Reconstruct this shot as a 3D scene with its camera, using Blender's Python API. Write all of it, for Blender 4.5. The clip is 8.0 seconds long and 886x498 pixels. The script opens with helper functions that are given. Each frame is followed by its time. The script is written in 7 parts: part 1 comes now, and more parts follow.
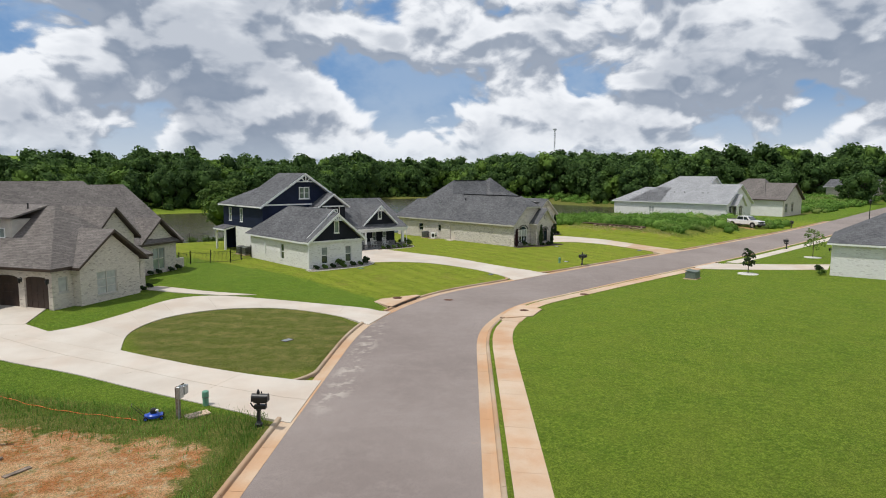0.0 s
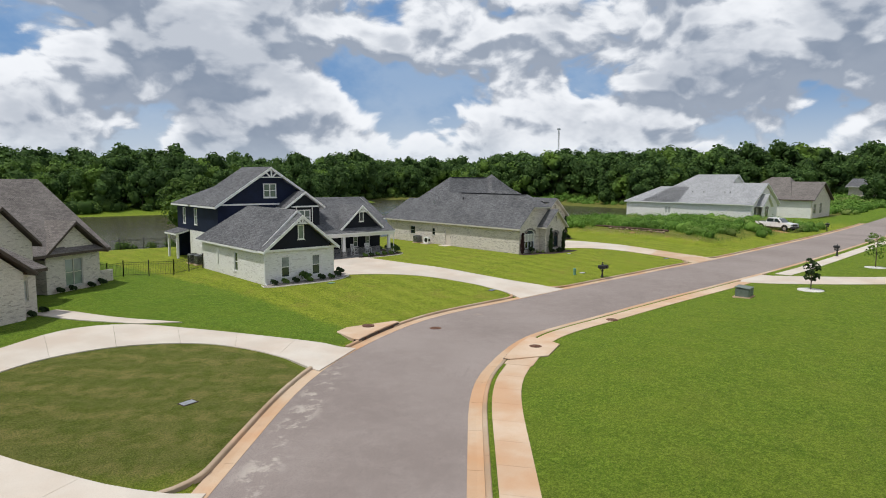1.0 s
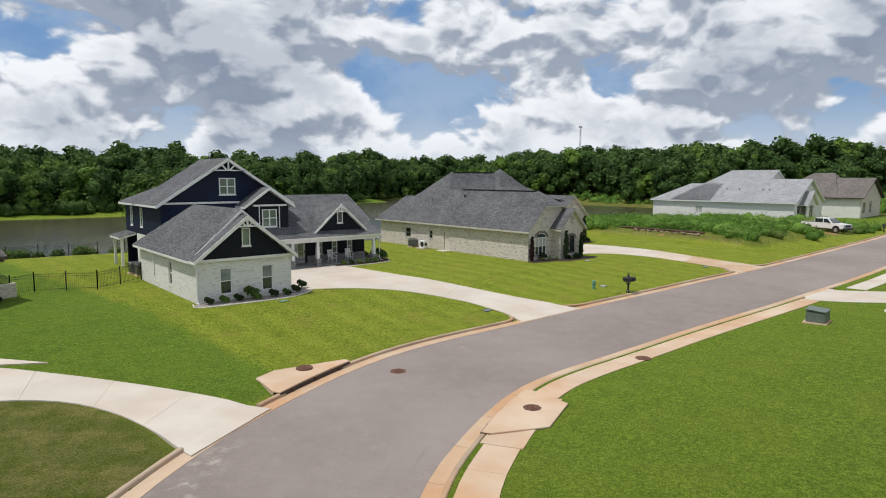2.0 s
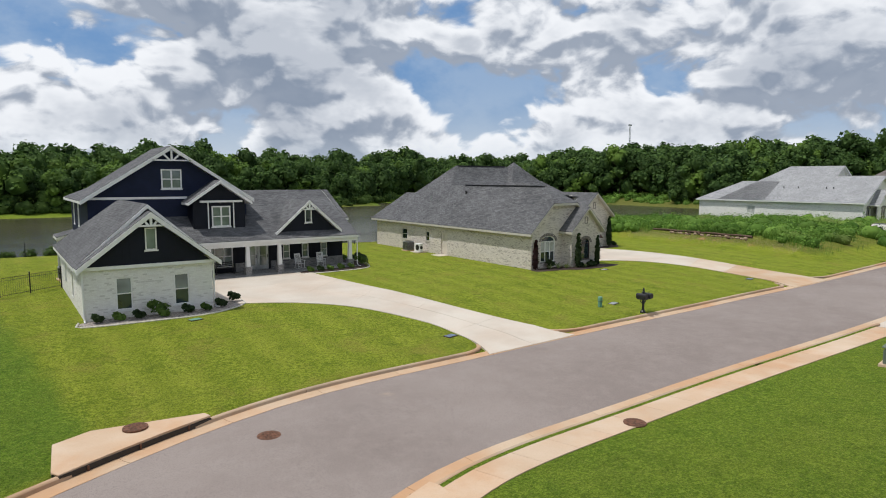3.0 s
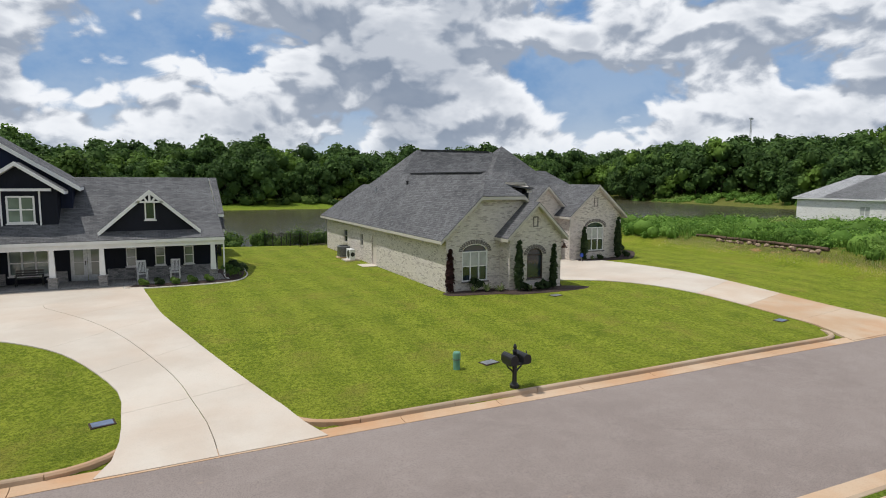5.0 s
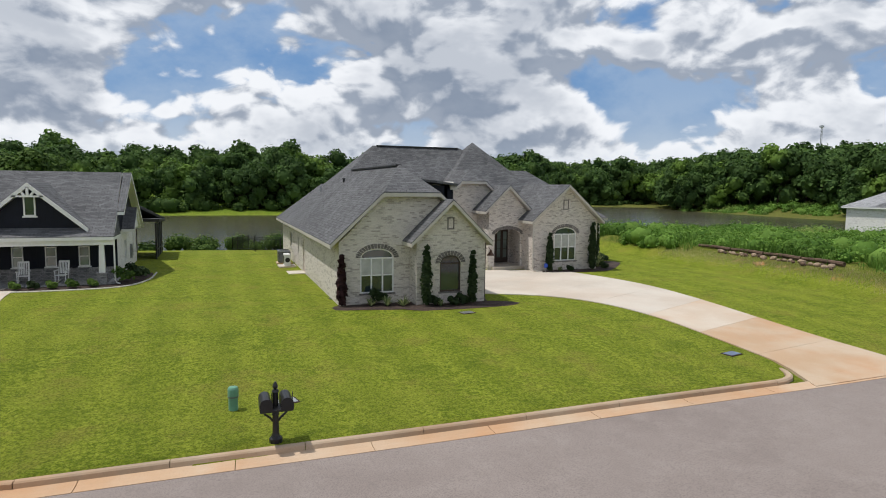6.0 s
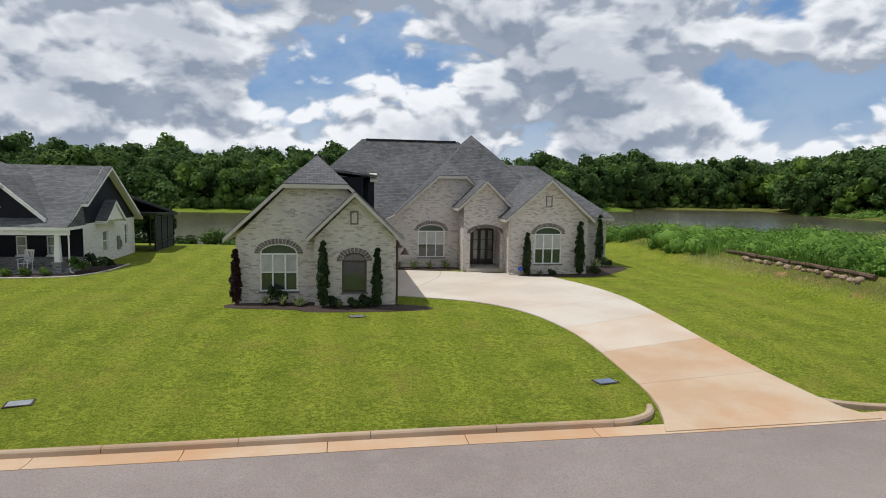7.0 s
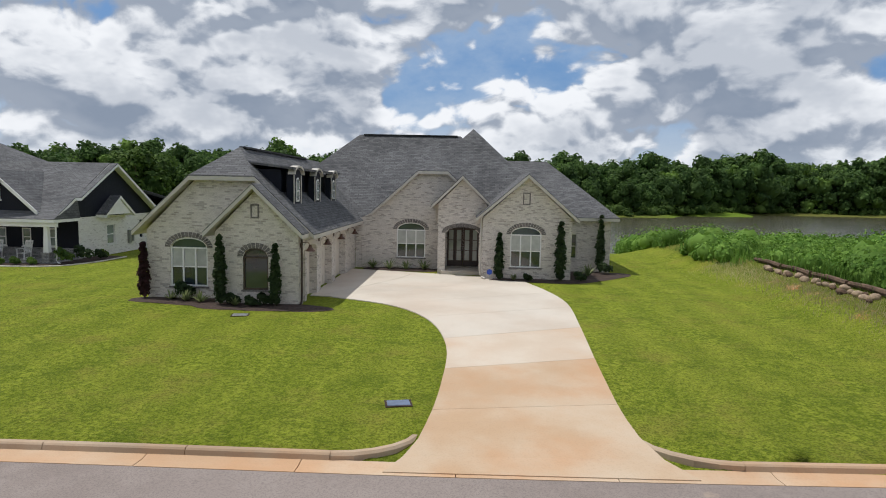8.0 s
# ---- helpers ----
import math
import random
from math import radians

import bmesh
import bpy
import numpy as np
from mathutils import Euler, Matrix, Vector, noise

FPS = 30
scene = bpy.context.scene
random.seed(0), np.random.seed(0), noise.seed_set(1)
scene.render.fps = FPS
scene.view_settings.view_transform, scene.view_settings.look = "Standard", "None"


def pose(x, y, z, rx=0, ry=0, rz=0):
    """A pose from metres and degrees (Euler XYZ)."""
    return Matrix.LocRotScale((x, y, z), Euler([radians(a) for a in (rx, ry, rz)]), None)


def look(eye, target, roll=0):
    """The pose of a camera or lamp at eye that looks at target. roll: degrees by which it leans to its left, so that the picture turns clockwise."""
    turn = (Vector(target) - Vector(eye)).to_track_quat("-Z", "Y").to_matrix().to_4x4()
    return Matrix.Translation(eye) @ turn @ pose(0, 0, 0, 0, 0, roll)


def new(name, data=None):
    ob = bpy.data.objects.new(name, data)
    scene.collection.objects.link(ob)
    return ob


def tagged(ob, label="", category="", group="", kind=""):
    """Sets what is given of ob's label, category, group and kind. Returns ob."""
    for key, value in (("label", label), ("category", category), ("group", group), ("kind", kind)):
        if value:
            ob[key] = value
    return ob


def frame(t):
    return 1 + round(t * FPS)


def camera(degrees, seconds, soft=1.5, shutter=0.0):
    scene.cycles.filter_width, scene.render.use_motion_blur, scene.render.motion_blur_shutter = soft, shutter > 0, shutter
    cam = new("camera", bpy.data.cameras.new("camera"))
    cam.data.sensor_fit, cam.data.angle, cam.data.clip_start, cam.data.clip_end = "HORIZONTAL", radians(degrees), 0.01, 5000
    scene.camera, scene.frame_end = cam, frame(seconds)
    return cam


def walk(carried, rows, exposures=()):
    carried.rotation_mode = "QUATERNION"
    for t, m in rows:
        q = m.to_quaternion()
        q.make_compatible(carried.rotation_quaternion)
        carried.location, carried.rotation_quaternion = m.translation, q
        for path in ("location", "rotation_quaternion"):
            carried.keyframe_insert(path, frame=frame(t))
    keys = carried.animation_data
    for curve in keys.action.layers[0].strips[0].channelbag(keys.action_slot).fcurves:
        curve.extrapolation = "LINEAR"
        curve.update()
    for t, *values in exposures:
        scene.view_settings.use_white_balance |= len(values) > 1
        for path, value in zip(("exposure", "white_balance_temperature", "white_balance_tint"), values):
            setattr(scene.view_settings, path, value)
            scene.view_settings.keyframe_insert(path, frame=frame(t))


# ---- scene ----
cam = camera(71.2, 8.0, soft=1.0)
PATH = [
    (0, (-0.821, -1.631, 9.195), (0.526, -0.17, 8.965), 0.4),
    (0.5, (3.446, 2.292, 8.893), (4.792, 3.754, 8.665), 0.5),
    (1, (7.758, 6.128, 8.567), (9.098, 7.595, 8.341), 0.4),
    (1.5, (12.121, 9.543, 8.246), (13.451, 11.02, 8.022), 0.4),
    (1.7, (13.884, 10.675, 8.146), (15.2, 12.164, 7.921), 0.3),
    (3, (25.849, 15.721, 7.353), (27.015, 17.33, 7.129), 0.2),
    (3.5, (30.683, 17.296, 7.15), (31.778, 18.955, 6.923), 0.2),
    (4, (35.568, 18.841, 6.828), (36.585, 20.549, 6.606), 0.3),
    (4.5, (40.284, 19.768, 6.619), (41.224, 21.52, 6.396), 0.4),
    (4.7, (42.16, 20.07, 6.599), (43.066, 21.839, 6.369), 0.3),
    (5.8, (52.038, 22.654, 5.833), (52.775, 24.502, 5.636), 0.7),
    (6, (53.946, 22.72, 5.753), (54.637, 24.586, 5.556), 0.7),
    (6.5, (58.766, 22.675, 5.589), (59.286, 24.596, 5.391), 0.8),
    (7, (63.48, 23.052, 5.453), (63.805, 25.016, 5.256), 1.0),
    (7.5, (68.034, 23.838, 5.3), (68.156, 25.825, 5.105), 1.1),
    (8, (72.375, 24.893, 5.164), (72.299, 26.882, 4.972), 1.2),
]
walk(cam, [(t, look(eye, target, roll)) for t, eye, target, roll in PATH])

# ---- sky, sun ----
SUN_DIR = Vector((-0.36, 0.14, 0.92)).normalized()
world = bpy.data.worlds.new("sky")
scene.world = world
world.use_nodes = True
wt = world.node_tree
wt.nodes.clear()


def wnode(kind, **values):
    n = wt.nodes.new(kind)
    for k, v in values.items():
        n.inputs[k].default_value = v
    return n


def wmath(op, a, b=0.0):
    n = wt.nodes.new("ShaderNodeMath")
    n.operation = op
    for i, v in enumerate((a, b)):
        if hasattr(v, "links"):
            wt.links.new(v, n.inputs[i])
        else:
            n.inputs[i].default_value = v
    return n.outputs[0]


def wmix(f, a, b):
    n = wt.nodes.new("ShaderNodeMix")
    n.data_type = "RGBA"
    for sock, v in ((n.inputs[0], f), (n.inputs[6], a), (n.inputs[7], b)):
        if hasattr(v, "links"):
            wt.links.new(v, sock)
        else:
            sock.default_value = v
    return n.outputs[2]


def wramp(v, a, b):
    n = wt.nodes.new("ShaderNodeMapRange")
    n.interpolation_type = "SMOOTHSTEP"
    wt.links.new(v, n.inputs[0])
    n.inputs[1].default_value, n.inputs[2].default_value = a, b
    return n.outputs[0]


sky = wt.nodes.new("ShaderNodeTexSky")
sky.sky_type = "NISHITA"
sky.sun_disc = False
sky.sun_elevation = math.asin(SUN_DIR.z)
sky.sun_rotation = math.atan2(SUN_DIR.x, SUN_DIR.y)
sky.dust_density, sky.air_density = 1.2, 1.0
coord = wt.nodes.new("ShaderNodeTexCoord")
sep = wt.nodes.new("ShaderNodeSeparateXYZ")
wt.links.new(coord.outputs["Generated"], sep.inputs[0])
up = wmath("MAXIMUM", sep.outputs[2], 0.0)


def sky_spot(lift):
    """A direction as a place on the cloud deck, squeezed a little towards the horizon."""
    h = wmath("ADD", wmath("ADD", up, lift), 1.3)
    comb = wt.nodes.new("ShaderNodeCombineXYZ")
    wt.links.new(wmath("DIVIDE", sep.outputs[0], h), comb.inputs[0])
    wt.links.new(wmath("DIVIDE", sep.outputs[1], h), comb.inputs[1])
    wt.links.new(wmath("MULTIPLY", wmath("ADD", up, lift), 0.95), comb.inputs[2])
    return comb.outputs[0]


def puffs(spot, scale):
    n = wt.nodes.new("ShaderNodeTexVoronoi")
    n.feature = "SMOOTH_F1"
    n.inputs["Scale"].default_value, n.inputs["Smoothness"].default_value, n.inputs["Detail"].default_value = scale, 0.35, 1.0
    wt.links.new(spot, n.inputs["Vector"])
    return n.outputs["Distance"]


def drift(spot, scale, detail, rough=0.5):
    n = wnode("ShaderNodeTexNoise", Scale=scale, Detail=detail, Roughness=rough)
    wt.links.new(spot, n.inputs["Vector"])
    return n.outputs["Fac"]


def cumulus(lift):
    """Heaped cloud: broad drifts with rounded heads at three sizes."""
    spot = sky_spot(lift)
    bend = wt.nodes.new("ShaderNodeVectorMath")
    bend.operation = "MULTIPLY_ADD"
    curl = wnode("ShaderNodeTexNoise", Scale=9.0, Detail=3.0)
    wt.links.new(spot, curl.inputs["Vector"])
    wt.links.new(curl.outputs["Color"], bend.inputs[0])
    bend.inputs[1].default_value = (0.07, 0.07, 0.07)
    wt.links.new(spot, bend.inputs[2])
    v = bend.outputs[0]
    f = wmath("SUBTRACT", wmath("MULTIPLY", drift(spot, 3.8, 3.0), 1.45), 0.2)
    f = wmath("SUBTRACT", f, wmath("MULTIPLY", puffs(v, 8.0), 0.27))
    f = wmath("SUBTRACT", f, wmath("MULTIPLY", puffs(v, 20.0), 0.17))
    f = wmath("SUBTRACT", f, wmath("MULTIPLY", puffs(v, 46.0), 0.08))
    return wmath("ADD", f, wmath("MULTIPLY", drift(v, 60.0, 5.0, 0.62), 0.12))


heap = cumulus(0.0)
heap_above = cumulus(0.026)
cover = wramp(heap, 0.005, 0.085)
lit = wramp(wmath("SUBTRACT", heap, heap_above), -0.07, 0.075)
thick = wmath("MULTIPLY", wramp(heap, 0.09, 0.28), wramp(drift(sky_spot(0.0), 6.0, 5.0, 0.6), 0.34, 0.60))
shade = wmath("MULTIPLY", wmath("SUBTRACT", 1.0, wmath("MULTIPLY", thick, 0.5)), wmath("ADD", wmath("MULTIPLY", lit, 0.78), 0.22))
cloud_colour = wmix(shade, (2.1, 2.8, 4.0, 1), (10.9, 11.2, 11.7, 1))
blue = wmix(0.6, sky.outputs[0], (1.5, 3.7, 7.8, 1))
veil = wmath("MULTIPLY", wramp(drift(sky_spot(0.0), 7.0, 6.0, 0.62), 0.38, 0.64), 0.6)
hazed = wmix(wramp(up, 0.16, 0.0), wmix(veil, blue, (4.6, 6.0, 8.0, 1)), (6.4, 7.4, 8.6, 1))
full = wmix(cover, hazed, cloud_colour)
low = wmix(wmath("MULTIPLY", wramp(up, 0.08, 0.0), 0.5), full, (6.4, 7.4, 8.5, 1))
back = wt.nodes.new("ShaderNodeBackground")
wt.links.new(low, back.inputs[0])
back.inputs[1].default_value = 0.095
out = wt.nodes.new("ShaderNodeOutputWorld")
wt.links.new(back.outputs[0], out.inputs[0])

sun_data = bpy.data.lights.new("sun", "SUN")
sun_data.energy, sun_data.angle, sun_data.color = 3.6, radians(0.6), (1.0, 0.965, 0.90)
sun = new("sun", sun_data)
sun.matrix_world = look((0, 0, 60), Vector((0, 0, 60)) - SUN_DIR)
scene.view_settings.exposure = -0.2


# ---- materials ----
class Nodes:
    """A small wrapper to write a node material in a few lines."""

    def __init__(self, name):
        self.m = bpy.data.materials.new(name)
        self.m.use_nodes = True
        self.t = self.m.node_tree
        self.b = self.t.nodes["Principled BSDF"]

    def n(self, kind, **values):
        node = self.t.nodes.new(kind)
        for k, v in values.items():
            self.put(node.inputs[k.replace("_", " ")], v)
        return node

    def put(self, sock, v):
        if hasattr(v, "links"):
            self.t.links.new(v, sock)
        else:
            sock.default_value = v

    def math(self, op, a, b=0.0, c=None):
        node = self.t.nodes.new("ShaderNodeMath")
        node.operation = op
        self.put(node.inputs[0], a), self.put(node.inputs[1], b)
        if c is not None:
            self.put(node.inputs[2], c)
        return node.outputs[0]

    def noise(self, scale, detail=4.0, rough=0.55, vec=None):
        node = self.n("ShaderNodeTexNoise", Scale=scale, Detail=detail, Roughness=rough)
        self.t.links.new(vec if vec is not None else self.place(), node.inputs["Vector"])
        return node.outputs["Fac"]

    def place(self):
        return self.t.nodes.new("ShaderNodeTexCoord").outputs["Object"]

    def ramp(self, v, a, b, lo=0.0, hi=1.0):
        node = self.t.nodes.new("ShaderNodeMapRange")
        node.interpolation_type = "SMOOTHSTEP"
        self.put(node.inputs[0], v)
        for i, x in enumerate((a, b, lo, hi)):
            node.inputs[i + 1].default_value = x
        return node.outputs[0]

    def mix(self, f, a, b, blend="MIX"):
        node = self.t.nodes.new("ShaderNodeMix")
        node.data_type, node.blend_type = "RGBA", blend
        self.put(node.inputs[0], f)
        for sock, v in ((node.inputs[6], a), (node.inputs[7], b)):
            self.put(sock, (*v, 1) if isinstance(v, tuple) else v)
        return node.outputs[2]

    def random(self):
        return self.t.nodes.new("ShaderNodeObjectInfo").outputs["Random"]

    def island(self):
        return self.t.nodes.new("ShaderNodeNewGeometry").outputs["Random Per Island"]

    def attr(self, name):
        node = self.t.nodes.new("ShaderNodeAttribute")
        node.attribute_name = name
        return node.outputs["Color"]

    def split(self, v):
        node = self.t.nodes.new("ShaderNodeSeparateXYZ")
        self.t.links.new(v, node.inputs[0])
        return node.outputs

    def join(self, x, y, z):
        node = self.t.nodes.new("ShaderNodeCombineXYZ")
        for i, v in enumerate((x, y, z)):
            self.put(node.inputs[i], v)
        return node.outputs[0]

    def flat_uv(self):
        """Along the surface and up it, for upright walls and sloping roofs."""
        turn = self.t.nodes.new("ShaderNodeVectorTransform")
        turn.vector_type, turn.convert_from, turn.convert_to = "NORMAL", "WORLD", "OBJECT"
        self.t.links.new(self.t.nodes.new("ShaderNodeNewGeometry").outputs["True Normal"], turn.inputs[0])
        nx, ny, nz = self.split(turn.outputs[0])
        px, py, pz = self.split(self.place())
        side = self.math("GREATER_THAN", self.math("ABSOLUTE", nx), self.math("ABSOLUTE", ny))
        u = self.math("ADD", self.math("MULTIPLY", py, side), self.math("MULTIPLY", px, self.math("SUBTRACT", 1.0, side)))
        flat = self.math("SQRT", self.math("MAXIMUM", self.math("SUBTRACT", 1.0, self.math("MULTIPLY", nz, nz)), 0.04))
        return self.join(u, self.math("DIVIDE", pz, flat), 0.0)

    def bump(self, height, strength=0.3, distance=0.02):
        node = self.n("ShaderNodeBump", Strength=strength, Distance=distance, Height=height)
        self.t.links.new(node.outputs[0], self.b.inputs["Normal"])

    def done(self, colour, rough=0.8, metal=0.0, spec=None):
        self.put(self.b.inputs["Base Color"], (*colour, 1) if isinstance(colour, tuple) else colour)
        self.put(self.b.inputs["Roughness"], rough)
        self.b.inputs["Metallic"].default_value = metal
        if spec is not None:
            self.b.inputs["Specular IOR Level"].default_value = spec
        return self.m


def paint(name, colour, rough=0.55, metal=0.0, vary=0.12, scale=2.0):
    k = Nodes(name)
    f = k.ramp(k.noise(scale, 6.0), 0.3, 0.7)
    dark = tuple(c * (1 - vary) for c in colour)
    light = tuple(min(1.0, c * (1 + vary * 0.5)) for c in colour)
    g = k.noise(scale * 14, 3.0)
    k.bump(g, 0.08, 0.01)
    return k.done(k.mix(f, dark, light), rough, metal)


def brick_paint(name, light, mid, dark, mortar, amount=0.5, spots=0.1):
    k = Nodes(name)
    uv = k.flat_uv()
    t = k.n("ShaderNodeTexBrick", Vector=uv, Scale=1.0)
    t.inputs["Brick Width"].default_value, t.inputs["Row Height"].default_value = 0.215, 0.075
    t.inputs["Mortar Size"].default_value = 0.007
    t.inputs["Mortar Smooth"].default_value = 0.3
    t.inputs["Bias"].default_value = 0.0
    for i, c in ((1, (0, 0, 0, 1)), (2, (1, 1, 1, 1)), (3, (0.5, 0.5, 0.5, 1))):
        t.inputs[i].default_value = c
    tone = k.split(t.outputs["Color"])[0]
    patch = k.ramp(k.noise(0.9, 5.0), 0.35, 0.65)
    speck = k.ramp(k.noise(22.0, 3.0), 0.38, 0.62)
    c = k.mix(k.ramp(k.math("ADD", k.math("MULTIPLY", tone, 0.7), k.math("MULTIPLY", speck, amount)), 0.15, 1.1), mid, light)
    c = k.mix(k.math("MULTIPLY", k.math("LESS_THAN", tone, spots), 0.5), c, dark)
    c = k.mix(k.math("MULTIPLY", patch, 0.35), c, k.mix(0.5, c, light))
    c = k.mix(t.outputs["Fac"], c, mortar)
    k.bump(k.math("SUBTRACT", k.noise(60.0, 2.0), t.outputs["Fac"]), 0.7, 0.012)
    return k.done(c, 0.9)


def shingles(name, dark, light):
    k = Nodes(name)
    uv = k.flat_uv()
    t = k.n("ShaderNodeTexBrick", Vector=uv, Scale=1.0)
    t.inputs["Brick Width"].default_value, t.inputs["Row Height"].default_value = 0.30, 0.145
    t.inputs["Mortar Size"].default_value = 0.006
    t.offset_frequency = 2
    for i, c in ((1, (0, 0, 0, 1)), (2, (1, 1, 1, 1)), (3, (0.0, 0.0, 0.0, 1))):
        t.inputs[i].default_value = c
    tone = k.split(t.outputs["Color"])[0]
    weather = k.ramp(k.noise(0.5, 5.0), 0.3, 0.7)
    grit = k.noise(45.0, 2.0)
    f = k.math("ADD", k.math("MULTIPLY", tone, 0.36), k.math("ADD", k.math("MULTIPLY", weather, 0.22), k.math("MULTIPLY", grit, 0.5)))
    c = k.mix(k.ramp(f, -0.12, 1.2), dark, light)
    c = k.mix(t.outputs["Fac"], c, tuple(v * 0.45 for v in dark))
    row = k.math("FRACT", k.math("DIVIDE", k.split(uv)[1], 0.145))
    k.bump(k.math("ADD", k.math("MULTIPLY", row, -0.6), k.math("MULTIPLY", grit, 0.5)), 0.55, 0.012)
    return k.done(c, 0.92, 0.0, 0.25)


def siding(name, colour, step=0.4, upright=True):
    k = Nodes(name)
    u, v, w = k.split(k.flat_uv())
    f = k.math("FRACT", k.math("DIVIDE", u if upright else v, step))
    batten = k.math("LESS_THAN", f, 0.13) if upright else f
    c = k.mix(k.ramp(k.noise(1.3, 5.0), 0.3, 0.7), tuple(x * 0.85 for x in colour), tuple(x * 1.12 for x in colour))
    k.bump(batten, 0.5, 0.02)
    return k.done(c, 0.6, 0.0, 0.22)


def concrete(name, pale, stain, clay=0.0):
    k = Nodes(name)
    c = k.mix(k.ramp(k.noise(0.35, 6.0), 0.35, 0.68), pale, stain)
    c = k.mix(k.math("MULTIPLY", k.random(), 0.22), c, tuple(v * 0.72 for v in pale))
    if clay:
        c = k.mix(k.math("MULTIPLY", k.ramp(k.noise(0.22, 5.0, 0.6), 0.42, 0.66), clay), c, (0.50, 0.26, 0.12))
    c = k.mix(k.math("MULTIPLY", k.ramp(k.noise(26.0, 3.0), 0.45, 0.75), 0.16), c, tuple(v * 0.55 for v in stain))
    k.bump(k.noise(70.0, 3.0), 0.15, 0.005)
    return k.done(c, 0.88)


def leafy(name, dark, light, yellow=None):
    k = Nodes(name)
    c = k.mix(k.island(), dark, light)
    c = k.mix(k.math("MULTIPLY", k.ramp(k.noise(0.12, 3.0), 0.4, 0.62), 0.6), c, tuple(v * 0.62 for v in dark))
    if yellow:
        c = k.mix(k.math("MULTIPLY", k.ramp(k.noise(0.07, 2.0), 0.56, 0.68), 0.75), c, yellow)
    k.done(c, 0.75, 0.0, 0.2)
    through_leaf = k.n("ShaderNodeBsdfTranslucent")
    k.put(through_leaf.inputs["Color"], c)
    both = k.n("ShaderNodeMixShader")
    both.inputs[0].default_value = 0.35
    k.t.links.new(k.b.outputs[0], both.inputs[1]), k.t.links.new(through_leaf.outputs[0], both.inputs[2])
    k.t.links.new(both.outputs[0], k.t.nodes["Material Output"].inputs["Surface"])
    return k.m


def glass(name, tint=(0.02, 0.03, 0.035)):
    k = Nodes(name)
    k.b.inputs["Coat Weight"].default_value = 0.6
    k.b.inputs["Coat Roughness"].default_value = 0.04
    return k.done(k.mix(k.ramp(k.noise(0.7, 2.0), 0.35, 0.65), tint, tuple(v * 1.8 for v in tint)), 0.08, 0.0, 0.8)


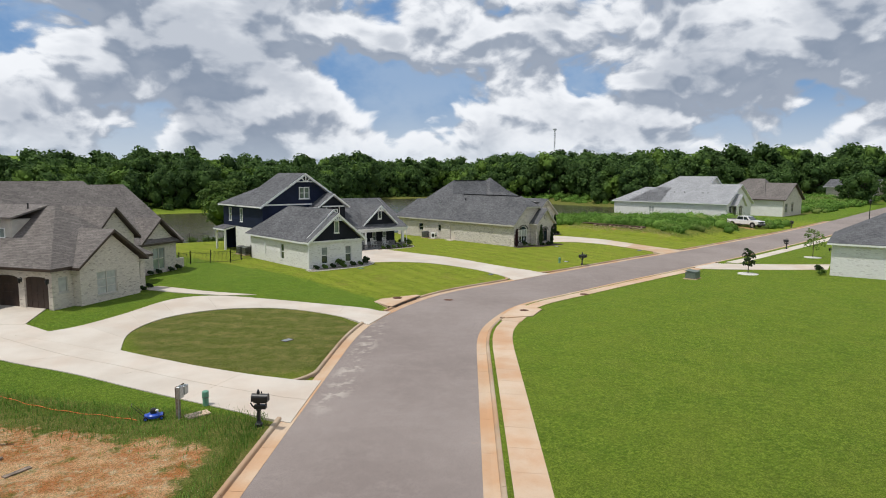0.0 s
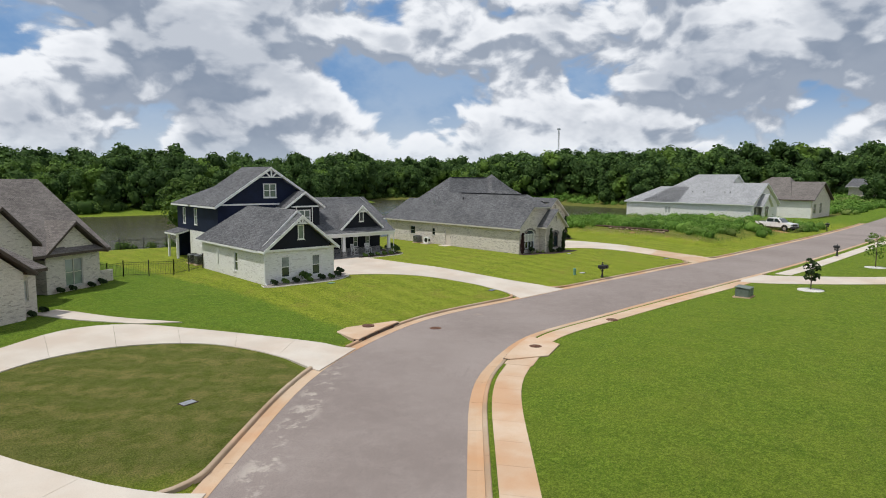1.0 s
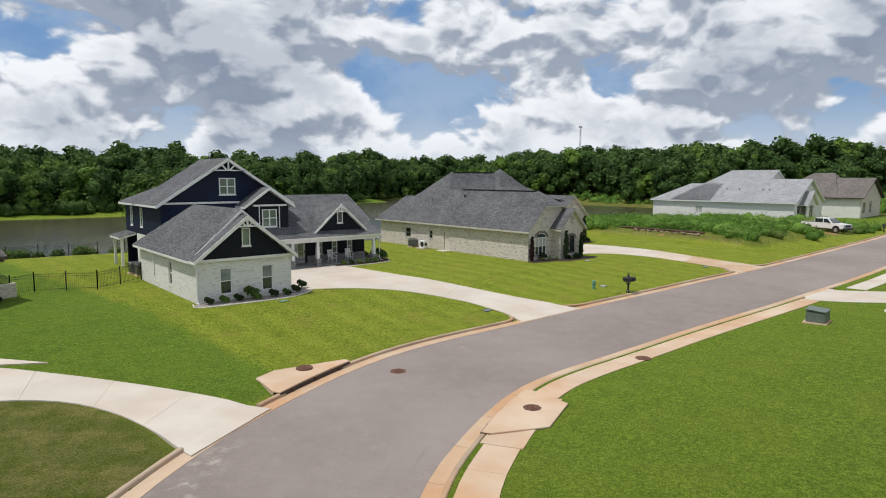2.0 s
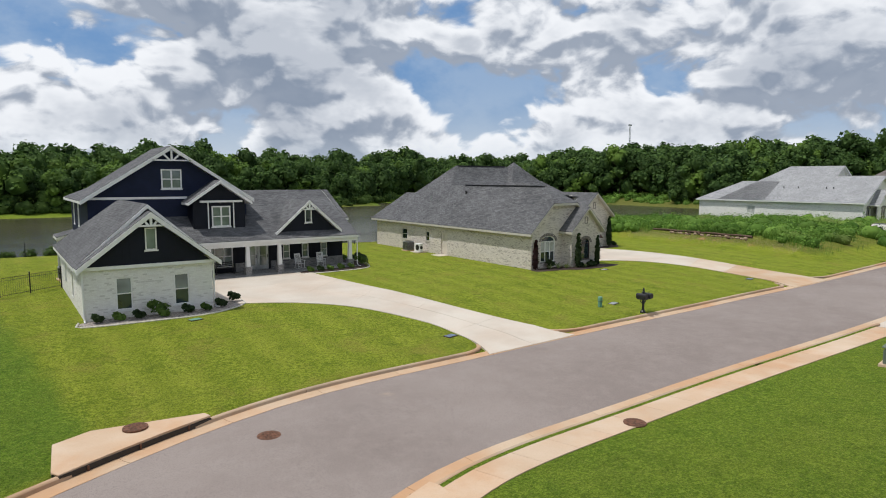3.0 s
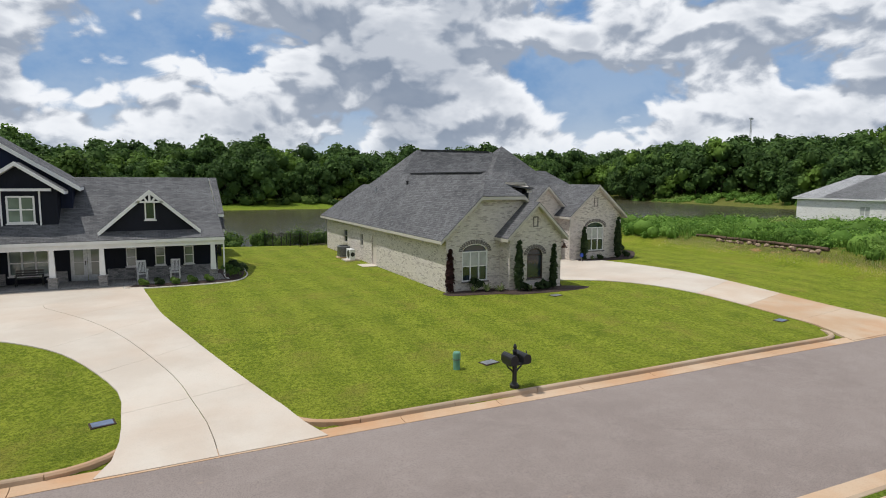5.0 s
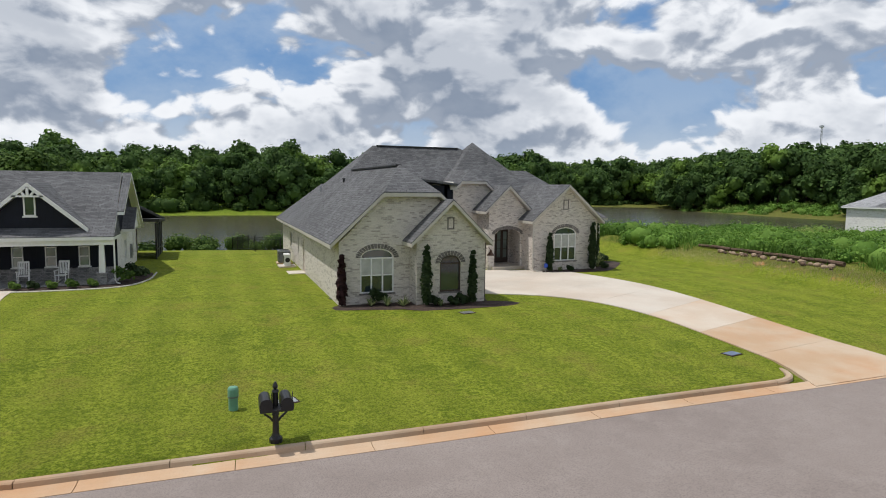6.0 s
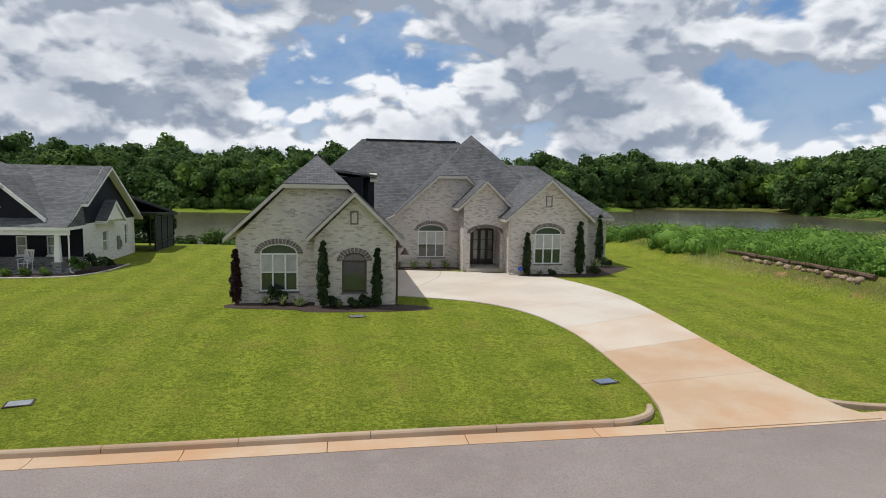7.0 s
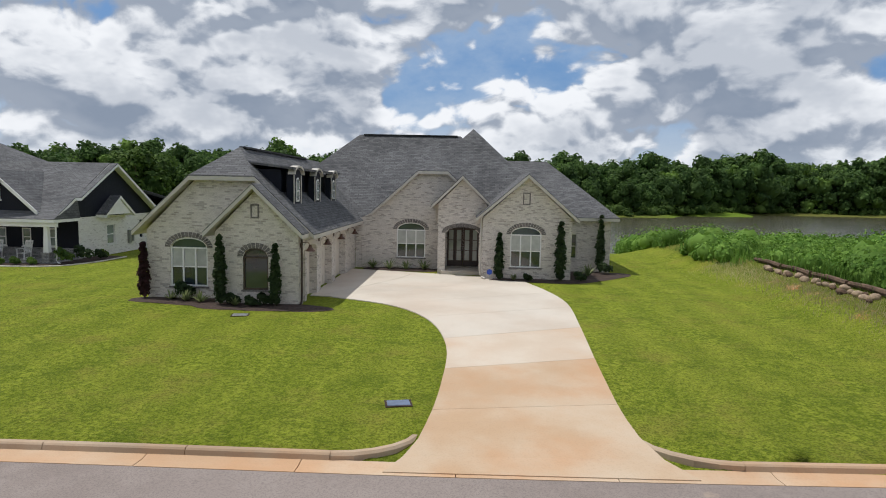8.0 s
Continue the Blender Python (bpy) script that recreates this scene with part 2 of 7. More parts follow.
M = {
    "white_brick": brick_paint("whitewashed_brick", (0.82, 0.81, 0.79), (0.70, 0.68, 0.66), (0.46, 0.44, 0.42), (0.76, 0.75, 0.73)),
    "cream_brick": brick_paint("mottled_cream_brick", (0.70, 0.645, 0.59), (0.47, 0.42, 0.375), (0.25, 0.215, 0.19), (0.62, 0.58, 0.54), 0.7, 0.17),
    "tan_brick": brick_paint("tan_brick", (0.68, 0.62, 0.54), (0.52, 0.46, 0.39), (0.28, 0.24, 0.20), (0.62, 0.57, 0.51), 0.6, 0.09),
    "grey_stone": brick_paint("grey_ledgestone", (0.34, 0.33, 0.32), (0.17, 0.17, 0.175), (0.06, 0.06, 0.065), (0.10, 0.10, 0.10), 0.9),
    "arch_brick": paint("dark_header_brick", (0.20, 0.18, 0.17), 0.9, 0, 0.5, 12.0),
    "roof_grey": shingles("charcoal_shingles", (0.044, 0.045, 0.049), (0.185, 0.186, 0.194)),
    "roof_brown": shingles("weathered_brown_shingles", (0.085, 0.075, 0.07), (0.24, 0.215, 0.20)),
    "roof_pale": shingles("pale_grey_shingles", (0.20, 0.205, 0.215), (0.42, 0.425, 0.44)),
    "roof_black": shingles("black_shingles", (0.02, 0.02, 0.023), (0.05, 0.05, 0.055)),
    "navy": siding("navy_board_siding", (0.009, 0.015, 0.042), 0.17, False),
    "navy_batten": siding("dark_board_and_batten", (0.007, 0.009, 0.017), 0.3),
    "pale_siding": siding("pale_grey_siding", (0.62, 0.64, 0.66), 0.2, False),
    "cream_siding": siding("cream_board_siding", (0.55, 0.52, 0.47), 0.25),
    "white": paint("white_trim_paint", (0.78, 0.78, 0.77), 0.5, 0, 0.06),
    "cream": paint("cream_trim_paint", (0.52, 0.49, 0.44), 0.55, 0, 0.08),
    "garage_cream": paint("cream_garage_door_paint", (0.66, 0.60, 0.53), 0.5, 0, 0.05),
    "brown": paint("dark_brown_paint", (0.055, 0.034, 0.026), 0.5, 0, 0.25),
    "black": paint("black_metal", (0.012, 0.012, 0.014), 0.4, 0.0, 0.3, 6.0),
    "grey_metal": paint("grey_sheet_metal", (0.28, 0.29, 0.30), 0.4, 0.6, 0.2, 5.0),
    "galvanised": paint("galvanised_metal", (0.42, 0.44, 0.46), 0.35, 0.7, 0.2, 8.0),
    "copper": paint("rust_coloured_metal", (0.11, 0.055, 0.035), 0.4, 0.3, 0.3, 9.0),
    "green_plastic": paint("green_plastic", (0.13, 0.30, 0.21), 0.5, 0, 0.15, 4.0),
    "green_box": paint("grey_green_steel", (0.13, 0.16, 0.135), 0.5, 0, 0.2, 4.0),
    "blue_plastic": paint("blue_plastic", (0.02, 0.07, 0.42), 0.35, 0, 0.2, 5.0),
    "slate_lid": paint("blue_grey_plastic", (0.13, 0.17, 0.26), 0.5, 0, 0.2, 6.0),
    "orange": paint("orange_cord", (0.65, 0.17, 0.03), 0.6, 0, 0.2, 3.0),
    "tyre": paint("black_rubber", (0.016, 0.016, 0.016), 0.8, 0, 0.2, 8.0),
    "car_white": paint("white_car_paint", (0.80, 0.80, 0.80), 0.2, 0, 0.03),
    "wood": paint("weathered_grey_wood", (0.22, 0.17, 0.13), 0.85, 0, 0.45, 7.0),
    "rust": paint("rusty_iron", (0.16, 0.075, 0.045), 0.8, 0.3, 0.5, 9.0),
    "bark": paint("grey_brown_bark", (0.12, 0.09, 0.07), 0.95, 0, 0.5, 5.0),
    "mulch": paint("dark_bark_mulch", (0.055, 0.034, 0.026), 0.95, 0, 0.6, 11.0),
    "white_stone": paint("white_pebbles", (0.66, 0.64, 0.60), 0.9, 0, 0.35, 14.0),
    "mixed_stone": paint("grey_brown_pebbles", (0.34, 0.30, 0.27), 0.9, 0, 0.6, 9.0),
    "edge_stone": paint("pale_edging_stone", (0.56, 0.53, 0.48), 0.9, 0, 0.25, 6.0),
    "rock": paint("tan_field_stone", (0.34, 0.25, 0.17), 0.9, 0, 0.4, 3.0),
    "brown_log": paint("rotting_wood", (0.12, 0.075, 0.05), 0.95, 0, 0.5, 4.0),
    "screen": paint("black_insect_screen", (0.02, 0.021, 0.022), 0.7, 0, 0.3, 1.0),
    "glass": glass("dark_window_glass"),
    "glass_blind": paint("glass_with_pale_blind", (0.46, 0.47, 0.45), 0.12, 0, 0.16, 3.0),
    "glass_grey": glass("dim_window_glass", (0.13, 0.16, 0.148)),
    "drive": concrete("pale_concrete", (0.60, 0.545, 0.475), (0.52, 0.455, 0.385), 0.14),
    "drive_mid": concrete("faintly_clay_washed_concrete", (0.60, 0.52, 0.43), (0.54, 0.43, 0.33), 0.35),
    "drive_clay": concrete("clay_washed_concrete", (0.53, 0.42, 0.31), (0.47, 0.32, 0.20), 0.6),
    "walk": concrete("clay_stained_concrete", (0.60, 0.47, 0.35), (0.52, 0.37, 0.25), 0.6),
    "kerb": concrete("tan_kerb_concrete", (0.46, 0.36, 0.26), (0.32, 0.23, 0.15), 0.5),
    "gutter": concrete("clay_stained_gutter", (0.56, 0.43, 0.31), (0.50, 0.32, 0.19), 0.65),
    "leaf_oak": leafy("broadleaf_foliage", (0.036, 0.082, 0.020), (0.125, 0.215, 0.055), (0.19, 0.31, 0.05)),
    "leaf_near": leafy("green_foliage", (0.045, 0.095, 0.02), (0.15, 0.235, 0.05)),
    "leaf_dark": leafy("dark_evergreen_foliage", (0.022, 0.042, 0.016), (0.060, 0.095, 0.034)),
    "leaf_red": leafy("dark_purple_foliage", (0.035, 0.018, 0.018), (0.075, 0.032, 0.032)),
    "leaf_bright": leafy("light_green_foliage", (0.09, 0.17, 0.03), (0.20, 0.30, 0.07)),
    "weed": leafy("rank_weeds", (0.075, 0.175, 0.022), (0.24, 0.40, 0.075), (0.30, 0.33, 0.11)),
    "straw": leafy("dry_grass_blades", (0.42, 0.36, 0.19), (0.64, 0.57, 0.34)),
    "yucca": leafy("striped_yucca_leaves", (0.11, 0.17, 0.06), (0.42, 0.45, 0.22)),
}


def asphalt_material():
    k = Nodes("worn_grey_asphalt")
    c = k.mix(k.ramp(k.noise(0.12, 5.0), 0.3, 0.7), (0.222, 0.182, 0.165), (0.292, 0.246, 0.225))
    c = k.mix(k.math("MULTIPLY", k.ramp(k.noise(1.3, 8.0, 0.75), 0.42, 0.68), 0.35), c, (0.33, 0.285, 0.26))
    c = k.mix(k.math("MULTIPLY", k.ramp(k.noise(28.0, 6.0, 0.8), 0.46, 0.62), 0.5), c, (0.11, 0.092, 0.085))
    c = k.mix(k.math("MULTIPLY", k.ramp(k.noise(0.5, 6.0, 0.7), 0.67, 0.74), 0.6), c, (0.36, 0.28, 0.22))
    x, y, z = k.split(k.place())
    track = k.math("ABSOLUTE", k.math("SUBTRACT", k.math("SUBTRACT", y, x), 7.3))
    strip = k.math("MULTIPLY", k.ramp(track, 1.3, 0.2), k.math("MULTIPLY", k.ramp(y, 31.5, 29.0), k.ramp(y, 18.0, 21.0)))
    scuff = k.math("MULTIPLY", strip, k.ramp(k.noise(1.1, 7.0, 0.7), 0.50, 0.60))
    c = k.mix(k.math("MULTIPLY", scuff, 0.75), c, (0.44, 0.39, 0.34))
    crack = k.n("ShaderNodeTexVoronoi", Scale=0.35, Vector=k.place())
    crack.feature = "DISTANCE_TO_EDGE"
    c = k.mix(k.math("MULTIPLY", k.ramp(crack.outputs["Distance"], 0.012, 0.004), k.ramp(k.noise(0.2, 2.0), 0.60, 0.66, 0.0, 0.12)), c, (0.10, 0.085, 0.08))
    k.bump(k.noise(120.0, 2.0), 0.3, 0.006)
    return k.done(c, 0.85, 0.0, 0.35)


def ground_material():
    """Lawn, with the parts of the sheet that are clay, dry or rank set by its own colour layer."""
    k = Nodes("lawn_and_clay")
    kinds = k.split(k.attr("kinds"))
    p = k.place()
    mow = k.n("ShaderNodeTexWave", Vector=p, Scale=0.16, Distortion=0.9, Detail=2.0)
    blades = k.noise(16.0, 5.0, 0.75)
    clump = k.noise(6.0, 7.0, 0.72)
    broad = k.ramp(k.noise(0.32, 6.0, 0.65), 0.38, 0.62)
    c = k.mix(k.ramp(clump, 0.42, 0.58), (0.150, 0.205, 0.014), (0.325, 0.380, 0.040))
    c = k.mix(k.math("MULTIPLY", broad, 0.55), c, (0.300, 0.335, 0.040))
    c = k.mix(k.math("MULTIPLY", mow.outputs["Fac"], 0.4), c, (0.150, 0.205, 0.014))
    c = k.mix(k.math("MULTIPLY", k.ramp(k.noise(0.8, 8.0, 0.75), 0.50, 0.66), 0.6), c, (0.105, 0.155, 0.012))
    c = k.mix(k.math("MULTIPLY", k.ramp(k.noise(0.45, 7.0, 0.7), 0.50, 0.68), 0.5), c, (0.290, 0.245, 0.055))
    lush = k.mix(k.ramp(clump, 0.38, 0.62), (0.072, 0.148, 0.012), (0.165, 0.262, 0.026))
    lush = k.mix(k.math("MULTIPLY", broad, 0.3), lush, (0.190, 0.245, 0.028))
    lush = k.mix(k.math("MULTIPLY", k.ramp(k.noise(1.1, 7.0, 0.7), 0.47, 0.66), 0.5), lush, (0.074, 0.130, 0.012))
    c = k.mix(kinds[2], c, lush)
    olive = k.mix(k.ramp(k.noise(1.2, 7.0, 0.68), 0.36, 0.64), (0.100, 0.120, 0.020), (0.210, 0.185, 0.062))
    swath = k.n("ShaderNodeTexWave", Vector=p, Scale=0.2, Distortion=1.2, Detail=2.0)
    swath.bands_direction = "DIAGONAL"
    olive = k.mix(k.math("MULTIPLY", k.ramp(swath.outputs["Fac"], 0.35, 0.75), 0.45), olive, (0.085, 0.115, 0.018))
    c = k.mix(k.ramp(k.math("ADD", kinds[1], k.math("MULTIPLY", k.math("SUBTRACT", clump, 0.5), 0.5)), 0.3, 0.7), c, olive)
    clay = k.mix(k.ramp(k.noise(0.55, 7.0, 0.7), 0.38, 0.62), (0.46, 0.165, 0.06), (0.66, 0.39, 0.21))
    straw = k.mix(k.ramp(k.noise(4.0, 5.0, 0.7), 0.48, 0.70), clay, (0.66, 0.52, 0.33))
    c = k.mix(k.ramp(k.math("ADD", kinds[0], k.math("MULTIPLY", k.math("SUBTRACT", k.noise(0.9, 6.0, 0.7), 0.5), 1.3)), 0.42, 0.62), c, straw)
    # dark flecks: fine mottling plus small shadows among the grass, painted in
    c = k.mix(k.math("MULTIPLY", k.ramp(blades, 0.46, 0.57), 0.7), c, k.mix(0.75, c, (0.030, 0.052, 0.004)))
    # pale flecks put highlights on the grass into the colour
    c = k.mix(k.math("MULTIPLY", k.ramp(k.noise(21.0, 4.0, 0.7), 0.53, 0.62), 0.45), c, k.mix(0.55, c, (0.42, 0.44, 0.10)))
    k.bump(k.math("ADD", blades, k.math("MULTIPLY", clump, 0.6)), 1.0, 0.09)
    return k.done(c, 0.95, 0.0, 0.1)


def water_material():
    k = Nodes("brown_lake_water")
    k.bump(k.noise(1.5, 4.0, 0.6), 0.4, 0.08)
    return k.done(k.mix(k.ramp(k.noise(0.03, 3.0), 0.35, 0.65), (0.055, 0.052, 0.030), (0.085, 0.080, 0.045)), 0.18, 0.0, 0.5)


M["asphalt"], M["ground"], M["water"] = asphalt_material(), ground_material(), water_material()


# ---- building blocks ----
def mesh_of(bm, name, material):
    me = bpy.data.meshes.new(name)
    bmesh.ops.recalc_face_normals(bm, faces=bm.faces)
    bm.to_mesh(me)
    bm.free()
    me.materials.append(material)
    return me


def part(name, bm, material, parent, label=""):
    ob = new(name, mesh_of(bm, name, material))
    ob.parent = parent
    return tagged(ob, label)


def thing(name, m, label, category, group=""):
    ob = new(name)
    ob.matrix_world = m
    return tagged(ob, label, category, group)


def structure(name, bm, material, label, category):
    return tagged(new(name, mesh_of(bm, name, material)), label, category, kind="structure")


def box(bm, x0, x1, y0, y1, z0, z1, bevel=0.0):
    v = [bm.verts.new((x, y, z)) for z in (z0, z1) for x, y in ((x0, y0), (x1, y0), (x1, y1), (x0, y1))]
    f = [bm.faces.new([v[i] for i in q]) for q in ((3, 2, 1, 0), (4, 5, 6, 7), (0, 1, 5, 4), (1, 2, 6, 5), (2, 3, 7, 6), (3, 0, 4, 7))]
    if bevel:
        bmesh.ops.bevel(bm, geom=list({e for q in f for e in q.edges}), offset=bevel, segments=1, affect="EDGES", profile=0.5)
    return bm


def one_box(x0, x1, y0, y1, z0, z1, bevel=0.0):
    return box(bmesh.new(), x0, x1, y0, y1, z0, z1, bevel)


def slab(bm, pts, off):
    """A polygon of 3D points made solid by the offset off."""
    a = [bm.verts.new(p) for p in pts]
    b = [bm.verts.new(Vector(p) + Vector(off)) for p in pts]
    bm.faces.new(a), bm.faces.new(b[::-1])
    n = len(pts)
    for i in range(n):
        bm.faces.new((a[i], a[(i + 1) % n], b[(i + 1) % n], b[i]))
    return bm


def tube(bm, pts, radius, sides=8, taper=1.0):
    """A round bar along points; the radius runs to radius * taper."""
    pts = [Vector(p) for p in pts]
    rings = []
    for i, p in enumerate(pts):
        d = (pts[min(i + 1, len(pts) - 1)] - pts[max(i - 1, 0)]).normalized()
        s = d.orthogonal().normalized()
        t = d.cross(s)
        r = radius * (1 + (taper - 1) * i / max(1, len(pts) - 1))
        rings.append([bm.verts.new(p + r * (math.cos(a) * s + math.sin(a) * t)) for a in (2 * math.pi * j / sides for j in range(sides))])
    for a, b in zip(rings, rings[1:]):
        for j in range(sides):
            bm.faces.new((a[j], a[(j + 1) % sides], b[(j + 1) % sides], b[j]))
    bm.faces.new(rings[0][::-1]), bm.faces.new(rings[-1])
    return bm


def lathe(bm, profile, at=(0, 0, 0), sides=16):
    """A turned shape: (radius, height) from the bottom up."""
    rings = [[bm.verts.new((at[0] + r * math.cos(2 * math.pi * j / sides), at[1] + r * math.sin(2 * math.pi * j / sides), at[2] + z)) for j in range(sides)] for r, z in profile]
    for a, b in zip(rings, rings[1:]):
        for j in range(sides):
            bm.faces.new((a[j], a[(j + 1) % sides], b[(j + 1) % sides], b[j]))
    bm.faces.new(rings[0][::-1]), bm.faces.new(rings[-1])
    return bm


def raw_mesh(name, verts, faces, material):
    """A mesh from arrays; faces all have the same number of corners."""
    verts, faces = np.asarray(verts, np.float32), np.asarray(faces, np.int32)
    me = bpy.data.meshes.new(name)
    n, k = faces.shape
    me.vertices.add(len(verts)), me.loops.add(n * k), me.polygons.add(n)
    me.vertices.foreach_set("co", verts.ravel())
    me.loops.foreach_set("vertex_index", faces.ravel())
    me.polygons.foreach_set("loop_start", np.arange(0, n * k, k, dtype=np.int32))
    me.update(calc_edges=True)
    me.materials.append(material)
    return me


# ---- the lie of the land ----
def smooth(a, b, v):
    t = np.clip((np.asarray(v, float) - a) / (b - a), 0, 1)
    return t * t * (3 - 2 * t)


ROAD_Y, BEND_X, BEND_L = 32.05, 28.05, 11.2
BEND_R = BEND_L / math.tan(radians(22.5))


def centre_line():
    """The road's middle: up from the south-west, round a bend of 45 degrees, then east, swinging slightly north."""
    p = [(x, x + ROAD_Y - BEND_X) for x in np.arange(-160.0, BEND_X - BEND_L * math.sqrt(0.5), 1.0)]
    for a in np.linspace(135, 90, 36):
        p.append((BEND_X + BEND_L + BEND_R * math.cos(radians(a)), ROAD_Y - BEND_R + BEND_R * math.sin(radians(a))))
    for x in np.arange(BEND_X + BEND_L + 0.8, 330.0, 0.8):
        d = max(0.0, x - 70.0)
        p.append((x, ROAD_Y + 0.058 * d * d / (d + 12.0)))
    return np.array(p)


def settled(line):
    """The laid street wanders a little from the ideal line: south-east of it before the bend, north of it after."""
    t = np.gradient(line, axis=0)
    t /= np.hypot(*t.T)[:, None]
    x = line[:, 0]
    off = -0.35 + 0.35 * smooth(20, 27, x) + 0.72 * smooth(26, 36, x) - 0.6 * smooth(45, 62, x)
    return line + np.stack([-t[:, 1], t[:, 0]], 1) * off[:, None]


CENTRE = settled(centre_line())
RUN = np.concatenate([[0], np.cumsum(np.hypot(*np.diff(CENTRE, axis=0).T))])
TANGENT = np.gradient(CENTRE, axis=0)
TANGENT /= np.hypot(*TANGENT.T)[:, None]


def road_place(x, y):
    """Run along the road and offset to its north-west of points."""
    x, y = np.atleast_1d(np.asarray(x, float)), np.atleast_1d(np.asarray(y, float))
    s, d = np.empty(len(x)), np.empty(len(x))
    for a in range(0, len(x), 4000):
        px, py = x[a:a + 4000, None], y[a:a + 4000, None]
        i = np.argmin((px - CENTRE[:, 0]) ** 2 + (py - CENTRE[:, 1]) ** 2, axis=1)
        ex, ey = px[:, 0] - CENTRE[i, 0], py[:, 0] - CENTRE[i, 1]
        s[a:a + 4000] = RUN[i] + ex * TANGENT[i, 0] + ey * TANGENT[i, 1]
        d[a:a + 4000] = ey * TANGENT[i, 0] - ex * TANGENT[i, 1]
    return s, d


def road_xy(s, d):
    i = np.clip(np.searchsorted(RUN, s) - 1, 0, len(RUN) - 2)
    f = (s - RUN[i]) / (RUN[i + 1] - RUN[i])
    p = CENTRE[i] * (1 - f) + CENTRE[i + 1] * f
    t = TANGENT[i] * (1 - f) + TANGENT[i + 1] * f
    return p[0] - d * t[1], p[1] + d * t[0]


def road_z(x):
    x = np.asarray(x, float)
    return -0.10 - 0.15 * smooth(66, 44, x) - 0.27 * np.exp(-((x - 38) / 15) ** 2) + 1.6 * smooth(110, 230, x)


KERB_IN, KERB_OUT = 4.12, 4.32
LAKE_Z = -1.0


def shore(x):
    """North edge of the near bank."""
    return 97.0 + 4.0 * np.sin(np.asarray(x) * 0.045 + 1.0) - 14 * smooth(88, 120, x)


def rise_in(x, d):
    """How the lawns climb from the kerb to the house plots; later on the bend."""
    late = 1 - smooth(16, 34, x)
    t = np.clip((d - KERB_OUT - 4.5 * late) / (12.7 + 1.5 * late), 0, 1)
    return t * t * (3 - 2 * t)


def land(x, y, d=None):
    """Height of the lawns."""
    x, y = np.atleast_1d(np.asarray(x, float)), np.atleast_1d(np.asarray(y, float))
    if d is None:
        d = road_place(x, y)[1]
    kerb = road_z(x) + 0.14
    north = kerb + (0.42 - kerb) * rise_in(x, d) * (1 - smooth(110, 150, x)) + 1.1 * smooth(84.6, 88.6, x - 0.02 * (y - 50)) * smooth(37.5, 45, y) * (1 - smooth(104, 122, x)) * (1 - smooth(74, 92, y))
    south = kerb + (0.08 - kerb) * smooth(KERB_OUT, 12, -d) * (1 - smooth(110, 150, x))
    z = np.where(d > 0, north, south)
    bank = shore(x)
    z = z + (LAKE_Z - 0.6 - z) * smooth(-22, 1.5, y - bank) * (1 - smooth(186, 212, x - 0.15 * (y - 100)))
    far = 172 + 60 * smooth(85, 190, x) + 3 * np.sin(x * 0.07)
    rise = smooth(-2, 3, y - far)
    z = z + rise * (LAKE_Z + 0.7 - z) + 0.06 * np.clip(y - far - 3, 0, 400)
    z = z + 0.02 * np.clip(x - 190, 0, 300) * smooth(190, 260, x) * (1 - rise)
    return z


def drape(x, y, lift=0.0):
    return float(land([x], [y])[0]) + lift



def sweep(bm, s0, s1, profile, step=1.0):
    """A cross-section of (offset, height above the road) run along the road."""
    n = max(1, int(round((s1 - s0) / step)))
    rings = []
    for k in range(n + 1):
        s = s0 + (s1 - s0) * k / n
        ring = []
        for d, h in profile:
            x, y = road_xy(s, d)
            ring.append(bm.verts.new((x, y, float(road_z(road_xy(s, 0)[0])) + h)))
        rings.append(ring)
    for a, b in zip(rings, rings[1:]):
        for j in range(len(profile) - 1):
            bm.faces.new((a[j], a[j + 1], b[j + 1], b[j]))
    return rings


def closed_sweep(bm, s0, s1, profile, step=1.0):
    rings = sweep(bm, s0, s1, profile + profile[:1], step)
    bmesh.ops.remove_doubles(bm, verts=bm.verts, dist=0.0005)
    bm.verts.ensure_lookup_table()
    bmesh.ops.holes_fill(bm, edges=[e for e in bm.edges if e.is_boundary], sides=0)


road_bm = bmesh.new()
sweep(road_bm, 100, RUN[-1] - 2, [(-3.62, 0.0), (-1.8, 0.055), (0, 0.075), (1.8, 0.055), (3.62, 0.0)], 1.5)
for f in road_bm.faces:
    f.smooth = True
structure("road", road_bm, M["asphalt"], "worn grey asphalt street bending through the lawns", "road")

lake_bm = bmesh.new()
bmesh.ops.create_grid(lake_bm, x_segments=24, y_segments=16, size=1)
for v in lake_bm.verts:
    v.co = Vector((45 + v.co.x * 260, 165 + v.co.y * 86, LAKE_Z))
structure("water", lake_bm, M["water"], "calm brown lake behind the houses", "lake")


def run_at(x, y):
    return float(road_place([x], [y])[0][0])


